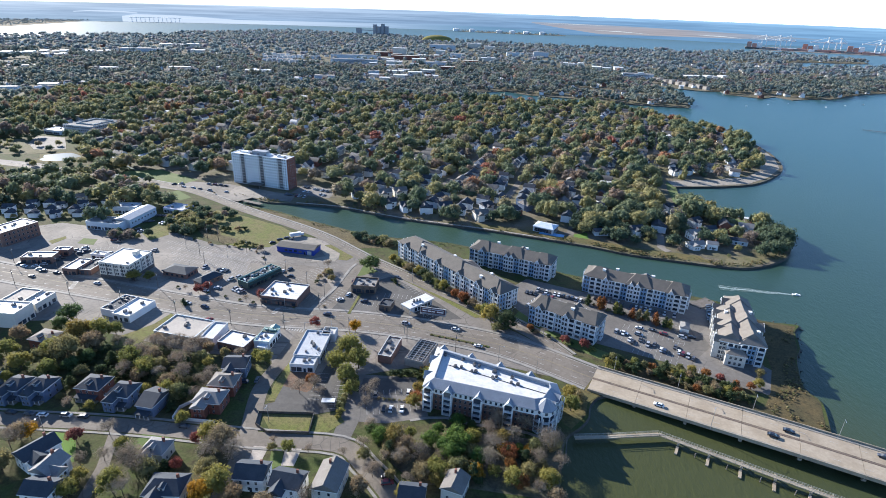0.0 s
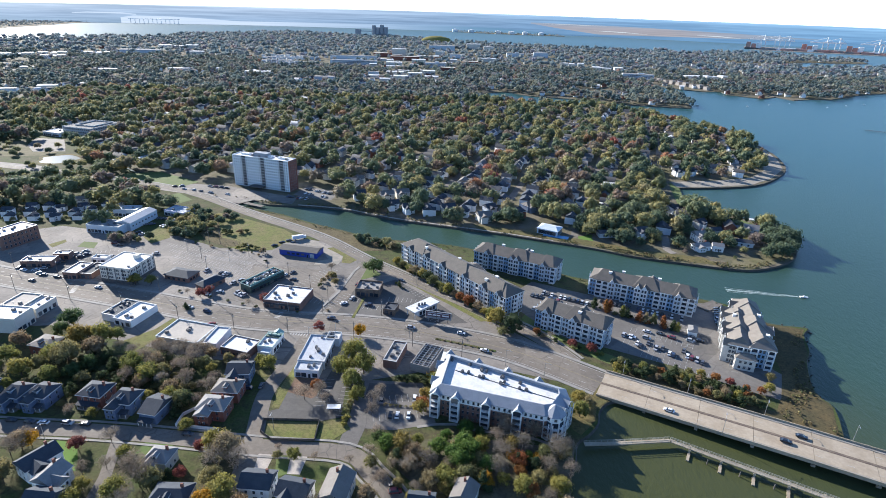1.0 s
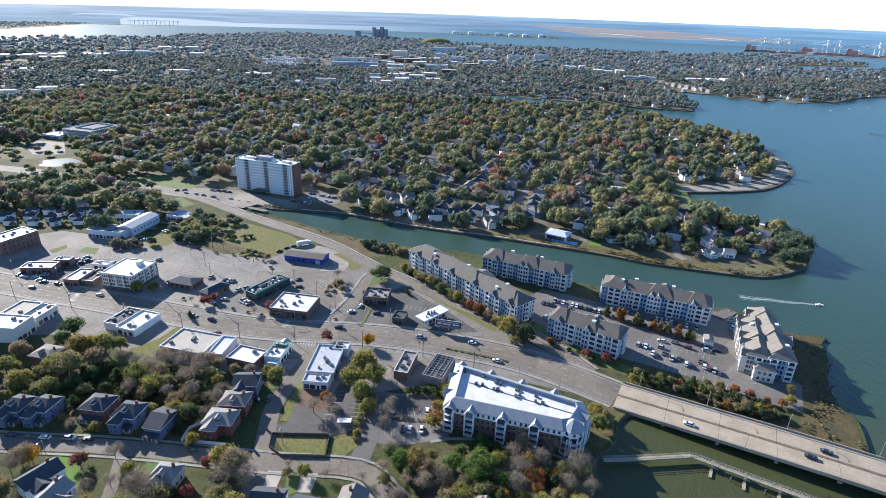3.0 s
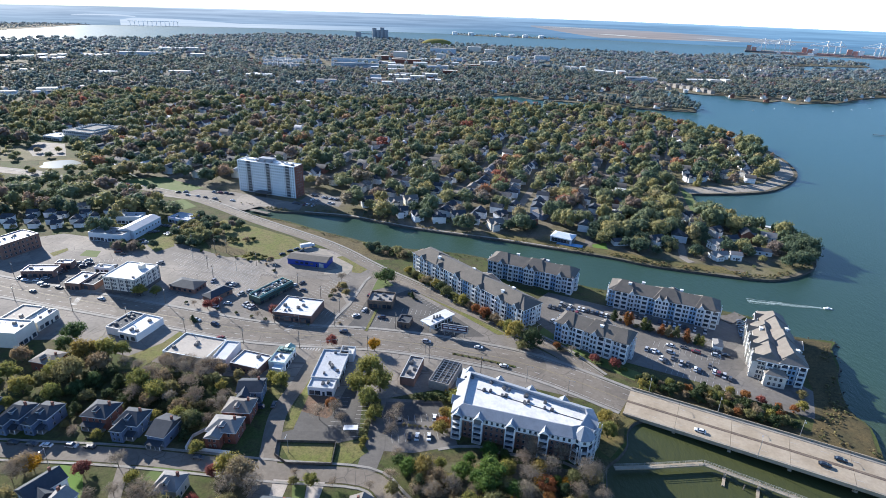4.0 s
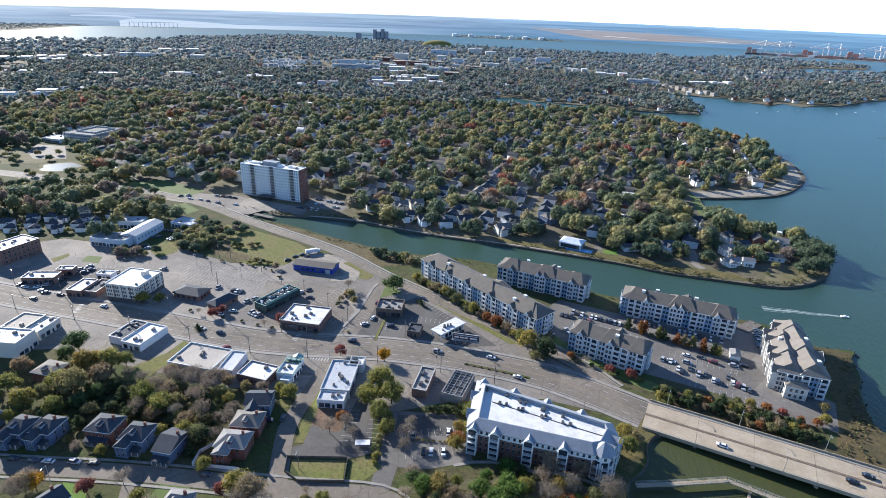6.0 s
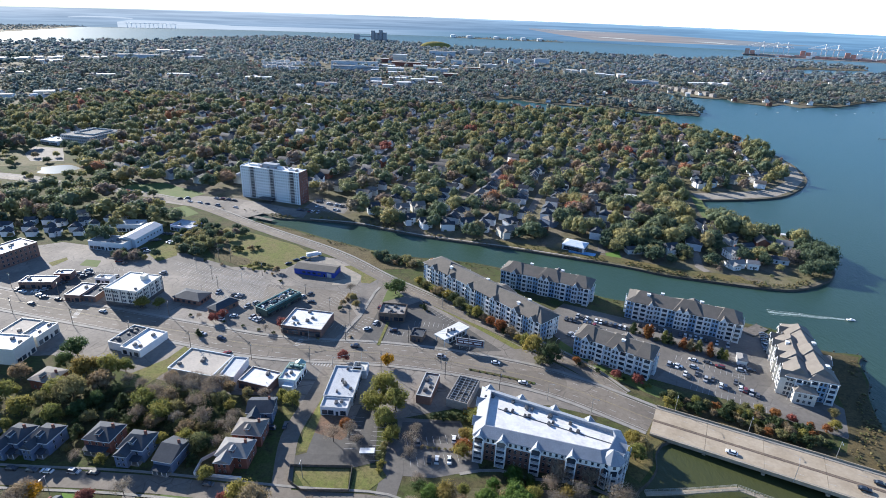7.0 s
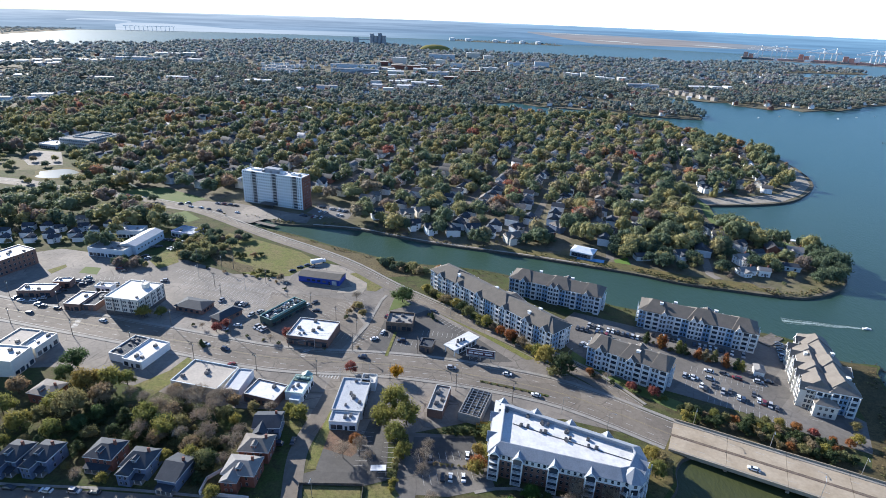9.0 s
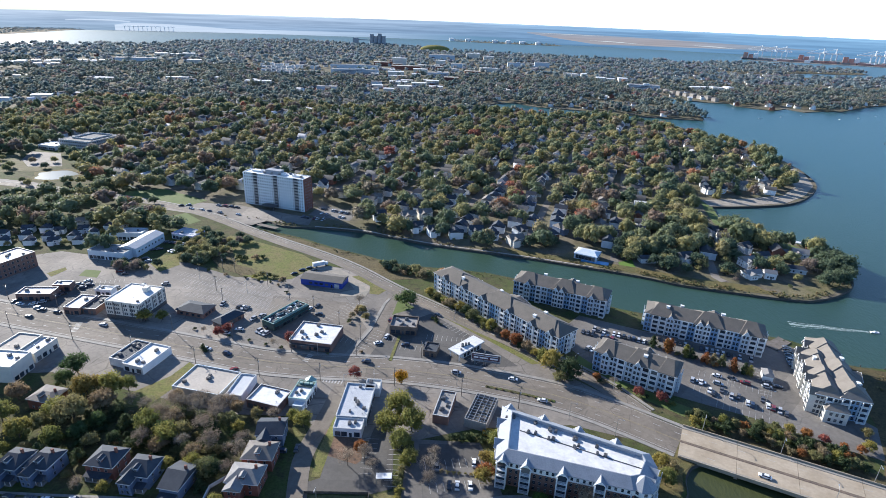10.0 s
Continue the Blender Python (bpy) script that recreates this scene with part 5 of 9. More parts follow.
for f in range(TN):
    z = st * (f + 0.55)
    row = face_row(TL, TW, "s", 26, z, 0.8)
    keep = [p for i, p in enumerate(row) if i % 9 not in (4, 5)]
    glaze(tower, 1.05, 1.2, keep, trim=M_WHITE)
    for i, p in enumerate(row):
        if i % 9 == 4:
            bm = bmesh.new()
            box(bm, 0, -0.5, -1.1, 4.6, 1.2, 0.16)
            box(bm, 0, -1.05, -0.6, 4.6, 0.08, 0.9, 1)
            box(bm, 0, -0.02, 0.1, 4.4, 0.06, 2.1, 2)
            part("balcony", mesh_of("balcony", bm, [M_WHITE, M_STEEL, M_GLASS]), tower, pose(p[0] + 1.2, p[1], p[2]))
    glaze(tower, 1.1, 1.3, [(q[0] + 0.28, q[1], q[2], q[3]) for q in face_row(TL, TW, "e", 4, z)], trim=M_WHITE)
    for k in (-4.6, 4.6):
        bm = bmesh.new()
        box(bm, 0, -0.5, -0.6, 2.4, 1.0, 1.0)
        part("balcony", bm, tower, pose(-TL / 2 - 0.05, k, z, 0, 0, -90), mats=M_WHITE)
for x, L, mat in ((-21, 9, M_WHITE), (-3, 15, M_SLOPE), (6, 5, M_WHITE), (20, 8, M_WHITE)):
    bm = bmesh.new()
    box(bm, x, 1.5, TH + (1.2 if mat is M_SLOPE else 0.1), L, 6.4 if mat is M_SLOPE else 4.0, 3.6 if mat is M_SLOPE else 1.5)
    part("penthouse", bm, tower, mats=mat)
for i in range(8):
    rooftop_unit(tower, -26 + i * 7.4, rng.uniform(-5, 5), TH - 0.5, 0, 1.3)
bm = bmesh.new()
box(bm, 0, -4.5, 3.2, 14, 8, 0.5)
for x in (-6.3, 6.3):
    box(bm, x, -8, 1.5, 0.5, 0.5, 3.0)
part("entrance_canopy", bm, tower, pose(-2, -TW / 2 - 0.2, 0), mats=M_DARK)

# ---- waterside apartments ----
BALCONY = {}


def balcony_mesh(w, iron=False):
    """A balcony with corner posts and a railing; iron: slim dark rails before a wide glass front."""
    if (w, iron) not in BALCONY:
        bm = bmesh.new()
        box(bm, 0, -0.75, -1.25, w, 1.6, 0.18)
        box(bm, 0, -0.02, 0.06 if iron else 0.0, w - 0.4, 0.06, 2.5 if iron else 2.2, 1)
        box(bm, 0, -1.48, -0.2, w, 0.08, 0.08, 2 if iron else 0)
        for x in (-w / 2 + 0.15, w / 2 - 0.15):
            box(bm, x, -1.4, 0.02, 0.42, 0.34, 2.78)
        k = int(w / 0.45)
        for i in range(k):
            box(bm, -w / 2 + 0.3 + (w - 0.6) * i / (k - 1), -1.48, -0.68, 0.06 if iron else 0.17, 0.06, 0.95, 2 if iron else 0)
        BALCONY[w, iron] = mesh_of("balcony", bm, [M_WHITE, M_GLASS, M_DARK])
    return BALCONY[w, iron]


def gable_bay(parent, x, y, yaw, w, h, deep, wall, roof, reach=6.5, rise=2.4):
    """A projecting bay with a small cross gable that runs back into the main roof."""
    bm = bmesh.new()
    a, b = w / 2, h + rise * 0.92
    v = [bm.verts.new(p) for p in ((-a, 0.3, 0), (a, 0.3, 0), (a, -deep, 0), (-a, -deep, 0), (-a, 0.3, h), (a, 0.3, h), (a, -deep, h), (-a, -deep, h), (0, -deep, b), (0, 0.3, b))]
    for f in ((0, 4, 7, 3), (1, 2, 6, 5), (3, 7, 8, 6, 2), (4, 9, 8, 7), (5, 6, 8, 9), (0, 1, 5, 9, 4), (0, 3, 2, 1)):
        bm.faces.new([v[i] for i in f])
    bmesh.ops.recalc_face_normals(bm, faces=bm.faces)
    bay = part("bay", bm, parent, pose(x, y, 0, 0, 0, yaw), mats=wall)
    bm = bmesh.new()
    e, t = a + 0.45, 0.22
    k = rise / a
    sect = [(-e, h - 0.45 * k), (0, h + rise), (e, h - 0.45 * k), (e, h - 0.45 * k - t), (0, h + rise - t), (-e, h - 0.45 * k - t)]
    fr = [bm.verts.new((px, -deep - 0.5, pz)) for px, pz in sect]
    bk = [bm.verts.new((px * 0.999, reach, pz)) for px, pz in sect]
    for i in range(6):
        bm.faces.new((fr[i], fr[(i + 1) % 6], bk[(i + 1) % 6], bk[i]))
    bm.faces.new(fr[:3] + fr[3:])
    bm.faces.new((bk[0], bk[5], bk[4], bk[3], bk[2], bk[1]))
    bmesh.ops.recalc_face_normals(bm, faces=bm.faces)
    part("gable_roof", bm, bay, mats=roof)
    bm = bmesh.new()
    s = math.atan2(rise, a)
    ln = math.hypot(e, e * k) + 0.1
    for sg in (-1, 1):
        vs = box(bm, 0, 0, 0, ln, 0.12, 0.3)
        bmesh.ops.transform(bm, matrix=pose(sg * e / 2, -deep - 0.5, (h + rise + h - 0.45 * k) / 2 - 0.05, 0, math.degrees(s) * sg, 0), verts=vs)
    part("bargeboard", bm, bay, mats=M_WHITE)


def apartments(x0, y0, yaw, L, W, pattern, label, floors=4, h=11.2, rise=4.2, wall=None, back="WBGWBW", ends="WBW", vents=()):
    """A long apartment house. (x0, y0): its front left corner; the front looks along -y before the turn."""
    wall = wall or M_SIDING
    c, s = math.cos(radians(yaw)), math.sin(radians(yaw))
    ob = thing("apartment_building", pose(x0 + c * L / 2 - s * W / 2, y0 + s * L / 2 + c * W / 2, 0, 0, 0, yaw), label, "apartment building", "waterside apartments")
    part("wall", bm_box(L, W, h), ob, mats=wall)
    roof = M_TANSHINGLE if wall is M_CREAM else M_APTROOF
    part("roof", hip_roof(L, W, h, rise, 0.6, W / 2, 0.35), ob, mats=[roof, M_WHITE])
    for u, wide, up in ((-0.36, 0.2, 0.5), (0.04, 0.24, 0.75), (0.38, 0.17, 0.45)):
        part("roof_pavilion", hip_roof(L * wide, W + 0.8, h + 0.12, rise + up, 0.5, L * wide * 0.32, 0.3), ob, pose(u * L, 0, 0), mats=[roof, roof])
    bm = bmesh.new()
    for cx, cy, sx, sy in ((0, -W / 2 - 0.06, L + 0.2, 0.1), (0, W / 2 + 0.06, L + 0.2, 0.1), (-L / 2 - 0.06, 0, 0.1, W), (L / 2 + 0.06, 0, 0.1, W)):
        box(bm, cx, cy, h - 0.25, sx, sy, 0.5)
    part("cornice", bm, ob, mats=M_WHITE)
    fh = h / floors
    bay_no, bay_out = 0, 2.4 if wall is M_CREAM else 1.0
    for side, pat in (("s", pattern), ("e", ends), ("w", ends), ("n", back)):
        span = L if side in "sn" else W
        wbay = span / len(pat)
        row = face_row(L, W, side, len(pat), 0, 0.0)
        for ch, (px, py, _, a) in zip(pat, row):
            ca, sa = math.cos(radians(a)), math.sin(radians(a))
            if ch in "GH":
                gable_bay(ob, px, py, a, wbay - 0.3, h - 0.1, bay_out, wall if ch == "G" else M_WHITE, roof, W / 2 - 0.5 if side in "sn" else 4)
            bay_no += 1
            if (ch in "WB" and wall is not M_CREAM and bay_no % 3 == 1 and side != "n") or (wall is M_CREAM and side == "e" and L > 45):
                part("siding_panel", bm_box(wbay - 0.3, 0.06, h - 0.7), ob, pose(px - sa * 0.02, py + ca * 0.02, 0.1, 0, 0, a), "mid-blue siding panel", M_BLUESIDE)
            for f in range(floors):
                z = fh * (f + 0.52)
                if ch == "B":
                    part("balcony", balcony_mesh(round(min(wbay - 0.5, 3.9), 1)), ob, pose(px, py, z, 0, 0, a))
                else:
                    d = bay_out + 0.06 if ch in "GH" else 0.0
                    for k in (-wbay * 0.22, wbay * 0.22):
                        part("window", window_mesh(1.15, 1.7), ob, pose(px + ca * k + sa * d, py + sa * k - ca * d, z, 0, 0, a))
    for u, v in vents:
        bm = bmesh.new()
        box(bm, 0, 0, 0.4, 1.7, 1.3, 3.4)
        box(bm, 0, 0, 2.2, 2.1, 1.7, 0.25)
        part("chimney", bm, ob, pose(u * L, v * W, h + rise * (1 - 2 * abs(v)) - 0.6), mats=M_WHITE, label="white boxed chimney")
    return ob


A_LABEL = "blue-grey apartment house with dark roof"
apartments(-33, 366, -48.6, 101, 15.5, "WBGBWBGBWBGBWWBGBWBGBWGB", A_LABEL + " along the curved road", vents=((-0.28, -0.2), (0.0, 0.1), (0.3, -0.25), (0.32, 0.2)))
apartments(18, 358.5, -25.0, 58, 16, "WBGWBWWHHWWBWGWB", A_LABEL + " by the creek", vents=((-0.2, 0.15), (0.15, 0.2)))
apartments(90, 321.5, -23.5, 62, 16, "WBBGWBWHHWBWWGBB", A_LABEL + " behind the parking lot", vents=((-0.32, -0.15), (-0.2, 0.2), (0.15, 0.15)))
apartments(50, 279.5, -32.0, 39.5, 14.5, "WGWBWGBBWB", A_LABEL + " beside the bridge ramp", vents=((0.1, -0.2),))
apartments(169.5, 299.0, -106.0, 54, 12, "WGBWWWWWWWWWW", "cream-white apartment house with brown stepped roofs on the point", wall=M_CREAM, ends="BWB", vents=((-0.1, 0.3), (0.3, 0.32)))
apartments(161.0, 288.5, -112.0, 41, 10.5, "GWGBWGWGBWG", "cream apartment range with gabled bays facing the parking lot", wall=M_CREAM, h=10.6, rise=3.6, vents=((-0.2, -0.2),))

# low porch wing at the end of the cream house
wing = thing("entrance_wing", pose(152.6, 245.6, 0, 0, 0, -18), "low cream wing with a hipped brown roof", "wing")
part("wall", bm_box(9.5, 6, 6.4), wing, mats=M_CREAM)
part("roof", hip_roof(9.5, 6, 6.4, 2.2, 0.5, 3.0, 0.3), wing, mats=[M_TANSHINGLE, M_WHITE])
for z in (1.8, 4.8):
    glaze(wing, 1.2, 1.6, face_row(9.5, 6, "s", 3, z) + face_row(9.5, 6, "w", 2, z))

# ---- white-roofed apartment house beside the bridge ----
WP = [Vector(p) for p in ((-6.5, 202), (41, 189), (47, 190.5), (53, 200), (52.5, 206.5), (-1, 232))]
white_apts = thing("apartment_building", Matrix(), "four-storey brick and white apartment house with a white roof", "apartment building")
EAVE, RIM = 11.4, 14.0


def inset(pts, d):
    out = []
    n = len(pts)
    for i in range(n):
        p, a, b = pts[i], pts[i - 1], pts[(i + 1) % n]
        u, v = (p - a).normalized(), (b - p).normalized()
        n1, n2 = Vector((-u.y, u.x)), Vector((-v.y, v.x))
        m = (n1 + n2).normalized()
        out.append(p + m * (d / max(0.5, m.dot(n1))))
    return out


def loops_mesh(levels):
    """Skin between outlines that have the same number of corners, each at its own height."""
    bm = bmesh.new()
    rows = [[bm.verts.new((p.x, p.y, z)) for p in pts] for pts, z in levels]
    n = len(rows[0])
    for a, b in zip(rows, rows[1:]):
        for i in range(n):
            bm.faces.new((a[i], a[(i + 1) % n], b[(i + 1) % n], b[i]))
    return bm, rows


bm, rows = loops_mesh([(WP, 0), (WP, EAVE)])
bm.faces.new(rows[-1])
part("wall", bm, white_apts, mats=M_WHITE)
bm, rows = loops_mesh([(inset(WP, -0.03), 0), (inset(WP, -0.03), 8.4), (inset(WP, 0.2), 8.4)])
part("brick_base", bm, white_apts, mats=M_BROWNBRICK, label="brown brick lower storeys")
O, I1, I2 = inset(WP, -0.7), inset(WP, 3.6), inset(WP, 3.9)
bm, rows = loops_mesh([(inset(WP, 0.1), EAVE), (O, EAVE), (O, EAVE + 0.25), (I1, RIM), (I2, RIM), (I2, RIM - 2.0)])
part("roof_slope", bm, white_apts, mats=M_SLOPE, label="pale metal sloping roof rim")
bm, rows = loops_mesh([(inset(WP, 3.7), RIM - 2.2), (inset(WP, 3.7), RIM - 1.7)])
bm.faces.new(rows[-1])
part("roof", bm, white_apts, mats=M_WHITEROOF, label="bright white flat roof membrane")
for (a, b), cols in (((WP[0], WP[1]), "BWBWWBWWBWW"), ((WP[4], WP[5]), "WWGWWGWWGWWG"), ((WP[5], WP[0]), "WGWGW"), ((WP[2], WP[3]), "BB")):
    u = (b - a).normalized()
    yaw = math.degrees(math.atan2(u.y, u.x))
    w = (b - a).length / len(cols)
    for i, ch in enumerate(cols):
        p = a + u * w * (i + 0.5)
        out = Vector((u.y, -u.x)) * 0.06
        if ch in "BG":
            gable_bay(white_apts, p.x, p.y, yaw, w - 0.4 if ch == "B" else w - 1, EAVE - 0.2, 1.3, M_WHITE, M_SLOPE, 3.2, 2.0)
        for f in range(4):
            z = EAVE / 4 * (f + 0.52)
            if ch == "B":
                q = p + Vector((u.y, -u.x)) * 1.32
                part("balcony", balcony_mesh(round(min(w - 0.6, 3.9), 1), True), white_apts, pose(q.x, q.y, z, 0, 0, yaw))
            else:
                q = p + Vector((u.y, -u.x)) * (1.36 if ch == "G" else 0.1)
                for k in (-w * 0.24, w * 0.24):
                    part("window", window_mesh(0.95, 1.5), white_apts, pose(q.x + u.x * k, q.y + u.y * k, z, 0, 0, yaw))
u = (WP[1] - WP[0]).normalized()
for i in range(9):
    p = Vector((2, 222)) + Vector((0.905, -0.425)) * (4.6 * i)
    for k in range(3):
        rooftop_unit(white_apts, p.x + rng.uniform(-1.5, 2.5) + (4 if i % 2 else -3) * 0.42, p.y + rng.uniform(-1, 1) - (4 if i % 2 else -3), RIM - 1.7, 65, 0.8)
bm = bmesh.new()
ribbon(bm, [(4, 217), (50, 197)], 0.3, RIM - 1.5, 0.2)
part("roof_divider", bm, white_apts, mats=M_DARK)
# corner turret
tur = bmesh.new()
tube(tur, (0, 0, 0), (0, 0, 11.6), 4.2, seg=8)
part("turret", tur, white_apts, pose(45.6, 191.6, 0, 0, 0, 22), mats=M_WHITE)
tur = bmesh.new()
tube(tur, (0, 0, 11.5), (0, 0, 15.4), 5.0, 0.1, seg=8)
part("turret_roof", tur, white_apts, pose(45.6, 191.6, 0, 0, 0, 22), mats=M_SLOPE)
for k in range(8):
    a = 22 + 45 * k + 22.5
    if 180 < (a % 360) < 380:
        for f in range(4):
            part("balcony" if f < 3 else "window", balcony_mesh(2.9, True) if f < 3 else window_mesh(1.2, 1.5), white_apts,
                 pose(45.6 + 3.95 * math.cos(radians(a)), 191.6 + 3.95 * math.sin(radians(a)), EAVE / 4 * (f + 0.52), 0, 0, a + 90))

# ---- trees ----
def ico(sub):
    bm = bmesh.new()
    bmesh.ops.create_icosphere(bm, subdivisions=sub, radius=1)
    bm.verts.ensure_lookup_table()
    v = np.array([p.co[:] for p in bm.verts])
    f = np.array([[p.index for p in q.verts] for q in bm.faces])
    bm.free()
    return v, f


ICO1, ICO2 = ico(1), ico(2)


def crown(r, lobes, tufts, size, base=ICO1, shape="round", core=True, thin=False):
    """Vertices and triangles of a leafy crown about 1 unit wide and 1 tall, resting on z = 0."""
    V, F, n = [], [], 0
    cents, rads = [], []
    for i in range(lobes):
        a = i * 2.4 + r.uniform(-0.5, 0.5)
        if shape == "cone":
            t = (i + 0.5) / lobes
            k = 0.26 * (1 - t) + 0.02
            c, q = np.array([k * math.cos(a), k * math.sin(a), 0.1 + 0.8 * t]), 0.27 * (1 - t) + 0.08
        elif shape == "tree":
            t = r.random()
            d = 0.37 * math.sqrt((i + 0.2) / lobes) * r.uniform(0.75, 1.15)
            c, q = np.array([d * math.cos(a), d * math.sin(a), 0.36 + 0.44 * math.sqrt(max(0.0, 1 - (d / 0.46) ** 2)) * (0.35 + 0.65 * t)]), r.uniform(0.10, 0.19)
        elif shape == "oak":
            t = 1 - 1.5 * (i + 0.5) / lobes
            d = 0.31 * math.sqrt(max(0.0, 1 - t * t)) * r.uniform(0.8, 1.15)
            c, q = np.array([d * math.cos(a), d * math.sin(a), 0.52 + 0.27 * t]), r.uniform(0.16, 0.25)
        elif shape == "dome":
            t = r.random()
            d = 0.25 * math.sqrt((i + 0.2) / lobes)
            c, q = np.array([d * math.cos(a), d * math.sin(a), 0.40 + 0.28 * math.sqrt(max(0.0, 1 - (d / 0.34) ** 2)) * (0.6 + 0.4 * t)]), r.uniform(0.24, 0.34)
        else:
            t = r.random() ** 0.7
            d = 0.31 * math.sqrt((i + 0.3) / lobes)
            c, q = np.array([d * math.cos(a), d * math.sin(a), 0.34 + 0.38 * math.sqrt(max(0.0, 1 - (d / 0.36) ** 2)) * (0.55 + 0.45 * t)]), r.uniform(0.17, 0.26)
        cents.append(c)
        rads.append(q)
        if core:
            bv, bf = base
            jit = np.array([[r.uniform(0.72, 1.08)] for _ in bv])
            V.append(bv * jit * q * (1, 1, 0.85) * (0.9 if shape in ("dome", "round", "oak") else 0.74) + c)
            F.append(bf + n)
            n += len(bv)
    tv, tf = [], []
    for i in range(tufts):
        k = r.randrange(lobes)
        z, a = r.uniform(-0.6, 1), r.uniform(0, 2 * math.pi)
        s = math.sqrt(1 - z * z)
        nrm = np.array([s * math.cos(a), s * math.sin(a), z])
        p = cents[k] + nrm * rads[k] * (r.uniform(0.88, 1.2) if shape in ("dome", "round", "oak") else r.uniform(0.7, 1.42)) * (1, 1, 0.9)
        w = nrm + np.array([r.uniform(-0.6, 0.6) for _ in range(3)])
        w /= np.linalg.norm(w)
        u = np.cross(w, (0.3, 0.5, 0.8))
        u /= np.linalg.norm(u)
        v = np.cross(w, u)
        h = size * r.uniform(0.6, 1.3)
        tv += [p + (nrm + u) * 2.2 * h, p + v * 0.26 * h, p - v * 0.26 * h] if thin else [p + u * h, p - u * 0.6 * h + v * h, p - u * 0.5 * h - v * 0.8 * h]
        tf.append([n + 3 * i, n + 3 * i + 1, n + 3 * i + 2])
    if tv:
        V.append(np.array(tv))
        F.append(np.array(tf))
    return np.vstack(V), np.vstack(F)


def np_mesh(name, V, F, mats, tint=None):
    me = bpy.data.meshes.new(name)
    me.vertices.add(len(V))
    me.vertices.foreach_set("co", np.asarray(V, dtype=np.float32).ravel())
    me.loops.add(len(F) * 3)
    me.loops.foreach_set("vertex_index", np.asarray(F, dtype=np.int32).ravel())
    me.polygons.add(len(F))
    me.polygons.foreach_set("loop_start", np.arange(0, len(F) * 3, 3, dtype=np.int32))
    me.polygons.foreach_set("loop_total", np.full(len(F), 3, dtype=np.int32))
    if tint is not None:
        a = me.attributes.new("tint", "FLOAT", "POINT")
        a.data.foreach_set("value", np.asarray(tint, dtype=np.float32))
    for m in mats:
        me.materials.append(m)
    me.update(calc_edges=True)
    return me


tr = random.Random(11)
CROWNS = [crown(tr, 27, 2400, 0.026, ICO1, "tree") for _ in range(6)]
FAR_CROWNS = [crown(tr, 24, 850, 0.042, ICO1, "tree") for _ in range(6)]
CONES = [crown(tr, 9, 1000, 0.034, ICO1, "cone") for _ in range(2)]
BUSHES = [crown(tr, 7, 520, 0.05, ICO1, "tree") for _ in range(2)]


def trunk_mesh(name, r, limbs, top=0.62, radius=0.028, twigs=0):
    bm = bmesh.new()
    tube(bm, (0, 0, -0.03), (0.01, 0.01, top * 0.55), radius, radius * 0.7, 7)
    tube(bm, (0.01, 0.01, top * 0.54), (0.0, 0.02, top), radius * 0.7, radius * 0.3, 6)
    for i in range(limbs):
        a = i * 2.4 + r.uniform(-0.4, 0.4)
        z0, ln = r.uniform(0.25, 0.5) * top / 0.62, r.uniform(0.22, 0.36)
        e = (ln * math.cos(a), ln * math.sin(a), z0 + ln * r.uniform(0.6, 1.1))
        tube(bm, (0.01, 0.01, z0), e, radius * 0.45, radius * 0.12, 4)
        for _ in range(twigs):
            k = r.uniform(0.35, 1)
            s = tuple(p * k + (z0 * (1 - k) if j == 2 else 0) for j, p in enumerate(e))
            tube(bm, s, (s[0] + r.uniform(-0.16, 0.16), s[1] + r.uniform(-0.16, 0.16), s[2] + r.uniform(0.06, 0.22)), radius * 0.14, radius * 0.05, 3)
    return mesh_of(name, bm, M_BARK)


TRUNKS = [trunk_mesh("trunk", tr, 5) for _ in range(3)]
BARE = [trunk_mesh("trunk", tr, 12, 0.75, 0.02, 10) for _ in range(3)]
BARE_TWIGS = [crown(tr, 14, 1700, 0.024, ICO1, "tree", False, True) for _ in range(2)]
TREE_MESH = {}


def tree_mesh(kind, i, mat):
    key = (kind, i, mat.name)
    if key not in TREE_MESH:
        V, F = {"round": CROWNS, "cone": CONES, "bush": BUSHES, "bare": BARE_TWIGS}[kind][i]
        TREE_MESH[key] = np_mesh("crown", V, F, [mat])
    return TREE_MESH[key]


KINDS = {
    "mixed": (M_LEAF, "broadleaf tree turning olive and ochre in autumn"), "olive": (M_OLIVE, "full broadleaf tree with yellow-green leaves"),
    "ochre": (M_OCHRE, "large tree turning golden ochre over green"), "yellow": (M_YELLOW, "bright yellow autumn tree"), "orange": (M_ORANGE, "orange-leaved tree in full autumn colour"), "red": (M_RED, "small dark red autumn tree"),
    "pine": (M_PINE, "dark green dense evergreen tree"), "green": (M_GREENLEAF, "fresh green leafy tree"), "tipoak": (M_OAK, "broad deep green oak by the water"), "bare": (M_TWIG, "bare grey-branched deciduous tree")}


FAR_TREES = []


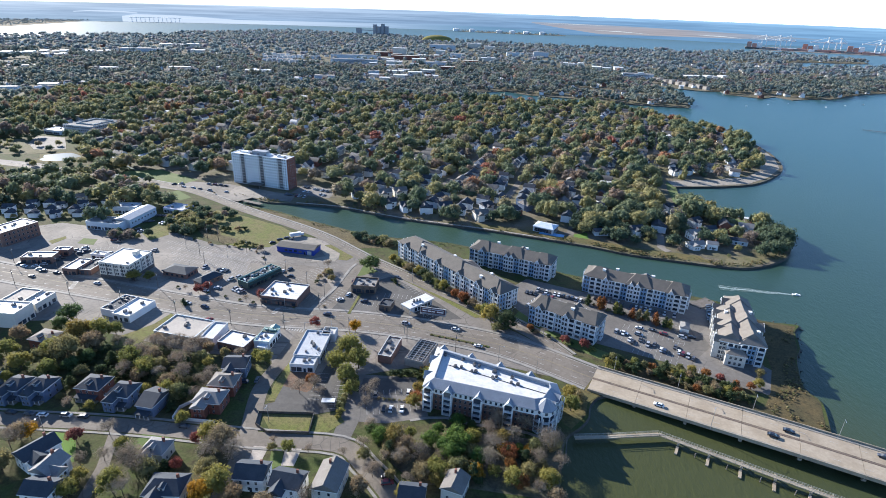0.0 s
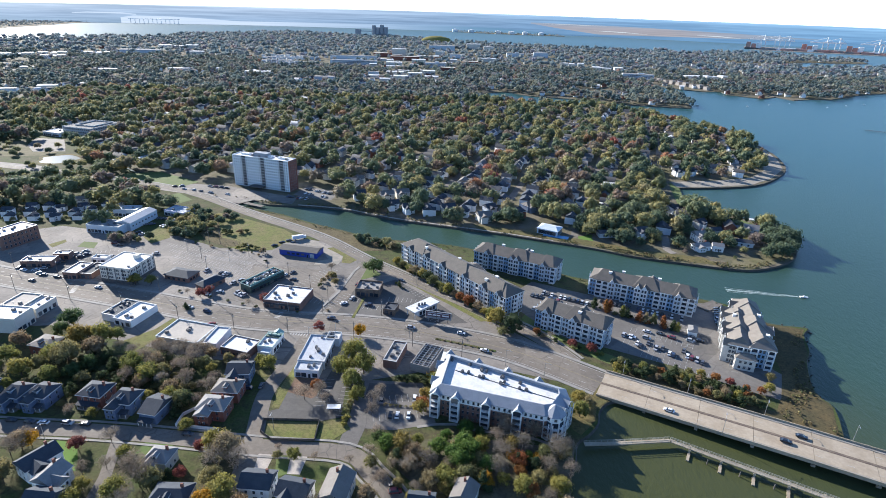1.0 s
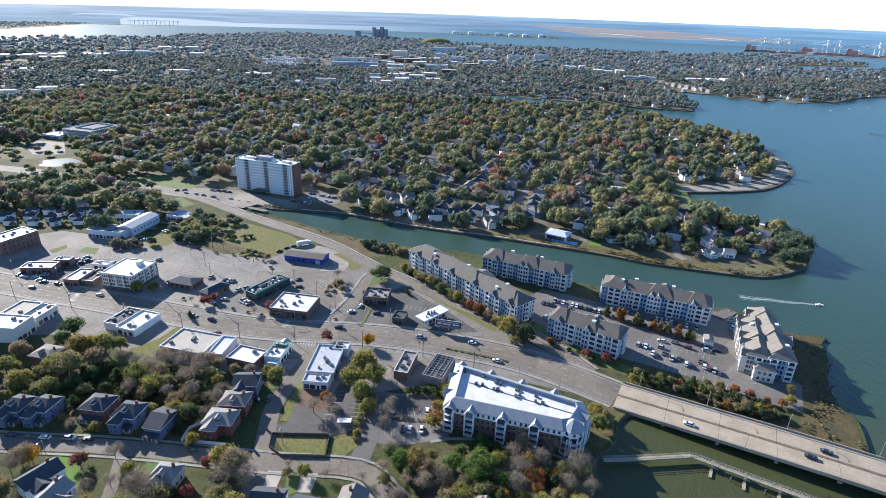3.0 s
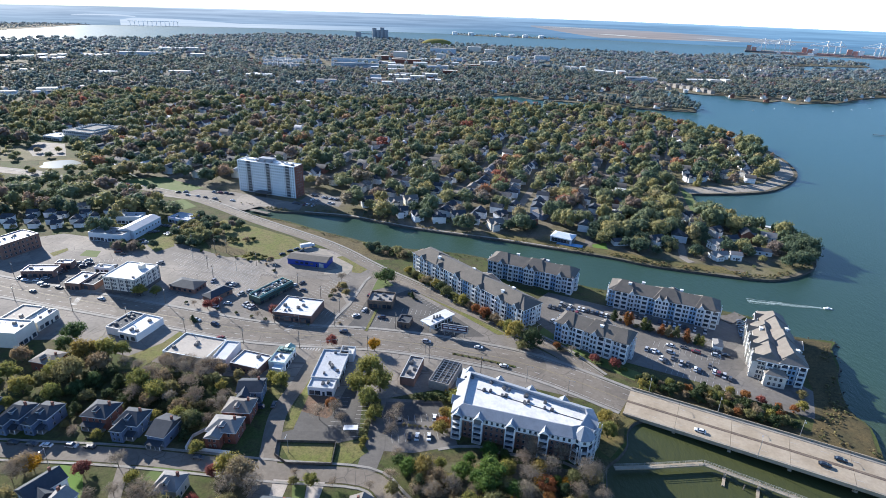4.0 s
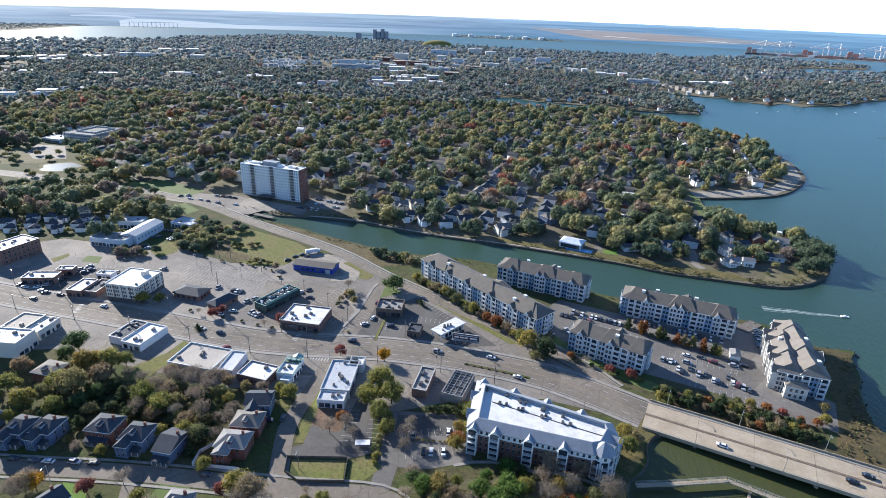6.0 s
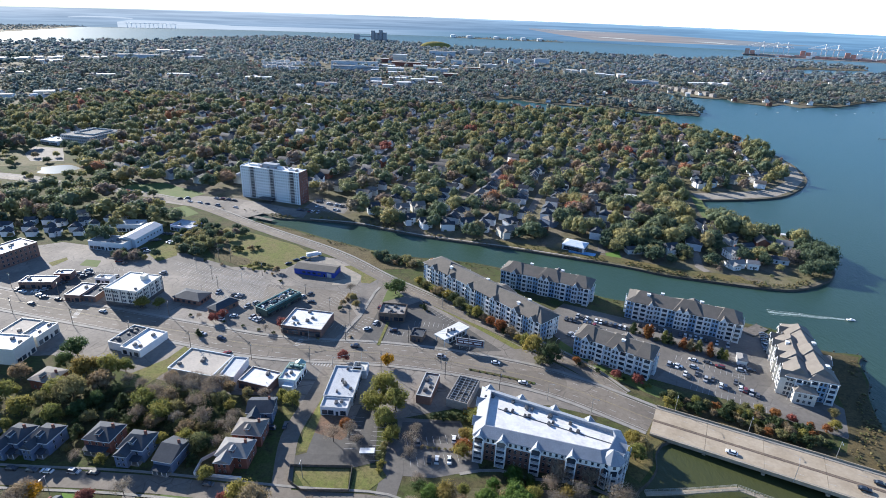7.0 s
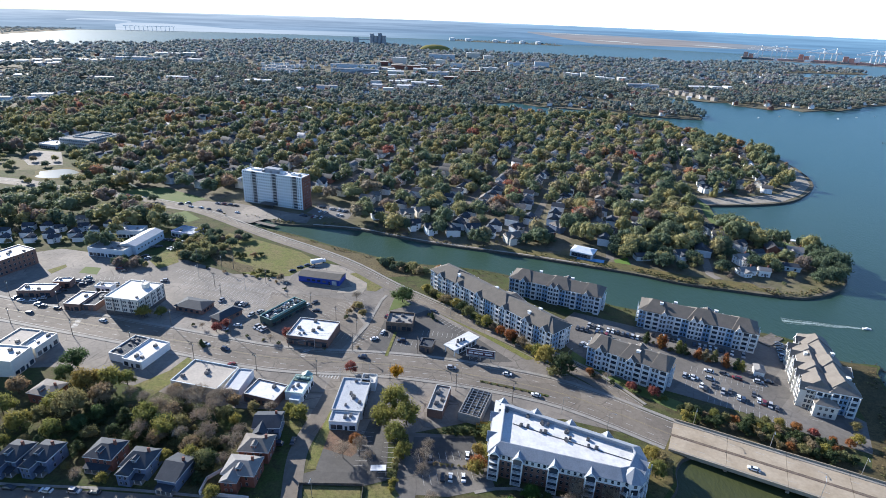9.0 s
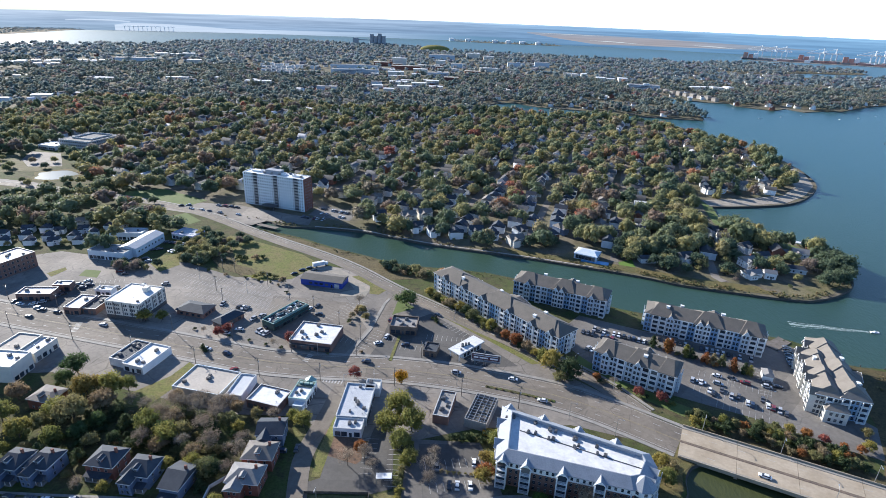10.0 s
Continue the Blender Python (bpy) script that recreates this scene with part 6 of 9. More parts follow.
def tree(x, y, h, kind="mixed", w=None, shape=None):
    mat, label = KINDS[kind]
    w = w or h * tr.uniform(0.8, 1.05)
    i = tr.randrange(1000)
    if y > 366:
        FAR_TREES.append((x, y, h, w, kind))
        return None
    shape = shape or ("bare" if kind == "bare" else "cone" if kind == "pine" and tr.random() < 0.5 else "round")
    ob = thing("tree", pose(x, y, 0, 0, 0, tr.uniform(0, 360)), label, "tree", "trees")
    part("trunk", (BARE if shape == "bare" else TRUNKS)[i % 3], ob, Matrix.Diagonal((w, w, h, 1)))
    pool = {"round": 6, "cone": 2, "bare": 2}[shape]
    part("crown", tree_mesh(shape, i % pool, mat), ob, pose(0, 0, -0.25 * h if shape == "round" else 0) @ Matrix.Diagonal((w * 1.12, w * 1.12, h * (1.24 if shape == "round" else 1.08), 1)))
    return ob


def bush(x, y, s, kind="mixed"):
    mat, _ = KINDS[kind]
    if y < 440 and (not inside(x, y, NEAR_LAND) or min(to_line(x, y, NEAR_BANK), to_line(x, y, SOUTH_BANK)) < 2.6):
        return None
    ob = thing("bush", pose(x, y, 0, 0, 0, tr.uniform(0, 360)), {"orange": "round orange-red autumn shrub", "pine": "small dark evergreen shrub"}.get(kind, "rounded olive green shrub"), "shrub", "shrubs")
    part("foliage", tree_mesh("bush", tr.randrange(2), mat), ob, pose(0, 0, -0.36 * s) @ Matrix.Diagonal((s * 1.2, s * 1.2, s * 1.25, 1)))
    return ob


def scatter(poly, gap, tries=4000, cap=999):
    """Uneven places inside an outline, at least about gap apart."""
    xs, ys = [p[0] for p in poly], [p[1] for p in poly]
    got = []
    for _ in range(tries):
        x, y = tr.uniform(min(xs), max(xs)), tr.uniform(min(ys), max(ys))
        if inside(x, y, poly) and all((x - a) ** 2 + (y - b) ** 2 > (gap * g) ** 2 for a, b, g in got):
            got.append((x, y, tr.uniform(0.75, 1.2)))
            if len(got) >= cap:
                break
    return [(x, y) for x, y, _ in got]


def pick(weights):
    return tr.choices(list(weights), list(weights.values()))[0]


for x, y, h, k in ((-199, 217.5, 10.5, "olive"), (-184, 214.6, 9.5, "olive"), (-183, 228, 15, "mixed"), (-187, 244, 13.5, "ochre"), (-177.5, 247, 13, "olive"), (-202.5, 262, 12, "tipoak"), (-202, 252, 10, "tipoak"), (-148, 229.5, 9, "bare"),
                   (-139, 217, 11, "olive"), (-150, 224, 12, "olive"), (-133, 234, 9, "bare"), (-124, 231, 9, "bare"), (-145, 238, 9, "bare"), (-126, 223, 10, "bare"), (-167, 232, 7, "pine"), (-160, 226, 6.5, "pine"), (-172, 226, 8, "tipoak"),
                   (-165, 240, 7, "bare"), (-176, 219, 8, "tipoak"), (-160, 216, 6, "pine"), (-191, 230, 12, "olive"), (-125, 209, 8, "mixed"), (-115, 201, 8, "tipoak"), (-184, 207, 7, "pine"), (-131, 214, 8, "bare"), (-212, 226, 11, "olive"),
                   (-216, 241, 10, "mixed"), (-141, 228, 9, "mixed"), (-156, 236, 8, "bare"), (-194, 223, 9, "mixed"), (-176, 237, 11, "mixed"), (-222, 216, 10, "mixed"), (-172, 250, 9, "olive"), (-150, 214, 6, "pine"), (-168, 214, 7, "mixed"), (-226, 232, 10, "tipoak")):
    tree(x, y, h, k)
for x, y in scatter([(-182, 212), (-186, 232), (-166, 238), (-140, 226), (-112, 222), (-112, 206), (-150, 207), (-176, 207)], 3.6, cap=70):
    bush(x, y, tr.uniform(2.4, 4.6), pick({"pine": 5, "mixed": 3, "tipoak": 2}))
for x, y in scatter([(-26, 182), (-6, 182), (38, 178), (51, 182), (50, 172), (45, 150), (16, 160), (-6, 160), (-20, 172)], 6.2):
    tree(x, y, tr.uniform(5, 9.5), pick({"mixed": 6, "olive": 5, "bare": 2.5, "green": 1, "pine": 2}))
for x, y, h, k in ((-46, 238, 15, "olive"), (-40, 229, 13, "olive"), (-44, 218, 11, "olive"), (-40, 210, 8, "olive"), (-50, 228, 12, "olive"), (-46.9, 262, 8.5, "yellow"), (-70, 266, 7, "red"), (-109, 296, 7, "red"), (-117, 291, 5, "bare"), (-145, 304, 6, "red"),
                   (-149, 299, 6.5, "red"), (-151, 284, 4.5, "pine"), (-195, 312, 8.5, "olive"), (-186, 314, 7, "olive"), (28, 278, 13, "olive"), (36, 272, 12, "pine"),
                   (31, 268, 7, "mixed"), (-31, 322, 4, "pine"), (-75, 330, 6, "mixed"), (-78, 340, 7, "bare"), (-72, 322, 5, "mixed"), (-158, 302, 4, "bare"), (-122, 240, 8, "bare"),
                   (-136, 240, 8.5, "bare"), (-92, 234, 6, "olive"), (-86.5, 229.5, 9.5, "olive"), (-5, 210, 7, "olive"), (-4, 222, 8, "olive"), (-10, 204, 7, "orange"),  (12, 222, 4, "yellow"), (26, 216, 4, "orange"), (-58, 212, 7, "bare"), (-64, 208, 8, "bare"), (-54, 206, 6, "bare"), (-30, 214, 6, "bare"),
                   (-28, 186, 6, "bare"), (-60, 216, 6, "orange"), (22, 184, 8, "bare"), (32, 181, 8, "bare"), (50, 180, 8, "bare"), (-183, 420, 9, "pine"), (-202, 420, 8, "olive"),
                   (-199, 398, 9, "mixed"), (-192, 406, 9, "mixed"), (-176, 432, 8, "pine"), (-132, 366, 5, "mixed"),
                   (-214, 408, 7, "olive"), (-222, 384, 8, "pine"), (-234, 378, 8, "bare"), (-28, 388, 6, "orange"),
                   (-160, 192, 6, "bare"), (-108, 186, 6, "olive"), (-110, 202, 6, "bare"), (-112, 212, 6, "bare"), (-168, 176, 7, "bare")):
    tree(x, y, h, k)
for x, y, h, k in ((-85.3, 172, 10, "mixed"), (-90.9, 174.8, 9, "olive"), (-79.3, 166, 8, "bare"), (-79.6, 151.2, 9, "olive"), (-111, 157, 8, "bare"), (-116.2, 160.2, 9, "bare"), (-107.5, 156, 8, "mixed"),
                   (-125, 169.9, 5, "olive"), (-135.5, 160, 5, "bare"), (-131.4, 153, 5, "olive"), (-117.7, 149.4, 8, "olive"), (-131.5, 146, 7, "olive"), (-167.8, 167.7, 8, "bare"), (-163, 156.6, 8, "mixed"),
                   (-164.3, 174, 6, "yellow"), (-167.6, 172.9, 7, "mixed"), (-122.6, 203.5, 7, "olive"), (-116, 200, 8, "mixed"), (-96.9, 174.5, 5, "red"), (-98.7, 160, 5, "red"), (-145.1, 172.9, 5.5, "red"),
                   (-133.6, 176.6, 6, "bare"), (-102.6, 159.3, 4.5, "pine"), (-86, 158, 7, "mixed"), (-168, 148, 7, "olive"), (-66.2, 175.5, 3.5, "bare"), (-88, 166, 8, "bare"), (-72, 146, 7, "mixed"),
                   (-128, 163, 5, "bare"), (-176, 164, 8, "mixed"), (-185, 172, 7, "olive"), (-192, 166, 8, "bare"), (-200, 172, 7, "mixed"), (-182, 156, 8, "pine"), (-84, 146, 8, "yellow"),
                   (-112, 147, 7, "bare"), (-60, 143, 7, "mixed"), (-46, 146, 7, "bare"), (-28, 152, 7, "mixed"), (-24, 160, 6, "bare")):
    tree(x, y, h * 1.25, k)
for x, y in scatter([(86, 246), (112, 238), (142, 223), (148, 212), (128, 218), (96, 235), (84, 240)], 3.1, cap=125):
    if tr.random() < 0.3:
        tree(x, y, tr.uniform(3.5, 6.5), pick({"mixed": 4, "olive": 2, "pine": 5, "orange": 0.4}))
    else:
        bush(x, y, tr.uniform(3.4, 6.0), pick({"mixed": 4, "olive": 3, "pine": 6, "orange": 0.3}))
for i in range(30):
    u = (i + 0.5) / 30
    x, y = -36 + 66 * u - 2.6 + tr.uniform(-0.8, 0.8), 362 - 75 * u - 2.4 + tr.uniform(-0.8, 0.8)
    if i % 2 == 1:
        tree(x, y, tr.uniform(5, 8.5), pick({"mixed": 4, "olive": 2, "pine": 3, "orange": 0.6}))
    else:
        bush(x, y, tr.uniform(3.0, 5.2), pick({"mixed": 3, "olive": 1, "pine": 4}))
for x, y in scatter([(-219, 398), (-226, 430), (-222, 448), (-205, 446), (-186, 428), (-180, 395), (-195, 386)], 6.0, cap=24):
    tree(x, y, tr.uniform(5, 9.5), pick({"mixed": 5, "olive": 4, "pine": 4, "bare": 1}))
for x, y in scatter([(-252, 384), (-237, 388), (-222, 379), (-240, 374)], 4.5, cap=8):
    tree(x, y, tr.uniform(5, 8), pick({"mixed": 3, "bare": 2, "pine": 3}))
for x, y in scatter([(-72, 398), (-62, 389), (-49, 382), (-36, 384), (-42, 393), (-56, 404), (-68, 402)], 3.6, cap=34):
    if tr.random() < 0.6:
        tree(x, y, tr.uniform(5, 8.5), pick({"tipoak": 4, "pine": 2, "mixed": 3, "olive": 1}))
    else:
        bush(x, y, tr.uniform(3, 5), pick({"tipoak": 3, "pine": 2, "mixed": 3, "olive": 1}))
for x, y, h in ((-81, 318, 3.2), (-80, 325, 4.2), (-77.5, 333, 4.5), (-79, 330, 3)):
    bush(x, y, h, pick({"pine": 1, "mixed": 2}))
tree(-49.7, 341, 11.5, "tipoak", 14, "round")
for x, y, k in ((133, 233, "orange"), (139, 230, "red"), (145, 226, "orange"), (151, 224, "orange"), (156, 226, "olive"), (161, 235, "mixed"), (127, 236, "olive"), (122, 238, "mixed")):
    tree(x, y, tr.uniform(4, 6), k)
for i in range(16):
    u = (i + 0.5) / 16
    x, y = 89 + 44 * u + tr.uniform(-1, 1), 303.5 - 25 * u + tr.uniform(-1.5, 1.5)
    if i % 3 != 1:
        tree(x, y, tr.uniform(6, 8.5), pick({"olive": 2, "orange": 3, "mixed": 3, "pine": 2}), 5.0, "cone")
    else:
        bush(x, y, tr.uniform(1.8, 3.2), pick({"pine": 3, "orange": 1, "mixed": 2}))
for i in range(12):
    u = (i + 0.5) / 12
    x, y = 47 + 36 * u + tr.uniform(-1.5, 1.5), 273 - 22 * u + tr.uniform(-2, 1)
    if i % 3 == 0:
        tree(x, y, tr.uniform(4, 6), pick({"orange": 2, "red": 1, "olive": 2, "bare": 2}))
    else:
        bush(x, y, tr.uniform(1.6, 3.2), pick({"pine": 3, "mixed": 2, "olive": 2}))
for x, y, h, k in ((59.8, 203, 9, "olive"), (64, 208, 8, "mixed"), (61.5, 212, 8, "olive"), (46, 177, 9, "bare"), (26.3, 190, 7, "bare"), (38, 190.5, 7, "bare"), (0.4, 185.5, 5.5, "green"), (8.5, 187, 6, "green"), (14.7, 187, 4, "green"),
                   (27, 175.6, 6, "yellow"), (29, 167, 6, "orange"), (5.8, 171, 10, "green"), (16, 169, 8, "green"), (-6.7, 170, 9, "bare"), (-13, 173.6, 9, "mixed"), (36.7, 175, 5, "yellow"), (40, 169, 8, "bare"), (20.7, 168, 8, "bare"),
                   (-19, 171, 7, "mixed"), (-13.6, 166.7, 9, "bare"), (-31.5, 206, 8, "bare"), (-32, 199, 7, "bare"), (-11, 202.5, 7, "olive"), (-9.6, 212, 6, "ochre"), (26.2, 190.2, 10, "bare"), (37.8, 187.2, 9.5, "bare"), (46, 179.5, 10, "bare"),
                   (-29.7, 174, 7, "bare"), (-22.6, 160.5, 7, "bare"), (29, 172, 8, "orange"), (32.3, 157.4, 7, "orange"), (27, 180, 8.5, "ochre"), (8.8, 190, 7, "green"), (8.7, 176, 12, "green"), (14.5, 189, 5, "tipoak"), (-17.4, 178, 11, "ochre"),
                   (-27.4, 183, 6, "tipoak"), (15.4, 161.4, 7.5, "yellow"), (0.3, 157.4, 7, "ochre")):
    tree(x, y, h, k)
for i in range(7):
    bush(-27 + 2.3 * i, 206 - 0.2 * i, tr.uniform(1.3, 2.0), "mixed")
for x, y, h in ((-43.6, 203, 3.5), (-42.5, 206, 3), (-42, 209, 4), (-43.2, 199.5, 3.2), (-42.8, 195, 3.6), (-43.4, 192, 2.4)):
    bush(x, y, h, pick({"olive": 2, "mixed": 2}))
for x, y, h in ((-133, 241, 8), (-126, 238, 9), (-117, 237, 8), (-108, 234, 6), (-100, 233, 7), (-146, 243, 8), (-141, 236, 9)):
    tree(x, y, h, pick({"bare": 3, "mixed": 2}))
for x, y, h, k in ((-112, 289, 2.2, "pine"), (-121, 292, 1.8, "mixed"), (-131, 295, 2.0, "pine"), (-143, 299, 1.8, "pine"), (-87, 285, 1.6, "mixed"), (-164, 305, 2.0, "pine"), (-126, 352, 2.4, "pine"), (-134, 362, 2.2, "mixed"),
                   (-148, 368, 2.6, "mixed"), (-158, 371, 2.2, "pine"), (-172, 374, 2.6, "mixed"), (-186, 380, 2.4, "pine"), (-33, 325, 2.4, "pine"), (-28, 319, 1.6, "mixed"), (-70, 288, 1.8, "mixed"), (-140, 366, 1.8, "pine")):
    bush(x, y, h, k)
for i in range(10):
    bush(-23 + 2.2 * i, 224 + 0.4 * i * (i % 2), tr.uniform(3, 4.5), "pine")

for x, y in scatter([(-150, 213), (-152, 234), (-112, 229), (-106, 209)], 6.8, cap=22):
    if all((x - a) ** 2 + (y - b) ** 2 > 60 for a, b in ((-97.4, 222), (-98, 208.5))):
        tree(x, y, tr.uniform(5.5, 9.5), pick({"mixed": 4, "tipoak": 2, "pine": 2, "bare": 2, "olive": 2}))
for x, y in scatter([(-206, 212), (-112, 204), (-112, 190), (-170, 192), (-206, 194)], 6.5, cap=22):
    if all((x - a) ** 2 + (y - b) ** 2 > 55 for a, b in ((-154, 202), (-139, 198), (-124, 195), (-187, 200), (-176, 200), (-205, 203))):
        tree(x, y, tr.uniform(4, 8), pick({"mixed": 4, "pine": 2, "bare": 2, "olive": 2}))
for x, y in scatter([(-72, 172), (-30, 170), (-12, 150), (-4, 160), (-26, 172)], 7.5, cap=10):
    tree(x, y, tr.uniform(4, 7), pick({"mixed": 4, "bare": 3, "olive": 2}))

for x, y, h in ((240, 391, 9), (246, 393, 12), (254, 394, 13), (264, 402, 13), (272, 416, 15), (270, 428, 15), (272, 442, 14), (252, 410, 13), (262, 414, 15), (258, 424, 13), (264, 436, 14), (274, 432, 13)):
    tree(x, y, h * 1.18, "tipoak", h * 1.0, "round")
for x, y, h, k in ((137.5, 409, 14, "pine"), (160, 439, 12, "mixed"), (175, 446, 13, "pine"), (205, 470, 12, "olive"), (234, 465, 13, "olive"), (231, 453, 9, "mixed"), (217.6, 413, 8, "olive"), (186.8, 424, 7, "olive"),
                   (160.5, 411, 5, "olive"), (161, 460, 12, "mixed"), (155, 494, 13, "pine"), (217, 472, 9, "mixed"), (131, 416, 12, "pine"), (143, 415, 11, "pine"), (183, 452, 12, "pine"), (248, 446, 7, "olive")):
    tree(x, y, h, k, h, "round")
for x, y, h in ((40, 446, 12), (48, 452, 13), (54, 446, 11), (112, 424, 12), (118, 430, 13), (140, 420, 11), (146, 428, 12), (164, 416, 10), (178, 404, 9), (-70, 476, 12), (-78, 484, 13), (-64, 470, 10)):
    tree(x, y, h, pick({"pine": 2, "mixed": 3, "olive": 2}), h, "round")

# ---- houses ----
HOUSE_COLOURS = {
    "white": (M_WHITE, "white-sided"), "brick": (M_BRICK, "red brick"), "navy": (M_NAVY, "dark blue-sided"), "grey": (M_SIDING, "pale grey-blue sided"), "cream": (M_CREAM, "cream-sided")}
ROOF_WORDS = {M_DARKROOF: "dark shingle", M_SHINGLE: "brown-grey shingle", M_LSHINGLE: "light grey shingle"}


def house(x, y, L, W, yaw, colour, roof, h=5.8, rise=3.0, hip=0.0, porch=True, wing=False, detail=True):
    wall, word = HOUSE_COLOURS[colour]
    ob = thing("house", pose(x, y, 0, 0, 0, yaw), f"{word} two-storey house with a {ROOF_WORDS[roof]} roof", "house", "houses")
    if hip:
        part("wall", bm_box(L, W, h), ob, mats=wall)
    else:
        part("wall", gable_wall(L, W, h, rise * 0.9), ob, mats=wall)
    part("roof", hip_roof(L, W, h, rise, 0.45, hip, 0.3), ob, mats=[roof, M_WHITE])
    if detail:
        bm = bmesh.new()
        box(bm, 0, 0, 0, 0.9, 0.7, rise + 2.2)
        part("chimney", bm, ob, pose(L * 0.3, W * 0.12, h + rise * 0.5), mats=M_BRICK)
    if detail and hip:
        for k in (0,):
            dormer = part("dormer", gable_wall(2.2, 1.8, 1.3, 0.8), ob, pose(k * L * 0.18, -W * 0.27, h + rise * 0.3, 0, 0, 90), mats=wall)
            part("dormer_roof", hip_roof(2.3, 1.8, 1.3, 0.95, 0.2), dormer, mats=[roof, M_WHITE])
            part("window", window_mesh(0.9, 0.95), dormer, pose(-1.16, 0, 0.7, 0, 0, -90))
    zs = (1.6, 4.3) if h > 5 else (1.6,)
    for z in zs:
        if detail:
            glaze(ob, 0.95, 1.4, face_row(L, W, "s", 3, z) + face_row(L, W, "e", 2, z) + face_row(L, W, "w", 2, z) + face_row(L, W, "n", 2, z))
        else:
            glaze(ob, 1.3, 1.5, face_row(L, W, "s", 2, z))
    if porch:
        bm = bmesh.new()
        box(bm, 0, -W / 2 - 1.2, 0.25, L * 0.85, 2.4, 0.5)
        porch_floor = part("porch_floor", bm, ob, mats=M_WALK)
        bm = bmesh.new()
        vs = box(bm, 0, 0, 0, L * 0.9, 2.9, 0.2)
        bmesh.ops.transform(bm, matrix=pose(0, -W / 2 - 1.3, 2.95, 12, 0, 0), verts=vs)
        part("porch_roof", bm, ob, mats=roof)
        for i in range(4):
            part("porch_post", bm_box(0.18, 0.18, 2.3), porch_floor, pose(-L * 0.4 + L * 0.8 * i / 3, -W / 2 - 2.25, 0.5), mats=M_WHITE)
    if wing:
        wing_wall = part("wing_wall", gable_wall(W * 0.62, L * 0.5, h * 0.92, rise * 0.7), ob, pose(-L * 0.18, -W * 0.55, 0, 0, 0, 90), mats=wall)
        part("wing_roof", hip_roof(W * 0.62, L * 0.5, h * 0.92, rise * 0.8, 0.35), wing_wall, mats=[roof, M_WHITE])
        if detail:
            glaze(ob, 0.95, 1.3, [(-L * 0.18 - 1, -W * 0.86 - 0.05, 1.6, 0), (-L * 0.18 + 1, -W * 0.86 - 0.05, 1.6, 0), (-L * 0.18 - 1, -W * 0.86 - 0.05, 4.1, 0), (-L * 0.18 + 1, -W * 0.86 - 0.05, 4.1, 0)])
    if detail:
        glaze(ob, 1.0, 2.1, [(0.6, -W / 2 - 0.05, 1.1, 0)], "door")
    return ob


for a in ((-99.7, 196.5, 12, 9.5, -4, "brick", M_LSHINGLE, 5.6, 2.6, 4.0, False, True), (-98, 208.5, 11.5, 9.5, -2, "brick", M_SHINGLE, 5.6, 2.6, 4.0, False, False),
          (-97.4, 222.0, 10.5, 10, 3.7, "navy", M_DARKROOF, 5.8, 2.8, 0, True, True), (-154.2, 202.5, 11, 10, -7, "brick", M_DARKROOF, 5.8, 2.8, 4.5, True, False),
          (-138.9, 198.5, 10, 10, -6.5, "navy", M_DARKROOF, 5.8, 3.2, 3.0, True, True), (-123.9, 195.0, 7.5, 13, -10, "navy", M_DARKROOF, 5.0, 3.0, 0, True, False),
          (-187.0, 200.0, 8.5, 10, -8, "navy", M_DARKROOF, 5.8, 3.0, 2.5, True, True), (-176.0, 200.5, 8.5, 10, -8, "navy", M_DARKROOF, 5.8, 3.0, 2.5, True, True),
          (-152.2, 162.3, 12.5, 8.7, 60, "white", M_DARKROOF, 5.8, 3.2, 0, False, True), (-142.1, 154.5, 9.5, 8.0, 78, "white", M_LSHINGLE, 5.8, 3.2, 0, False, True),
          (-138.3, 144.2, 10.3, 8, -4, "white", M_DARKROOF, 5.8, 3.0, 0, False, False), (-108.6, 166.4, 9, 8, -7, "cream", M_LSHINGLE, 5.0, 3.0, 3.0, False, True),
          (-96.0, 148.0, 13, 10, 1, "cream", M_DARKROOF, 5.0, 3.0, 3.0, False, True), (-67.6, 155.4, 11, 9, -3, "white", M_DARKROOF, 5.8, 3.2, 0, False, False),
          (-53.3, 152.0, 11, 9, -10, "white", M_DARKROOF, 5.8, 3.2, 0, False, True), (-38.6, 154.0, 13.5, 9.5, 82, "cream", M_SHINGLE, 5.8, 3.2, 0, False, False),
          (-8, 149, 9, 8, -5, "cream", M_DARKROOF, 5.0, 3.0, 0, False, False), (7.5, 154.2, 9, 8, 70, "cream", M_SHINGLE, 5.0, 2.6, 0, False, False),
          (-201.0, 239.2, 11, 10, -12, "brick", M_SHINGLE, 5.0, 1.6, 4.0, False, False), (-225, 206, 10, 9, -6, "grey", M_DARKROOF, 5.8, 3.0, 0, True, False), (-205, 203, 9, 10, -6, "navy", M_DARKROOF, 5.8, 3.0, 2, True, False)):
    house(*a)

bm = bmesh.new()
ribbon(bm, [(-12, 192.5), (-4, 194.6), (4, 195), (14.5, 191.4), (29.7, 190.2), (38.9, 187.4), (44, 184.6)], 1.5, 0.13, 0.1)
tagged(new("pavement_garden_path", mesh_of("pavement_garden_path", bm, M_WALK)), "pale concrete path below the apartments", "pavement", kind="structure")

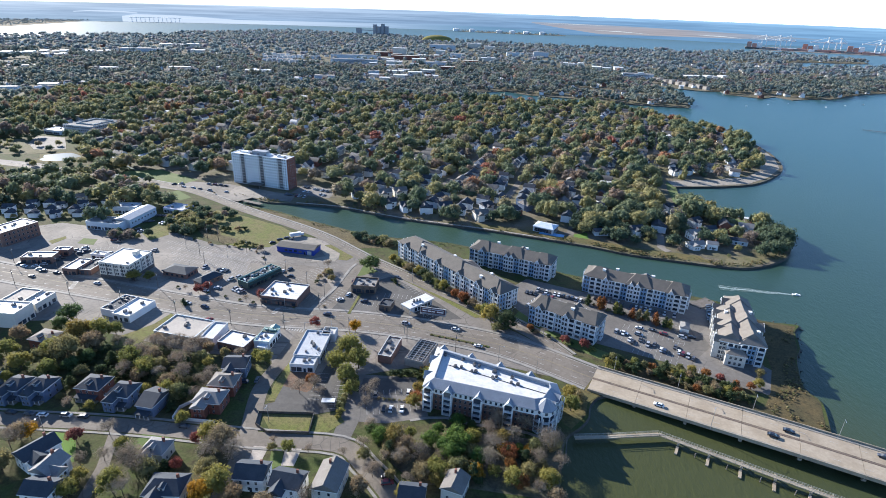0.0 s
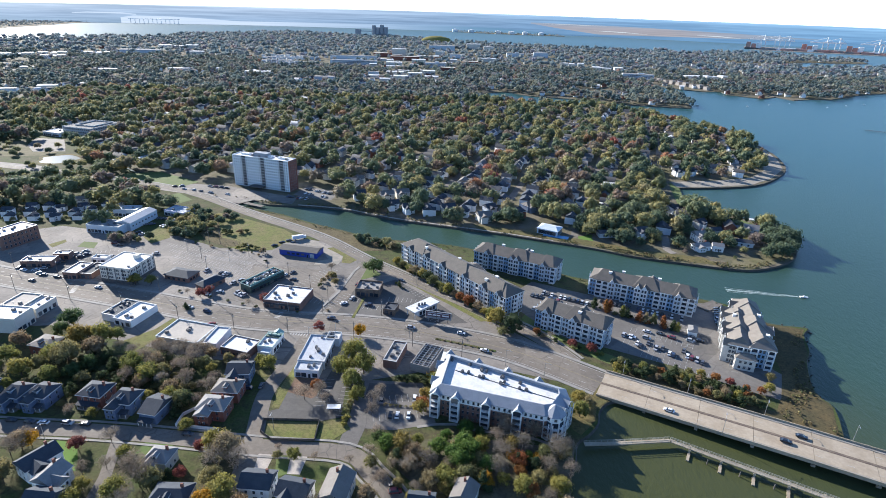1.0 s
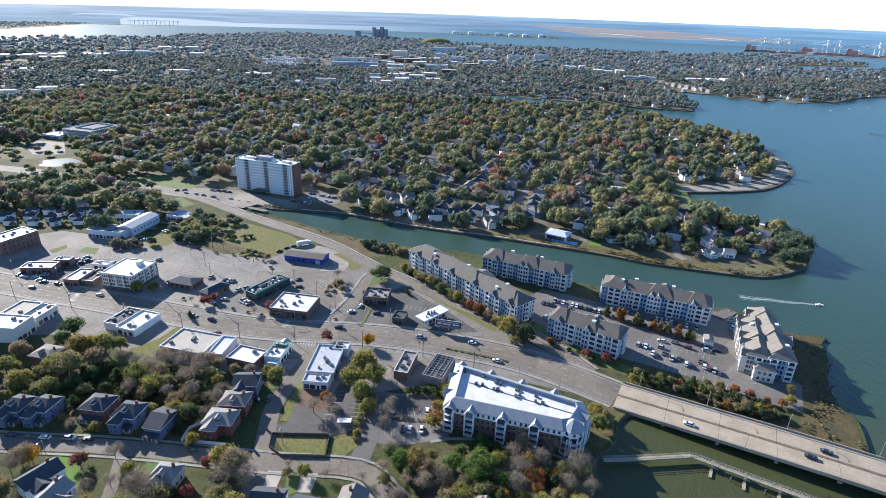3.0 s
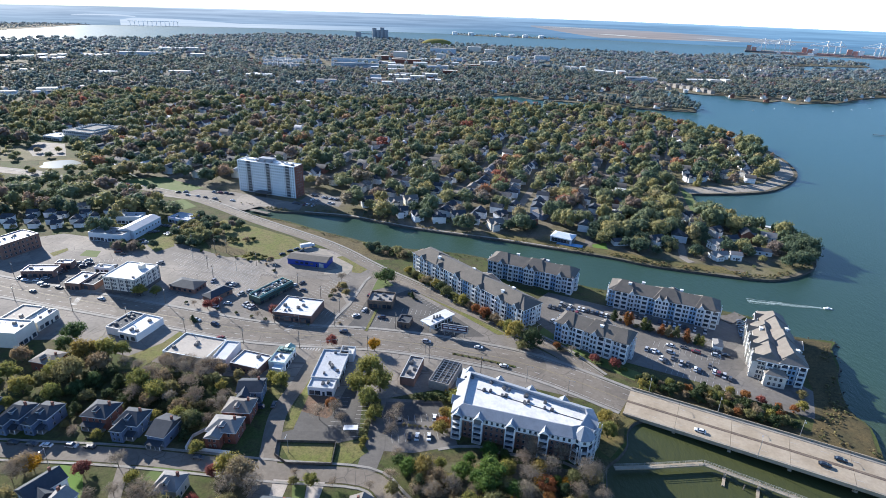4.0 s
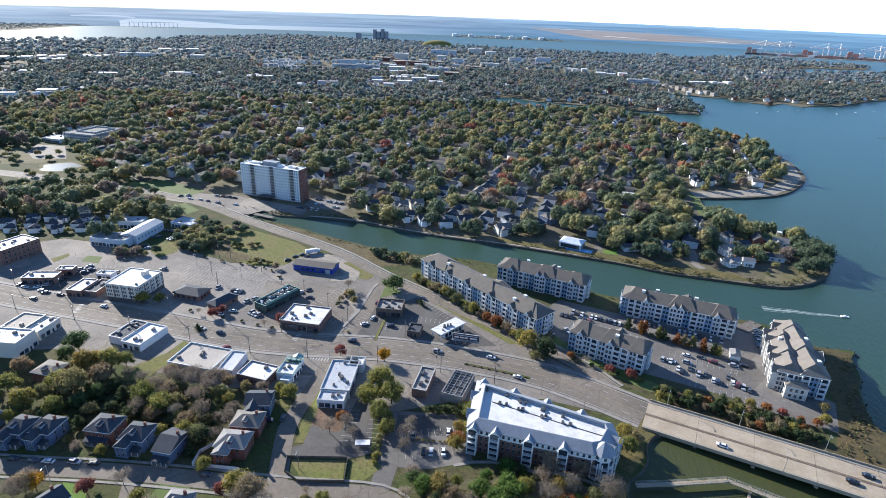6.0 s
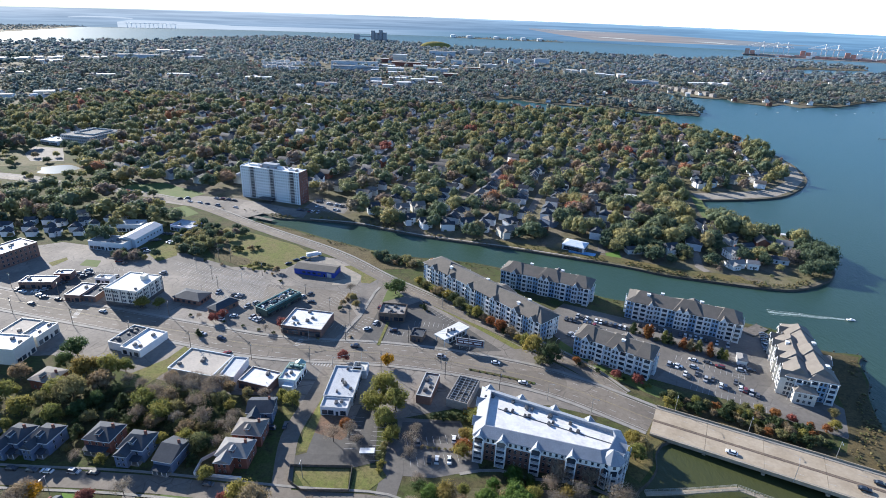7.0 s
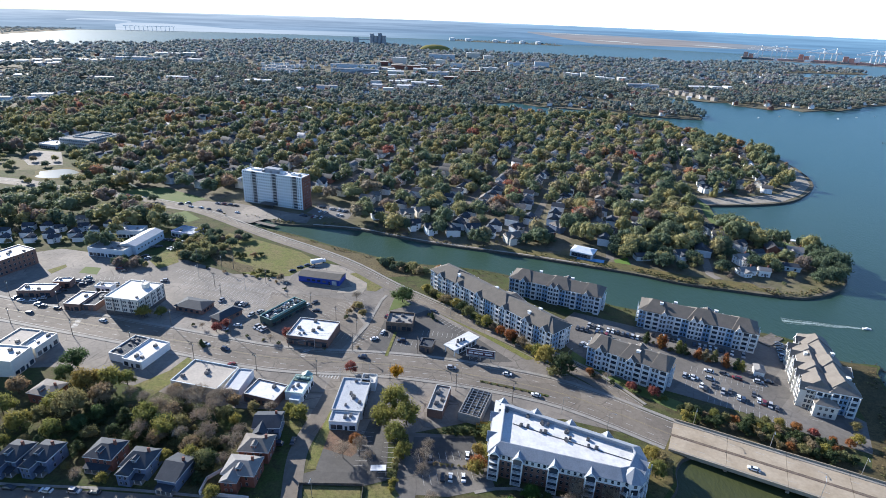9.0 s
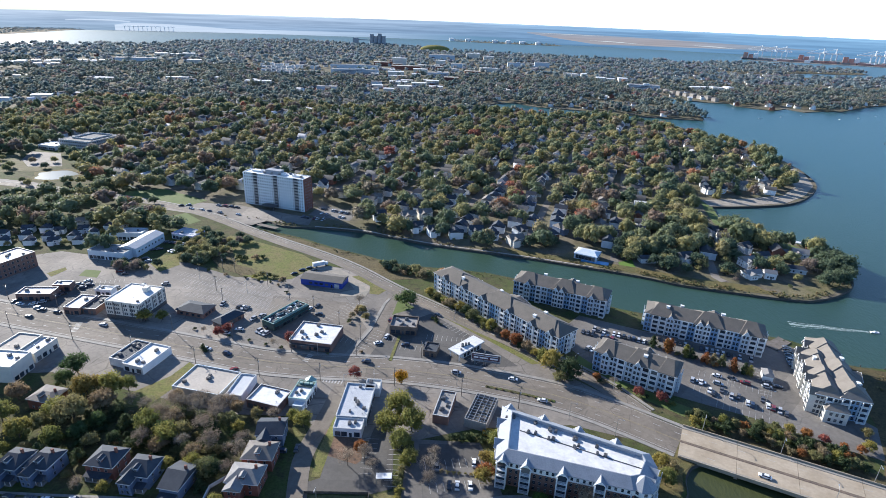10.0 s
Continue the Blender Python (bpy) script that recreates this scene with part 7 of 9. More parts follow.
# garden fence of the red brick house
fence = thing("fence", Matrix(), "low white garden wall round a yard", "fence")
fp = [(-108, 206), (-108, 200), (-113, 194.5), (-113, 187.5), (-94.5, 186)]
for a, b in zip(fp, fp[1:]):
    bm = bmesh.new()
    ribbon(bm, [a, b], 0.3, 1.5, 1.5)
    part("panel", bm, fence, mats=M_WHITE)
pound = thing("fence", Matrix(), "dark timber fence round a grass basin", "fence")
fp = [(-78, 193.5), (-77, 186), (-71, 181.5), (-53.5, 182), (-54, 194), (-78, 193.5)]
for a, b in zip(fp, fp[1:]):
    bm = bmesh.new()
    ribbon(bm, [a, b], 0.14, 1.25, 1.25)
    part("panel", bm, pound, mats=M_TIMBER)
    n = int(math.dist(a, b) / 2.4)
    for i in range(n):
        part("post", bm_box(0.2, 0.2, 1.45), pound, pose(a[0] + (b[0] - a[0]) * i / n, a[1] + (b[1] - a[1]) * i / n, 0), mats=M_TIMBER)
shelter = thing("bus_shelter", pose(-49, 200.5, 0, 0, 0, 3), "small shelter with a white flat roof", "shelter")
part("roof", bm_box(6.0, 3.0, 0.25, 0.05), shelter, pose(0, 0, 2.6), mats=M_WHITEROOF)
for x in (-2.7, 2.7):
    for y in (-1.2, 1.2):
        part("post", bm_box(0.15, 0.15, 2.6), shelter, pose(x, y, 0), mats=M_STEEL)

# houses across the creek: models placed one by one, then copies
PROTOS = []
PROTO_AT = [(-67.8, 480.5), (-35.4, 463), (-57.7, 497), (60, 462), (36, 470), (72, 480)]
for k, (colour, roof, L, W, hip) in enumerate((("white", M_DARKROOF, 11, 8.5, 0), ("white", M_DARKROOF, 9.5, 8, 0), ("cream", M_SHINGLE, 12, 8.5, 0), ("brick", M_DARKROOF, 11, 9, 3.5),
                                               ("grey", M_DARKROOF, 10, 8.5, 0), ("navy", M_SHINGLE, 11, 9, 2.5))):
    PROTOS.append((house(*PROTO_AT[k], L, W, 14 + 4 * k, colour, roof, 5.6, 3.2, hip, False, k != 3, False), colour))
HOUSE_SPOTS = list(PROTO_AT)


def put_house(x, y, yaw, bright=False, size=1.0):
    pool = [p for p, c in PROTOS if c == "white"] if bright == 2 else [p for p, c in PROTOS if c in ("white", "cream", "grey")] if bright else [p for p, _ in PROTOS]
    HOUSE_SPOTS.append((x, y))
    copy_thing(tr.choice(pool), pose(x, y, 0, 0, 0, yaw) @ Matrix.Scale(size, 4))


for x, y, a in ((-49.5, 471, 14), (-18.5, 459, 98), (-12.5, 477, 66), (-7.5, 491, 66), (-2, 508, 66), (-0.5, 466, 12), (11, 460, 72), (17.5, 476, 72), (-83, 496, 14), (-49, 516, 62)):
    put_house(x, y, a, 2)
for x, y, a in ((-47, 526, 25), (-16, 514, 20), (-44, 504, 20), (30, 449, 20), (257, 617, 10), (273, 623, 15), (289, 632, 20), (305, 640, 20), (348, 655, 40), (333, 645, 30), (176, 436, 70),
                (170, 458, 70), (168, 480, 70), (190, 478, 20), (206, 486, 10), (104, 452, 70), (112, 474, 70), (122, 496, 70), (88, 500, 10), (50, 496, 70)):
    put_house(x, y, a, True)

for x, y in scatter([(-84, 470), (-40, 450), (22, 446), (24, 462), (-20, 492), (-80, 486)], 7.0, cap=30):
    if all((x - u) ** 2 + (y - v) ** 2 > 40 for u, v in HOUSE_SPOTS) and to_line(x, y, FAR_BANK) > 5:
        tree(x, y, tr.uniform(2.5, 4.5), pick({"mixed": 4, "olive": 2, "pine": 3}))
# the houses of the point
for a in ((201, 422, 9.5, 8, 10, "white", M_LSHINGLE, 5.2, 3.0, 0, False, True), (195, 402.5, 12.5, 7, 12, "white", M_LSHINGLE, 3.4, 2.4, 0, False, True), (207.5, 401.5, 7.5, 6.5, -14, "white", M_LSHINGLE, 4.2, 2.2, 0, False, False),
          (250.5, 438.5, 11, 8.5, -22, "white", M_LSHINGLE, 6.0, 3.0, 0, False, True), (213, 451, 9.5, 8, 32, "white", M_DARKROOF, 5.4, 3.0, 0, False, True, False), (155.5, 425.5, 9.5, 8, 14, "white", M_DARKROOF, 5.4, 3.2, 0, False, True, False),
          (234, 413.5, 12, 7, -18, "grey", M_DARKROOF, 3.2, 2.2, 2, False, False, False), (219.5, 435, 9, 7, 12, "grey", M_DARKROOF, 4.4, 2.6, 0, False, False, False), (131, 450, 11, 8.5, 72, "brick", M_SHINGLE, 5.2, 3.0, 0, False, False, False),
          (127, 423.5, 13, 7.5, 6, "grey", M_DARKROOF, 3.2, 2.2, 0, False, False, False), (186, 513, 10, 8, 60, "white", M_DARKROOF, 5.6, 3.2, 0, False, True, False)):
    house(*a)
    HOUSE_SPOTS.append(a[:2])
pavilion = thing("garden_pavilion", pose(268, 468, 0, 0, 0, -20), "small open shelter with a flat white roof", "shelter")
part("roof", bm_box(7.0, 4.5, 0.3, 0.05), pavilion, pose(0, 0, 2.8), mats=M_WHITEROOF)
for x in (-3.1, 3.1):
    for y in (-1.9, 1.9):
        part("post", bm_box(0.2, 0.2, 2.8), pavilion, pose(x, y, 0), mats=M_WHITE)

for x, y, a, k in ((-356, 424, 10, 0.8), (-347, 413, 98, 0.7), (-339, 424, 96, 0.72), (-330, 415, 102, 0.66), (-322, 424, 98, 0.72), (-313, 417, 12, 0.66), (-305, 427, 104, 0.72), (-298, 420, 98, 0.6), (-306, 442, 15, 0.7), (-296, 436, 100, 0.66),
                   (-292, 450, 96, 0.62), (-316, 457, 20, 0.75), (-334, 440, 100, 0.72), (-346, 438, 12, 0.7), (-322, 438, 14, 0.62), (-284, 458, 20, 0.6)):
    put_house(x, y, a, 2 if a > 90 else True, k)
for x, y in scatter([(-362, 432), (-352, 408), (-300, 412), (-286, 440), (-280, 462), (-310, 466), (-350, 448)], 8.5, cap=26):
    if all((x - u) ** 2 + (y - v) ** 2 > 26 for u, v in HOUSE_SPOTS):
        tree(x, y, tr.uniform(3.5, 6.5), pick({"mixed": 4, "olive": 3, "pine": 3, "tipoak": 2}))
for x, y in scatter([(-205, 446), (-176, 438), (-182, 398), (-200, 388), (-214, 396), (-216, 430)], 6.5, cap=16):
    tree(x, y, tr.uniform(4, 8), pick({"mixed": 4, "olive": 3, "pine": 3, "bare": 1}))
for x, y, h, k in ((-172, 401, 6, "pine"), (-167.5, 399, 6.5, "pine"), (-161.5, 402, 6, "mixed"), (-157, 404, 5, "pine"), (-148, 375, 6, "mixed"), (-143, 374, 5, "pine"), (-139, 372.5, 5, "mixed"), (-152, 372, 4, "olive"), (-206, 412, 8, "pine"), (-202, 404, 8, "tipoak")):
    bush(x, y, h * 0.85, k)
for x, y, h, k in ((-402, 549, 9, "pine"), (-428, 556, 8, "mixed"), (-388, 553, 8, "pine"), (-432, 515, 11, "olive"), (-388, 506, 10, "pine"), (-356, 518, 9, "tipoak"), (-352, 534, 9, "pine"), (-330, 548, 7, "olive"), (-288, 516, 9, "tipoak"),
                   (-284, 492, 6, "olive"), (-252, 468, 7, "orange"), (-246, 464, 7, "bare"), (-262, 476, 5, "mixed"), (-440, 566, 7, "mixed"), (-414, 562, 6, "mixed")):
    tree(x, y, h, k)
for x, y in scatter([(-545, 655), (-484, 668), (-450, 640), (-452, 605), (-520, 590)], 15, cap=12):
    tree(x, y, tr.uniform(6, 10), pick({"mixed": 4, "olive": 3, "pine": 2}))

# open-fronted pool house
ph = thing("pool_house", pose(82.2, 427, 0, 0, 0, -28), "glass-sided pool house with a pale blue panelled roof", "pool house")
part("wall", bm_box(17, 13, 4.2), ph, mats=M_SIDING)
part("roof", hip_roof(17, 13, 4.2, 2.0, 0.4, 4), ph, mats=M_POOLROOF)
glaze(ph, 2.4, 3.0, face_row(17, 13, "s", 6, 2.0) + face_row(17, 13, "e", 4, 2.0))
bm = bmesh.new()
box(bm, 0, 0, 0.08, 20, 6, 0.16)
tagged(new("pool", mesh_of("pool", bm, surface("pool_tiles", (0.10, 0.32, 0.55), (0.08, 0.26, 0.48), 0.3))), "bright blue swimming pool beside a pool house", "pool").matrix_basis = pose(86, 418.5, 0.05, 0, 0, -20)

# long institutional block far off in the west
inst = thing("school_building", pose(-467, 727, 0, 0, 0, -14), "long three-storey pale building with a grey roof", "school")
part("wall", parapet_block(44, 49, 11.5), inst, mats=M_COPING)
part("roof", bm_box(43, 48, 0.3), inst, pose(0, 0, 10.7), mats=M_DARKROOF)
part("roof_court", parapet_block(28, 32, 1.6), inst, pose(1, 3, 10.9), mats=M_COPING, label="pale raised rim of an inner roof court")
for z in (2.0, 5.6, 9.2):
    glaze(inst, 1.8, 1.7, face_row(44, 49, "s", 13, z) + face_row(44, 49, "e", 14, z))

OPEN_SPOTS = [(u, v) for u, v in HOUSE_SPOTS if (v < 500 and -90 < u < 24) or u > 196]

# ---- streets and houses of the wooded suburb ----
STREETS = []
gx = Vector((math.cos(radians(72)), math.sin(radians(72))))
gy = Vector((-gx.y, gx.x))
TOWER_BOX = [(-300, 500), (-240, 470), (-150, 470), (-100, 462), (-96, 520), (-140, 545), (-215, 560), (-262, 530)]
KEEP_OUT = [TOWER_BOX, [(-470, 515), (-385, 515), (-398, 572), (-462, 572)],  [(-545, 665), (-480, 690), (-446, 645), (-404, 600), (-404, 566), (-360, 548), (-360, 528), (-480, 545), (-520, 585)],
            [(-335, 552), (-298, 566), (-240, 532), (-256, 506), (-325, 522)],
            [(-530, 700), (-505, 680), (-440, 686), (-432, 755), (-492, 765), (-530, 725)],
            [(196, 490), (218, 575), (240, 592), (238, 560), (228, 515), (212, 488)], [(200, 368), (224, 366), (248, 378), (262, 398), (244, 412), (214, 400), (196, 386)],
            [(232, 566), (280, 572), (330, 586), (368, 616), (404, 660), (424, 710), (436, 768), (414, 772), (394, 700), (370, 654), (338, 622), (290, 604), (240, 592)],
            [(10, 442), (26, 424), (67, 410), (136, 384), (200, 366), (196, 382), (150, 398), (112, 414), (66, 432), (72, 448), (98, 440), (104, 424), (40, 440)]]


def blocked(x, y):
    return any(inside(x, y, k) for k in KEEP_OUT)


street_lines = []
for i in range(-4, 11):
    a = Vector((127, 500)) + gy * (i * 68.6)
    street_lines.append([tuple(a - gx * 120), tuple(a + gx * 600)])
street_bm = bmesh.new()
for ln in street_lines:
    p, q = Vector(ln[0]), Vector(ln[1])
    seg, run = 40, []
    for j in range(seg + 1):
        c = p + (q - p) * j / seg
        ok = inside(c.x, c.y, NORTH_LAND) and not blocked(c.x, c.y) and min(to_line(c.x, c.y, FAR_BANK), to_line(c.x, c.y, POINT)) > 22
        if ok:
            run.append((c.x, c.y))
        if (not ok or j == seg) and len(run) > 1:
            ribbon(street_bm, run, 6.5, 0.06, 0.2)
            STREETS.append(run)
            run = []
        elif not ok:
            run = []
tagged(new("road_suburb", mesh_of("road_suburb", street_bm, M_ROAD)), "narrow grey suburban streets under trees", "road", kind="structure")
ROW_SPOTS = []
for run in STREETS:
    length = math.dist(run[0], run[-1])
    for side in (-1, 1):
        k = 9.0
        while k < length - 6:
            x, y = run[0][0] + gx.x * k + gy.x * side * 16.5 + tr.uniform(-1.5, 1.5), run[0][1] + gx.y * k + gy.y * side * 16.5 + tr.uniform(-1.5, 1.5)
            k += tr.uniform(15, 21)
            if y < 1040 and abs(x + 30) < y * 0.92 + 40 and inside(x, y, NORTH_LAND) and not blocked(x, y) and min(to_line(x, y, FAR_BANK), to_line(x, y, POINT)) > 13 \
                    and all((x - u) ** 2 + (y - v) ** 2 > 210 for u, v in HOUSE_SPOTS):
                ROW_SPOTS.append((x, y, (72 if tr.random() < 0.6 else 162) + tr.uniform(-4, 4)))
near_rows = sorted(p for p in ROW_SPOTS if p[1] < 600 and -130 < p[0] < 300)[:42]
for x, y, a in near_rows:
    put_house(x, y, a, tr.random() < 0.7)

# ---- houses past counting, deeper in the suburb ----
wb = random.Random(5)
ROOF_SPOTS = []
HV, HF, RV, RF = [], [], [], []


def joined_house(x, y, a, L, W, h, r):
    """A gabled block added to the joined walls and roofs."""
    c, s = math.cos(a), math.sin(a)
    pts = [(-L, -W, 0), (L, -W, 0), (L, W, 0), (-L, W, 0), (-L, -W, h), (L, -W, h), (L, W, h), (-L, W, h), (-L, 0, h + r), (L, 0, h + r)]
    k = len(HV)
    HV.extend((x + px * c - py * s, y + px * s + py * c, pz) for px, py, pz in pts)
    HF.extend(tuple(k + i for i in f) for f in ((0, 1, 5), (0, 5, 4), (2, 3, 7), (2, 7, 6), (1, 2, 6), (1, 6, 5), (5, 6, 9), (3, 0, 4), (3, 4, 7), (4, 8, 7)))
    q, o = len(RV), 0.5
    pts = [(-L - o, -W - o, h - 0.3), (L + o, -W - o, h - 0.3), (L + o, W + o, h - 0.3), (-L - o, W + o, h - 0.3), (-L - o, 0, h + r + 0.2), (L + o, 0, h + r + 0.2)]
    RV.extend((x + px * c - py * s, y + px * s + py * c, pz) for px, py, pz in pts)
    RF.extend(tuple(q + i for i in f) for f in ((0, 1, 5), (0, 5, 4), (2, 3, 4), (2, 4, 5)))


def joined_home(x, y, a):
    L, W, h, r = wb.uniform(4.8, 6.8), wb.uniform(3.8, 4.8), wb.uniform(5, 7), wb.uniform(2.4, 3.4)
    joined_house(x, y, a, L, W, h, r)
    if wb.random() < 0.6:
        k = wb.uniform(-0.4, 0.4) * L
        e = wb.choice((-1, 1)) * W * 0.8
        joined_house(x + k * math.cos(a) - e * math.sin(a), y + k * math.sin(a) + e * math.cos(a), a + math.pi / 2, W * 0.8, L * 0.42, h * wb.uniform(0.6, 0.95), r * 0.7)


for x, y, a in ROW_SPOTS:
    if (x, y, a) not in near_rows and wb.random() < 0.9:
        ROOF_SPOTS.append((x, y))
        joined_home(x, y, radians(a))
GAPS = []
for n_house in range(1100):
    y = 1020 + 1700 * wb.random() ** 1.3
    x = wb.uniform(-0.85, 0.75) * y
    if inside(x, y, NORTH_LAND) and to_line(x, y, POINT) > 12:
        joined_home(x, y, radians(72 + 90 * wb.randrange(2)) + wb.uniform(-0.1, 0.1))
        if wb.random() < 0.55:
            GAPS.append((x, y))
far_homes = thing("far_houses", Matrix(), "scattered pale houses with grey roofs among trees", "houses", kind="stuff")
part("walls", np_mesh("walls", HV, HF, [M_MIXWALL]), far_homes)
part("roofs", np_mesh("roofs", RV, RF, [M_MIXROOF]), far_homes)

# ---- woods: joined, past counting ----
MID = [crown(tr, 9, 230, 0.050, ICO1, "oak") for _ in range(8)] + [crown(tr, 5, 230, 0.052, ICO1, "dome") for _ in range(2)] + [crown(tr, 8, 150, 0.06, ICO1, "cone")]
FAR = [crown(tr, 4, 30, 0.11, ICO1, "oak") for _ in range(8)]
FARTHER = [crown(tr, 2, 12, 0.2, ICO1, "dome") for _ in range(5)]


def woods(name, spots, forms, label, palette, mat=M_WOODS):
    VV, FF, TT, n = [], [], [], 0
    for x, y, h, w in spots:
        V, F = forms[tr.randrange(len(forms))]
        a = tr.uniform(0, 6.283)
        c, s = math.cos(a), math.sin(a)
        P = V * (w, w, h)
        P = np.column_stack((P[:, 0] * c - P[:, 1] * s + x, P[:, 0] * s + P[:, 1] * c + y, P[:, 2] - 0.06 * h))
        VV.append(P)
        FF.append(F + n)
        n += len(V)
        TT.append(np.full(len(V), palette(x, y)))
    return tagged(new(name, np_mesh(name, np.vstack(VV), np.vstack(FF), [mat], np.concatenate(TT))), label, "woods", kind="stuff")


def hue(x, y):
    """Tint of one tree: neighbours tend to turn alike."""
    u = tr.random() * 0.72 + 0.28 * (0.5 + noise.noise((x * 0.012, y * 0.012, 3.0)))
    return tr.uniform(0.0, 0.2) if u < 0.28 else tr.uniform(0.2, 0.44) if u < 0.53 else tr.uniform(0.44, 0.66) if u < 0.75 else tr.uniform(0.68, 0.8) if u < 0.90 else tr.uniform(0.82, 1.0)


def fill(x0, x1, y0, y1, gap, test, hmin, hmax):
    out = []
    ny, nx = int((y1 - y0) / gap), int((x1 - x0) / gap)
    for j in range(ny):
        for i in range(nx):
            x, y = x0 + (i + tr.uniform(-0.4, 1.4)) * gap, y0 + (j + tr.uniform(-0.4, 1.4)) * gap
            if test(x, y):
                h = hmin + (hmax - hmin) * tr.betavariate(1.6, 1.8) * (0.8 + 0.5 * noise.noise((x * 0.02, y * 0.02, 1.0)))
                out.append((x, y, h, min(gap * tr.uniform(0.75, 1.75), h * 1.12)))
    return out


def suburb(x, y):
    if abs(x + 30) > y * 0.92 + 60 or not inside(x, y, NORTH_LAND) or blocked(x, y):
        return False
    if min(to_line(x, y, FAR_BANK), to_line(x, y, POINT)) < 8 or any(to_line(x, y, s) < 4.6 for s in STREETS):
        return False
    if any((x - u) ** 2 + (y - v) ** 2 < 46 or (abs(x - u) < 5 and -9 < y - v < 0) for u, v in HOUSE_SPOTS):
        return False
    if any(abs(x - u) < 7 and (-15 if u < 30 else -11) < y - v < 3 for u, v in OPEN_SPOTS):
        return False
    if any((x - u) ** 2 + (y - v) ** 2 < 44 or (abs(x - u) < 5 and -11 < y - v < 0 and (u * 7.1) % 1.0 < 0.4) for u, v in ROOF_SPOTS):
        return False
    return tr.random() > 0.03


suburb_spots = fill(-700, 450, 430, 1100, 13.2, suburb, 11, 24)
LEAFY = [crown(tr, 11, 480, 0.040, ICO1, "oak") for _ in range(7)] + [crown(tr, 6, 430, 0.044, ICO1, "dome") for _ in range(2)]
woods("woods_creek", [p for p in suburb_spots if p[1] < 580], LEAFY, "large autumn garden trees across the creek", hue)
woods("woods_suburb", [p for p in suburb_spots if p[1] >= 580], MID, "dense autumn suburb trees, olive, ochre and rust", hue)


def west(x, y):
    if not inside(x, y, NEAR_LAND) or blocked(x, y) or abs(x + 30) > y * 0.92 + 60 or to_line(x, y, CURVE) < 8.5 or to_line(x, y, MAIN) < 26 or any((x - u) ** 2 + (y - v) ** 2 < 46 for u, v in HOUSE_SPOTS):
        return False
    if y < 395 + 0.12 * (x + 300) or (-372 < x < -278 and y < 424 + 0.3 * max(0, x + 310)):
        return False
    return x < -262 or (x < -232 and y > 440 and to_line(x, y, CURVE) > 18)


west_spots = fill(-720, -225, 395, 900, 13.5, west, 9, 22)
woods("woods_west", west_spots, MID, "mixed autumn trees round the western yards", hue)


FAR_BLOCKS = [(-156, 1962, 96, 22, 12, 3, 2), (-174, 1777, 48, 26, 9, 3, 1), (-104, 1861, 44, 24, 12, 3, 1), (-49, 1756, 58, 30, 13, 2, 0), (-44, 2234, 36, 20, 14, 0, 1), (-192, 2162, 50, 24, 22, 2, 1),
              (-147, 1524, 44, 26, 8, 4, 1), (-124, 1421, 34, 26, 9, 4, 1), (-93, 1491, 36, 22, 10, 3, 1), (-59, 1541, 32, 20, 11, 3, 1), (-49, 1444, 34, 22, 8, 3, 1), (-157, 1366, 24, 18, 8, 4, 1),
              (-41, 2511, 110, 40, 18, 0, 0), (97, 2659, 60, 26, 20, 0, 1), (160, 2560, 44, 24, 16, 0, 1), (-318, 1912, 150, 18, 13, 5, 0), (-294, 1764, 140, 18, 12, 5, 0), (-475, 1424, 60, 22, 8, 8, 1),
              (-298, 1365, 46, 20, 8, 6, 0), (243, 2263, 66, 22, 14, 0, 0), (344, 2283, 56, 26, 18, -4, 0), (483, 1820, 96, 34, 11, -8, 1), (397, 1928, 74, 26, 11, -8, 1), (523, 1640, 84, 30, 12, -10, 0),
              (-1231, 1654, 90, 40, 9, 22, 1), (-1174, 1724, 80, 34, 9, 22, 1), (-1113, 1631, 70, 30, 9, 20, 1), (-1071, 1776, 86, 34, 9, 20, 1), (-1008, 1903, 120, 40, 10, 20, 0), (-990, 2138, 140, 40, 10, 18, 1),
              (-833, 1919, 44, 30, 9, 15, 1), (-989, 1353, 30, 20, 8, 22, 1), (-759, 1076, 32, 18, 8, 22, 1), (-797, 1021, 34, 18, 8, 24, 0), (-808, 1369, 44, 20, 8, 20, 1), (-671, 1431, 50, 20, 8, 16, 1),
              (690, 1672, 60, 26, 9, 12, 1), (760, 1690, 70, 26, 9, 12, 1), (-860, 760, 40, 24, 8, 30, 0), (-640, 690, 36, 20, 7, 25, 0), (-700, 800, 40, 18, 7, 25, 0), (60, 1880, 50, 22, 10, 0, 2),
              (120, 2010, 60, 22, 11, 0, 1), (20, 2120, 54, 24, 13, 0, 0), (-250, 2080, 50, 24, 12, 3, 2), (-10, 1660, 40, 22, 10, 0, 2)]
for i in range(34):
    u, v = wb.uniform(-235, 10), wb.uniform(1370, 2120)
    if all(abs(u - p[0]) > (p[2] + 26) / 2 or abs(v - p[1]) > 44 for p in FAR_BLOCKS):
        FAR_BLOCKS.append((u, v, wb.uniform(18, 34), wb.uniform(14, 22), wb.choice((6, 7, 8, 11)), 3, wb.choice((0, 1, 1, 1, 2))))
CLEARINGS = [(x, y, L + 12, W, 8 * h) for x, y, L, W, h, yaw, k in FAR_BLOCKS] + [(-540, 1880, 160, 24, 60), (-510, 1790, 130, 24, 60), (-490, 1700, 130, 24, 90), (590, 1500, 80, 170, 110), (-400, 1870, 60, 60, 190), (-80, 3140, 150, 130, 190)]


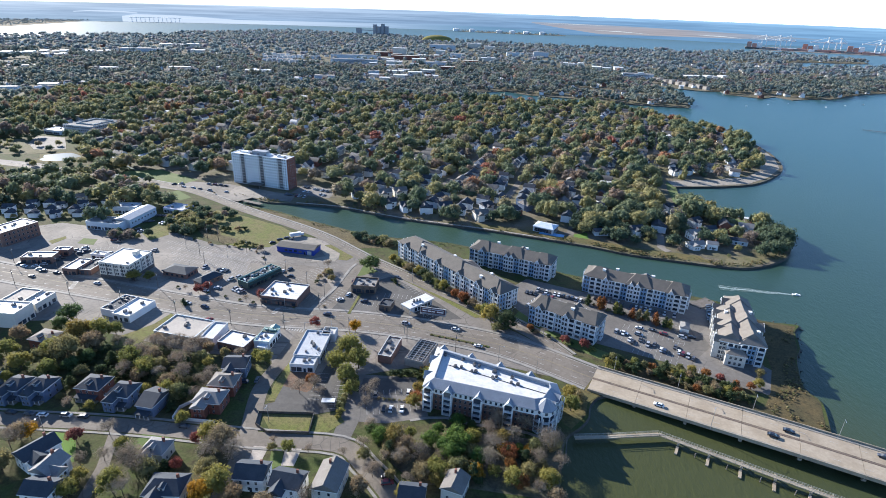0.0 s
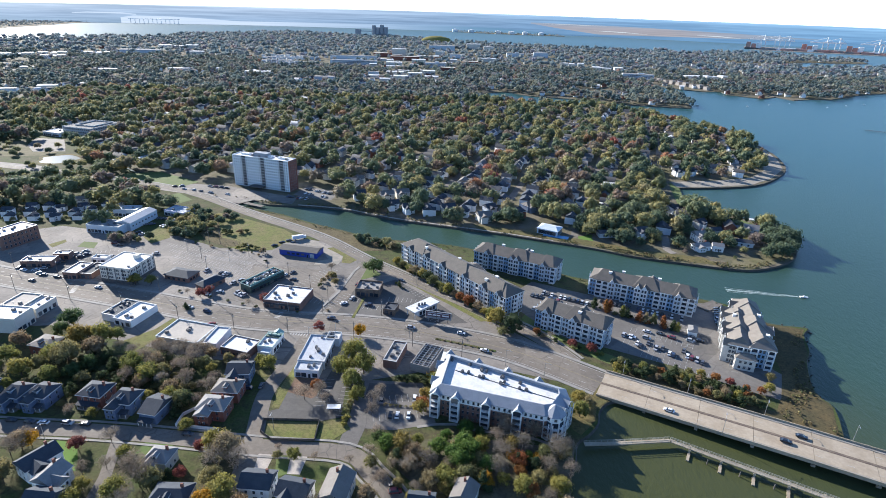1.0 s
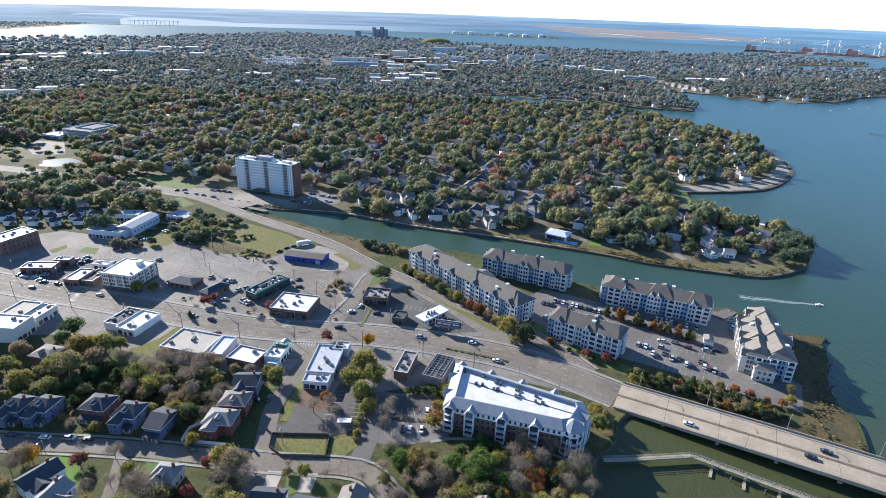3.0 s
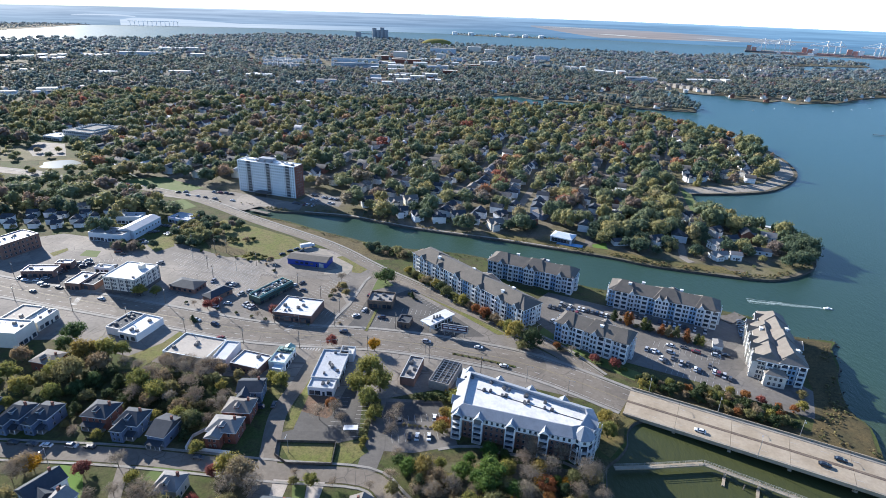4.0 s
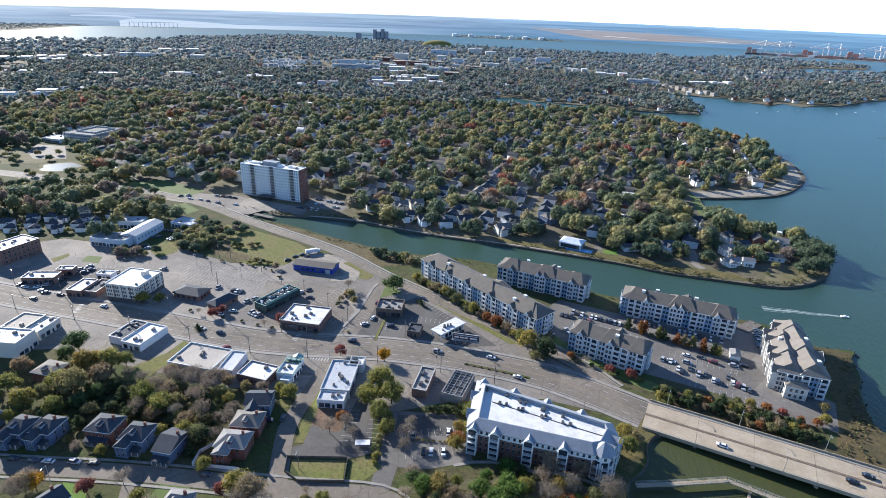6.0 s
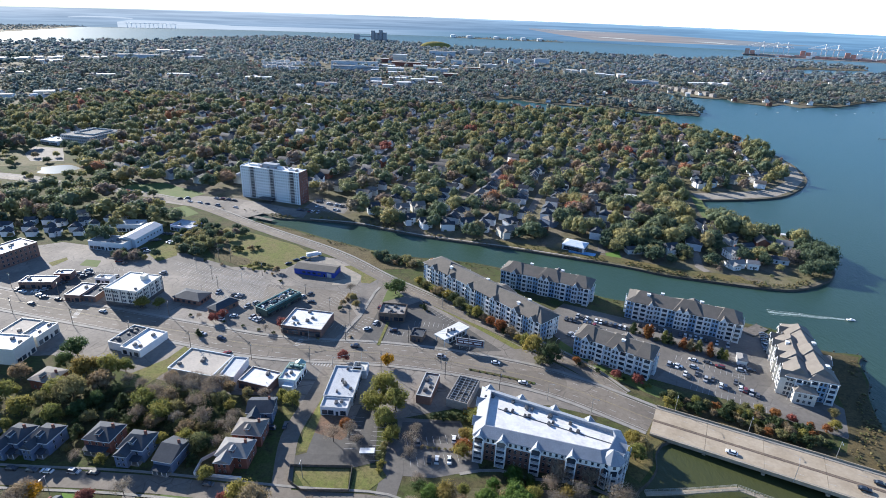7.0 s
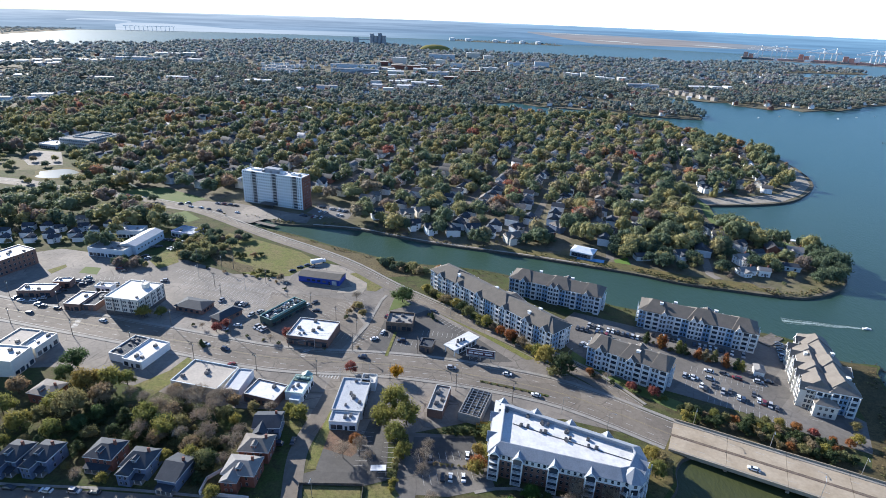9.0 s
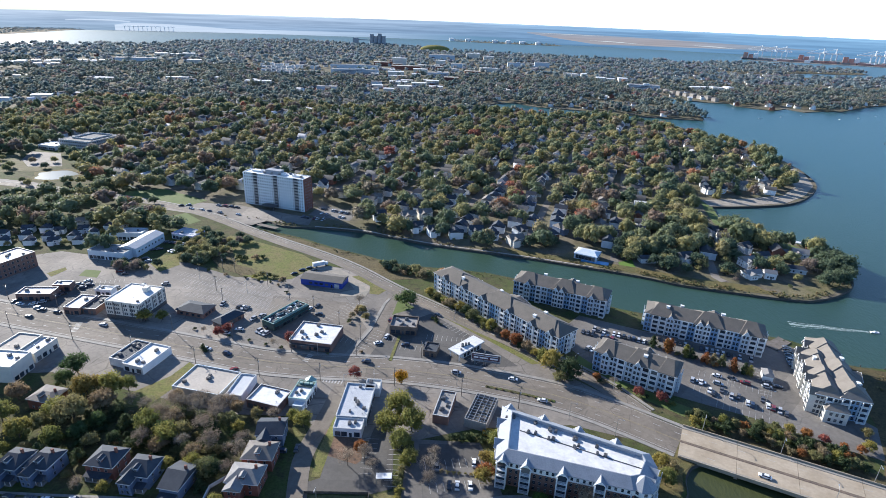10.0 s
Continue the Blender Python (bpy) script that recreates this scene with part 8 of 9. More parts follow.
# big garden trees of the point
for x, y, h, k in ((201, 424, 9, "mixed"), (183, 411, 8, "pine"), (222, 424, 10, "pine"), (213, 431, 9, "tipoak"), (226, 398, 7, "olive"), (149, 405, 9, "pine"), (168, 423, 9, "tipoak"), (241, 421, 8, "olive"), (199, 452, 11, "pine"),
                   (190, 438, 10, "mixed"), (222, 410, 7, "mixed"), (118, 432, 11, "pine"), (108, 436, 10, "tipoak"), (140, 434, 11, "mixed"), (180, 394, 4, "bare"), (214, 386, 3.5, "mixed"), (228, 430, 8, "tipoak"), (60, 450, 10, "pine")):
    tree(x, y, h, k, None, "round" if k != "bare" else None)
for x, y in scatter([(96, 432), (150, 412), (182, 402), (236, 400), (252, 416), (252, 450), (232, 484), (190, 490), (120, 470)], 10.5, cap=34):
    if all((x - u) ** 2 + (y - v) ** 2 > 62 and not (abs(x - u) < 6 and -11 < y - v < 0) for u, v in HOUSE_SPOTS) and to_line(x, y, [(192, 466), (177, 431), (168, 399)]) > 5 and to_line(x, y, FAR_BANK) > 12:
        tree(x, y, tr.uniform(8, 14), pick({"pine": 4, "tipoak": 3, "mixed": 4, "olive": 2, "bare": 1}), None, None)


# the garden trees past the curved road, with their trunks: joined, past counting
def whole_tree(i):
    me = TRUNKS[i % 3]
    me.calc_loop_triangles()
    V, F = FAR_CROWNS[i]
    tv = np.array([v.co[:] for v in me.vertices])
    tf = np.array([t.vertices[:] for t in me.loop_triangles])
    return np.vstack((V * (1.12, 1.12, 1.24) - (0, 0, 0.25), tv)), np.vstack((F, tf + len(V)))


TINTS = {"pine": 0.03, "tipoak": 0.13, "green": 0.2, "olive": 0.5, "yellow": 0.6, "bare": 0.74, "orange": 0.86, "red": 0.97}
FULL = [whole_tree(i) for i in range(6)]
tint_of = {(x, y): TINTS.get(k, 0.3 + 0.42 * ((x * 7.3 + y) % 1.0)) for x, y, h, w, k in FAR_TREES}
woods("trees_beyond_road", [(x, y, h, w) for x, y, h, w, k in FAR_TREES], FULL, "garden and shore trees, evergreen, olive and ochre", lambda x, y: tint_of[(x, y)])


# low scrub and reeds: joined, past counting
def scrub(name, poly_or_line, spread, count, low, high, label, keep=None):
    spots = []
    for _ in range(count * 6):
        if spread:
            i = tr.randrange(len(poly_or_line) - 1)
            p, q, u = Vector(poly_or_line[i]), Vector(poly_or_line[i + 1]), tr.random()
            n = (q - p).normalized()
            d = tr.uniform(*spread)
            x, y = p.x + (q.x - p.x) * u - n.y * d, p.y + (q.y - p.y) * u + n.x * d
        else:
            xs, ys = [p[0] for p in poly_or_line], [p[1] for p in poly_or_line]
            x, y = tr.uniform(min(xs), max(xs)), tr.uniform(min(ys), max(ys))
            if not inside(x, y, poly_or_line):
                continue
        if (keep and not keep(x, y)) or noise.noise((x * 0.06, y * 0.06, 4.0)) < -0.12:
            continue
        h = tr.uniform(low, high)
        spots.append((x, y, h, h * tr.uniform(1.0, 1.7)))
        if len(spots) >= count:
            break
    woods(name, [(x, y, h * 1.25, w) for x, y, h, w in spots], SCRUB, label, lambda x, y: tr.choice((0.1, 0.22, 0.35, 0.5, 0.7, 0.74)), M_LEAFSCRUB)


SCRUB = [crown(tr, 3, 34, 0.1, ICO1, "dome") for _ in range(5)]
on_north = lambda x, y: inside(x, y, NORTH_LAND) and to_line(x, y, FAR_BANK) > 1.0 and not blocked_hard(x, y)
on_near = lambda x, y: inside(x, y, NEAR_LAND) and to_line(x, y, NEAR_BANK) > 0.8 and to_line(x, y, CURVE) > 6.5


def blocked_hard(x, y):
    return any((x - u) ** 2 + (y - v) ** 2 < 60 for u, v in HOUSE_SPOTS + [(82, 427), (86, 418)])


scrub("scrub_far_bank", FAR_BANK, (1.2, 7.5), 420, 0.5, 1.7, "brown and olive scrub along the creek bank", on_north)
scrub("scrub_point_bank", FAR_BANK[28:40], (1.0, 8.5), 200, 0.6, 1.7, "rough brown and green growth along the point", on_north)
scrub("scrub_near_bank", NEAR_BANK[:40], (-6.5, -0.9), 260, 0.35, 1.1, "brown marsh scrub along the near creek bank", on_near)
scrub("scrub_field", [(-199, 432), (-193, 402), (-182, 387), (-163, 375.5), (-150, 375), (-156, 387), (-171, 394), (-178, 408), (-186, 424)], None, 90, 0.3, 0.9, "weeds and low scrub in the field", on_near)
scrub("scrub_point", [(172, 197), (178, 226), (188, 252), (203, 281), (190, 287), (182, 262), (172, 232), (150, 208)], None, 190, 0.4, 1.3, "brown reeds on the shore", on_near)


GAP_AT = np.array(GAPS)


def far_ok(x, y):
    off = GAP_AT - (x, y)
    if ((abs(off[:, 0]) < 9) & (off[:, 1] > -5) & (off[:, 1] < 26)).any():
        return False
    if y < 1090 and x > -720 and x < 460 or abs(x + 30) > y * 0.92 + 60 or not inside(x, y, NORTH_LAND) or to_line(x, y, POINT) < 9:
        return False
    if any(abs(x - u) < l / 2 + 4 and -deep < y - v < w / 2 + 4 for u, v, l, w, deep in CLEARINGS):
        return False
    if abs((x * 0.31 + y * 0.95 + 14 * noise.noise((x * 0.006, y * 0.006, 2.0))) % 96 - 48) < 6 and y < 2400:
        return False
    return noise.noise((x * 0.005, y * 0.005, 9.0)) > -0.45


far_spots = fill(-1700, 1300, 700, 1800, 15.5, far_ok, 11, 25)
woods("woods_far", far_spots, FAR, "far autumn woods and garden trees", hue, M_HAZEMID)
woods("woods_farther", fill(-2600, 2300, 1800, 3900, 27, far_ok, 13, 28), FARTHER, "hazy far woods on the peninsula", hue, M_HAZEFAR)
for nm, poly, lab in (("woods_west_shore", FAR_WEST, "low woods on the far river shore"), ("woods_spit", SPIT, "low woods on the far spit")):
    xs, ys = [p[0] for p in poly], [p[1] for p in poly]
    woods(nm, fill(min(xs), max(xs), min(ys), max(ys), 30, lambda x, y: inside(x, y, poly), 9, 15), FARTHER, lab, hue, M_HAZEFAR)

# ---- far blocks and roofs ----
wb = random.Random(6)


def far_block(x, y, L, W, h, yaw, wall, roof, label):
    ob = thing("building", pose(x, y, 0, 0, 0, yaw), label, "building", "far buildings")
    part("wall", bm_box(L, W, h), ob, mats=wall)
    part("roof", bm_box(L + 0.6, W + 0.6, 0.5), ob, pose(0, 0, h), mats=roof)
    for z in [2.2 + 3.4 * f for f in range(int(h / 3.6))][:4 if y < 1800 and h > 9.5 else 0]:
        bm = bmesh.new()
        box(bm, 0, -W / 2 - 0.05, z, L * 0.9, 0.1, 1.4)
        part("window_band", bm, ob, mats=M_GLASS)
    if wb.random() < 0.5 and L > 50:
        part("plant_room", bm_box(L * 0.2, W * 0.3, 2.5), ob, pose(L * 0.1, 0, h + 0.5), mats=wall)


SPLIT = []
for x, y, L, W, h, yaw, k in FAR_BLOCKS:
    n = 3 if k == 1 and L >= 66 else 1
    for i in range(n):
        e = (i - (n - 1) / 2) * L / n
        SPLIT.append((x + e * math.cos(radians(yaw)), y + e * math.sin(radians(yaw)) + (0, 9, -7)[i], L / n - (6 if n > 1 else 0), W, h * (1, 0.8, 1.15)[i], yaw, k))
for x, y, L, W, h, yaw, k in SPLIT:
    far_block(x, y, L, W, h, yaw, (M_SIDING, M_CREAM, M_BRICK)[k], (M_LSHINGLE, M_WHITEROOF, M_TANROOF)[k], ("low commercial block with grey roof", "pale multi-storey block with white roof", "red brick block with tan roof")[k])

# rows of pale town houses, and the waterfront flats across the bay
for x0, y0 in ((-600, 1875), (-570, 1790), (-545, 1700), (-500, 1850), (-470, 1670)):
    for i in range(6):
        far_block(x0 + i * 15, y0 + 3 * (i % 2), 11.5, 16, 10 + i % 3, 8, M_WHITE, M_LSHINGLE, "narrow white town house in a far row")
for i in range(9):
    u = i / 8
    far_block(551 + 78 * u, 1585 - 158 * u, 13, 12, 8 + 2 * (i % 2), 24, M_TANROOF, M_SHINGLE, "tan waterfront flats on the bay")

# knoll of open grass
M_KNOLL = turf("knoll_grass", (0.20, 0.19, 0.05), (0.26, 0.21, 0.07), (0.14, 0.13, 0.05), 0.03)
bm = bmesh.new()
bmesh.ops.create_icosphere(bm, subdivisions=3, radius=1)
for v in bm.verts:
    v.co = Vector((-80 + v.co.x * 85, 3140 + v.co.y * 50, v.co.z * 30 - 2))
tagged(new("grass_knoll", mesh_of("grass_knoll", bm, M_KNOLL)), "bare yellow-green grass mound above the river", "hill", kind="structure")

# grain silos by the far river
silos = thing("grain_silos", pose(-440, 3372, 0), "dark grain elevator with tall silos", "silos")
for x, h in ((0, 62), (22, 52), (44, 66), (66, 54)):
    bm = bmesh.new()
    tube(bm, (x, 0, 0), (x, 0, h), 12, seg=12)
    part("silo", bm, silos, mats=M_SLOPE)
bm = bmesh.new()
box(bm, -90, 0, 20, 30, 20, 40)
box(bm, -40, 0, 30, 80, 4, 4)
part("loading_tower", bm, silos, mats=M_SLOPE)

# tanks on the spit
for i, (x, y) in enumerate(((23, 4555), (145, 4526), (347, 4497), (446, 4478), (546, 4458), (664, 4444))):
    tank = thing("storage_tank", pose(x, y, 0), "white cylindrical storage tank", "tank", "storage tanks")
    bm = bmesh.new()
    tube(bm, (0, 0, 0), (0, 0, 18), 22, seg=20)
    part("shell", bm, tank, mats=M_WHITE)
    bm = bmesh.new()
    tube(bm, (0, 0, 18), (0, 0, 21), 22, 2, seg=20)
    part("roof", bm, tank, mats=M_WHITE)


def quay_crane(x, y, yaw):
    ob = thing("quay_crane", pose(x, y, 0, 0, 0, yaw) @ Matrix.Scale(1.03, 4), "tall white container crane on the quay", "crane", "quay cranes")
    for sx in (-9, 9):
        for sy in (-12, 12):
            bm = bmesh.new()
            box(bm, sx, sy, 24, 4.2, 4.2, 48)
            part("leg", bm, ob, mats=M_WHITE)
    bm = bmesh.new()
    box(bm, 0, -22, 48, 6, 116, 6)
    boom = part("boom", bm, ob, mats=M_WHITE)
    bm = bmesh.new()
    for sx in (-5, 5):
        tube(bm, (sx, 4, 48), (0, 4, 76), 2.8, seg=5)
    tube(bm, (0, 4, 75), (0, -74, 50), 0.9, seg=5)
    tube(bm, (0, 4, 75), (0, 34, 50), 0.9, seg=5)
    part("apex_frame", bm, boom, mats=M_WHITE)
    bm = bmesh.new()
    box(bm, 0, 16, 51, 9, 14, 6)
    part("machinery_house", bm, ob, mats=M_WHITE)
    for sy in (-12, 12):
        bm = bmesh.new()
        box(bm, 0, sy, 20, 18, 2, 2.4)
        part("cross_beam", bm, ob, mats=M_WHITE)


for x, y in ((1866, 3588), (1939, 3565), (1988, 3544), (2171, 3476), (2237, 3466), (2427, 3408), (2470, 3396)):
    quay_crane(x, y, -119)
for i in range(60):
    u = wb.random()
    st = new("shipping_container", mesh_of("shipping_container", bm_box(wb.uniform(30, 60), 12, wb.uniform(6, 14)), wb.choice((M_RUST, M_RUST, M_GREYROOF, M_WHITE))))
    st.matrix_basis = pose(1814 + 880 * u, 3487 - 280 * u + wb.uniform(-10, 70), 0, 0, 0, -32)
    tagged(st, "long painted steel shipping container on the quay", "container", "shipping containers")
for x, y in ((1781, 3526), (2073, 3461), (2288, 3389)):
    ship = thing("container_ship", pose(x, y, 0, 0, 0, -27), "dark-hulled ship loaded with red containers", "ship", "container ships")
    part("hull", bm_box(90, 24, 10), ship, pose(0, 0, -1.5), mats=M_DARK)
    for k in range(3):
        part("container_block", bm_box(24, 20, (30, 22, 26)[k]), ship, pose(-28 + 28 * k, 0, 8.5), mats=(M_RUST, M_RUST, M_WHITE)[k])

# far road bridge over the river in the west
fb = thing("far_bridge", Matrix(), "long low white bridge over the wide river", "bridge")
p, q = Vector((-2216, 4089)), Vector((-1925, 4234))
bm = bmesh.new()
ribbon(bm, [tuple(p), tuple(q)], 12, 30, 3.0)
part("deck", bm, fb, mats=M_WHITE)
for i in range(12):
    c = p + (q - p) * (i + 0.5) / 12
    part("pier", bm_box(1.4, 4, 30), fb, pose(c.x, c.y, WATER_Z), mats=M_WHITE)

# ---- cars ----
def wedge_box(bm, L, W, z0, z1, x0, x1, t0, t1, tw, mi=0):
    """A body section: length x0..x1 at the foot, t0..t1 at the top, narrowing to tw in width."""
    v = [bm.verts.new(p) for p in ((x0, -W / 2, z0), (x1, -W / 2, z0), (x1, W / 2, z0), (x0, W / 2, z0), (t0, -tw / 2, z1), (t1, -tw / 2, z1), (t1, tw / 2, z1), (t0, tw / 2, z1))]
    for f in ((3, 2, 1, 0), (4, 5, 6, 7), (0, 1, 5, 4), (1, 2, 6, 5), (2, 3, 7, 6), (3, 0, 4, 7)):
        bm.faces.new([v[i] for i in f]).material_index = mi


bm = bmesh.new()
tube(bm, (0, -0.11, 0), (0, 0.11, 0), 0.33, seg=12)
WHEEL = mesh_of("wheel", bm, M_TYRE)


def car_model(word, paint, body="sedan"):
    L, W = (4.7, 1.8) if body == "sedan" else (4.9, 1.95)
    roof = 1.45 if body == "sedan" else 1.75
    ob = thing("car", Matrix(), f"{word} {body} with dark windows", "car", "cars")
    bm = bmesh.new()
    wedge_box(bm, L, W, 0.25, 0.62, -L / 2, L / 2, -L / 2, L / 2, W)
    wedge_box(bm, L, W, 0.621, 0.9, -L / 2, L / 2, -L / 2 + 0.12, L / 2 - 0.25, W - 0.12)
    bmesh.ops.bevel(bm, geom=[e for e in bm.edges if e.calc_length() > 1.0], offset=0.06, segments=1, affect="EDGES")
    shell = part("body", bm, ob, mats=paint)
    bm = bmesh.new()
    b = -L / 2 + (0.5 if body == "sedan" else 0.2)
    wedge_box(bm, L, W, 0.9, roof - 0.06, b, L / 2 - 1.2, b + 0.55, L / 2 - 2.0, W - 0.5)
    part("glass", bm, shell, mats=M_GLASS, label="dark car windows")
    bm = bmesh.new()
    wedge_box(bm, L, W - 0.45, roof - 0.07, roof, b + 0.5, L / 2 - 1.95, b + 0.6, L / 2 - 2.05, W - 0.55)
    part("roof", bm, shell, mats=paint)
    for x in (-L * 0.3, L * 0.31):
        for y in (-W / 2 + 0.08, W / 2 - 0.08):
            part("wheel", WHEEL, ob, pose(x, y, 0.33))
    return ob


PAINTS = [("white", (0.75, 0.75, 0.75)), ("silver grey", (0.42, 0.43, 0.45)), ("black", (0.02, 0.02, 0.022)), ("dark blue", (0.03, 0.045, 0.085)), ("dark red", (0.18, 0.02, 0.02)), ("dark grey", (0.09, 0.09, 0.095))]
CARS = []
starts = [(103, 271, -30), (111, 270, -30), (105, 262, 60), (120, 254, 60), (129, 252, 60), (133, 248, 60)]
for i, (word, rgb) in enumerate(PAINTS):
    ob = car_model(word, car_paint("car_paint_" + word.replace(" ", "_"), rgb), ("sedan", "SUV", "sedan", "SUV", "SUV", "sedan")[i])
    x, y, a = starts[i]
    ob.matrix_basis = pose(x, y, 0.07, 0, 0, a)
    CARS.append(ob)
cr = random.Random(3)


def cars_at(spots, z=0.07):
    for x, y, a in spots:
        copy_thing(CARS[cr.choices(range(6), (5, 4, 4, 1, 0.5, 4))[0]], pose(x, y, z, 0, 0, a + cr.choice((0, 180)) + cr.uniform(-2, 2)))


def car_row(x, y, yaw, n, fill, face=90, pitch=2.75):
    c, s = math.cos(radians(yaw)), math.sin(radians(yaw))
    cars_at([(x + c * pitch * (i + 0.5), y + s * pitch * (i + 0.5), yaw + face) for i in range(n) if cr.random() < fill])


car_row(147, 250, 70, 13, 0.9, 90)
cars_at([(135, 268.8, -20), (140.4, 269.1, -20), (137.5, 272, -20), (99.1, 272.7, 60), (102.7, 270.8, 60), (104.2, 264.2, 60), (110.3, 264.6, 60), (113.4, 276.9, -30), (120.4, 275.2, -30), (125.4, 271.3, -30), (112.8, 259.8, 60),
         (116.4, 260, 60), (118.5, 255.3, 60), (127.2, 258.3, 60), (127.4, 253.5, 60), (130.9, 250, 60)])
car_row(159, 287, 70, 8, 0.9, 90)
car_row(60, 320, -25, 12, 0.7)
car_row(95, 312, -24, 18, 0.7)
car_row(60, 288, -30, 7, 0.6)
car_row(52, 300, -48, 6, 0.7)
car_row(50, 318, -25, 8, 0.6)
cars_at([(-24, 199, 88), (-21, 199, 88), (-16, 199, 88), (-29, 208, 88), (-14, 211, 88)])
car_row(-166, 336, -15, 12, 0.3)
car_row(-130, 306, -32, 3, 0.8)
cars_at([(-125, 310, 60), (-107, 332, 60), (-103, 336, 60), (-100, 326, 0), (-136, 318, 60), (-132, 322, 60), (-140, 306, 0), (-146, 302, -15), (-62, 297, 30), (-47, 296, 0), (-36, 297, 80), (-58, 304, 70),
         (-57, 322, 60), (-30, 330, -40), (-130, 268, 60), (-138, 282, -20), (-150, 286, -12), (-225, 352, 20), (-218, 355, 20), (-232, 350, 20),
         (-262, 322, -12), (-275, 326, -12), (-248, 318, -12), (-215, 306, -14), (-260, 312, -14), (-188, 290, -14), (-205, 358, 20), (-124, 386, 10), (-120, 390, 10), (-116, 386, 60), (-128, 380, 40), (-112, 382, 40)])
cars_at([(-234.4, 413, 40), (-238.5, 411.5, 40), (-235.7, 426.7, 60), (-231.9, 425.9, 60), (-229, 425.6, 60), (-226.4, 425.3, 60), (-222.1, 423.4, 60), (-222, 408.8, 40), (-225, 410.5, 40), (-232.4, 392, 20), (-236.2, 395.8, 20), (-242.4, 373.8, 20), (-236.9, 370.6, 20)])
cars_at([(-264, 342, 60), (-262.4, 346.1, 20), (-259.4, 348.8, 25), (-256.7, 353.2, 30), (-254.4, 358.5, 30), (-279.6, 329.2, 70), (-267.5, 326.5, 20), (-264.1, 329, 20), (-262.7, 332, 20), (-260.6, 336.8, 20), (-258.2, 320, 15), (-258.6, 340, 25), (-252, 349, 30), (-250, 353, 30)])
cars_at([(-18.5, 160.5, 12), (-18, 157.2, 12), (-150.5, 186.5, -4), (-158, 186.8, -4),(-174, 187, -4), (-182, 187.4, -4), (-168, 186.6, -4), (-106, 183, -4), (-86, 216, 90), (-92, 214, 0)], 0.11)
car_row(-150, 494, -18, 9, 0.6)
car_row(-138, 518, -24, 11, 0.75)
car_row(-136, 505, -24, 9, 0.6)
cars_at([(-250, 505, -20), (-240, 503, -20), (-232, 500, -20), (-222, 497, -20), (-205, 494, -20), (-262, 512, 30), (-256, 514, 30), (-230, 516, -20), (-224, 515, -20), (-218, 514, -20), (-212, 512, -20)])
cars_at([(-20, 272, -8), (-66, 279, -5), (20, 252, -20), (8, 268, -12)], 0.11)
for s, d in ((32, -6), (84, 3.5), (78, -3), (118, 6), (122, -6)):
    cars_at([(*along(s, d), -27)], deck_z(s))

# delivery van by the blue building
van = thing("box_truck", pose(-113.5, 394, 0.1, 0, 0, 30), "white box truck parked on gravel", "truck")
part("box", bm_box(8.5, 2.4, 2.6, 0.05), van, pose(-0.8, 0, 0.8), mats=M_WHITE)
part("cab", bm_box(2.0, 2.2, 2.0, 0.25), van, pose(4.6, 0, 0.5), mats=M_WHITE)
for x in (-3, 3.8):
    for y in (-1.05, 1.05):
        part("wheel", WHEEL, van, pose(x, y, 0.45) @ Matrix.Scale(1.35, 4))

# ---- poles and wires ----
def pole(x, y, yaw, h=10.5):
    ob = thing("utility_pole", pose(x, y, 0, 0, 0, yaw), "wooden utility pole with a crossarm", "utility pole", "utility poles")
    bm = bmesh.new()
    tube(bm, (0, 0, 0), (0, 0, h), 0.17, 0.12, 7)
    shaft = part("pole", bm, ob, mats=M_TIMBER)
    bm = bmesh.new()
    box(bm, 0, 0, h - 0.7, 0.14, 2.4, 0.16)
    part("crossarm", bm, ob, mats=M_TIMBER)
    bm = bmesh.new()
    tube(bm, (0.3, 0, h - 2.2), (0.3, 0, h - 1.3), 0.24, seg=8)
    part("transformer", bm, shaft, mats=M_STEEL)
    return ob


first_pole = pole(-320, 346, -12)
pole_runs = [[(-320, 346), (-285, 331), (-250, 322), (-212, 313), (-176, 304), (-140, 296), (-106, 286), (-72, 285), (-38, 285), (-6, 279)],
             [(-300, 308), (-262, 300), (-222, 290), (-186, 281), (-150, 272), (-116, 264), (-86, 262), (-50, 260), (-18, 254), (8, 246)],
             [(-196, 388), (-168, 380), (-140, 360), (-122, 344), (-104, 330), (-86, 314), (-72, 300)],
             [(-176, 380), (-170, 352), (-160, 336)]]
for run in pole_runs:
    for i, (x, y) in enumerate(run):
        a, b = run[max(i - 1, 0)], run[min(i + 1, len(run) - 1)]
        yaw = math.degrees(math.atan2(b[1] - a[1], b[0] - a[0]))
        if (x, y) != (-320, 346):
            copy_thing(first_pole, pose(x, y, 0, 0, 0, yaw))
    for (ax, ay), (bx, by) in zip(run, run[1:]):
        wire = thing("overhead_wire", Matrix(), "thin sagging overhead power wires", "wire", "overhead wires")
        u = Vector((bx - ax, by - ay)).normalized()
        for d in (-1.05, 1.05):
            bm = bmesh.new()
            rings = []
            for k in range(7):
                t = k / 6
                p = Vector((ax + (bx - ax) * t - u.y * d, ay + (by - ay) * t + u.x * d, 9.9 - 3.2 * t * (1 - t)))
                rings.append([bm.verts.new(p + Vector((-u.y * o, u.x * o, z))) for o, z in ((-0.025, -0.015), (0.025, -0.015), (0, 0.03))])
            for r, q in zip(rings, rings[1:]):
                for j in range(3):
                    bm.faces.new((r[j], r[(j + 1) % 3], q[(j + 1) % 3], q[j]))
            part("wire", bm, wire, mats=M_DARK)
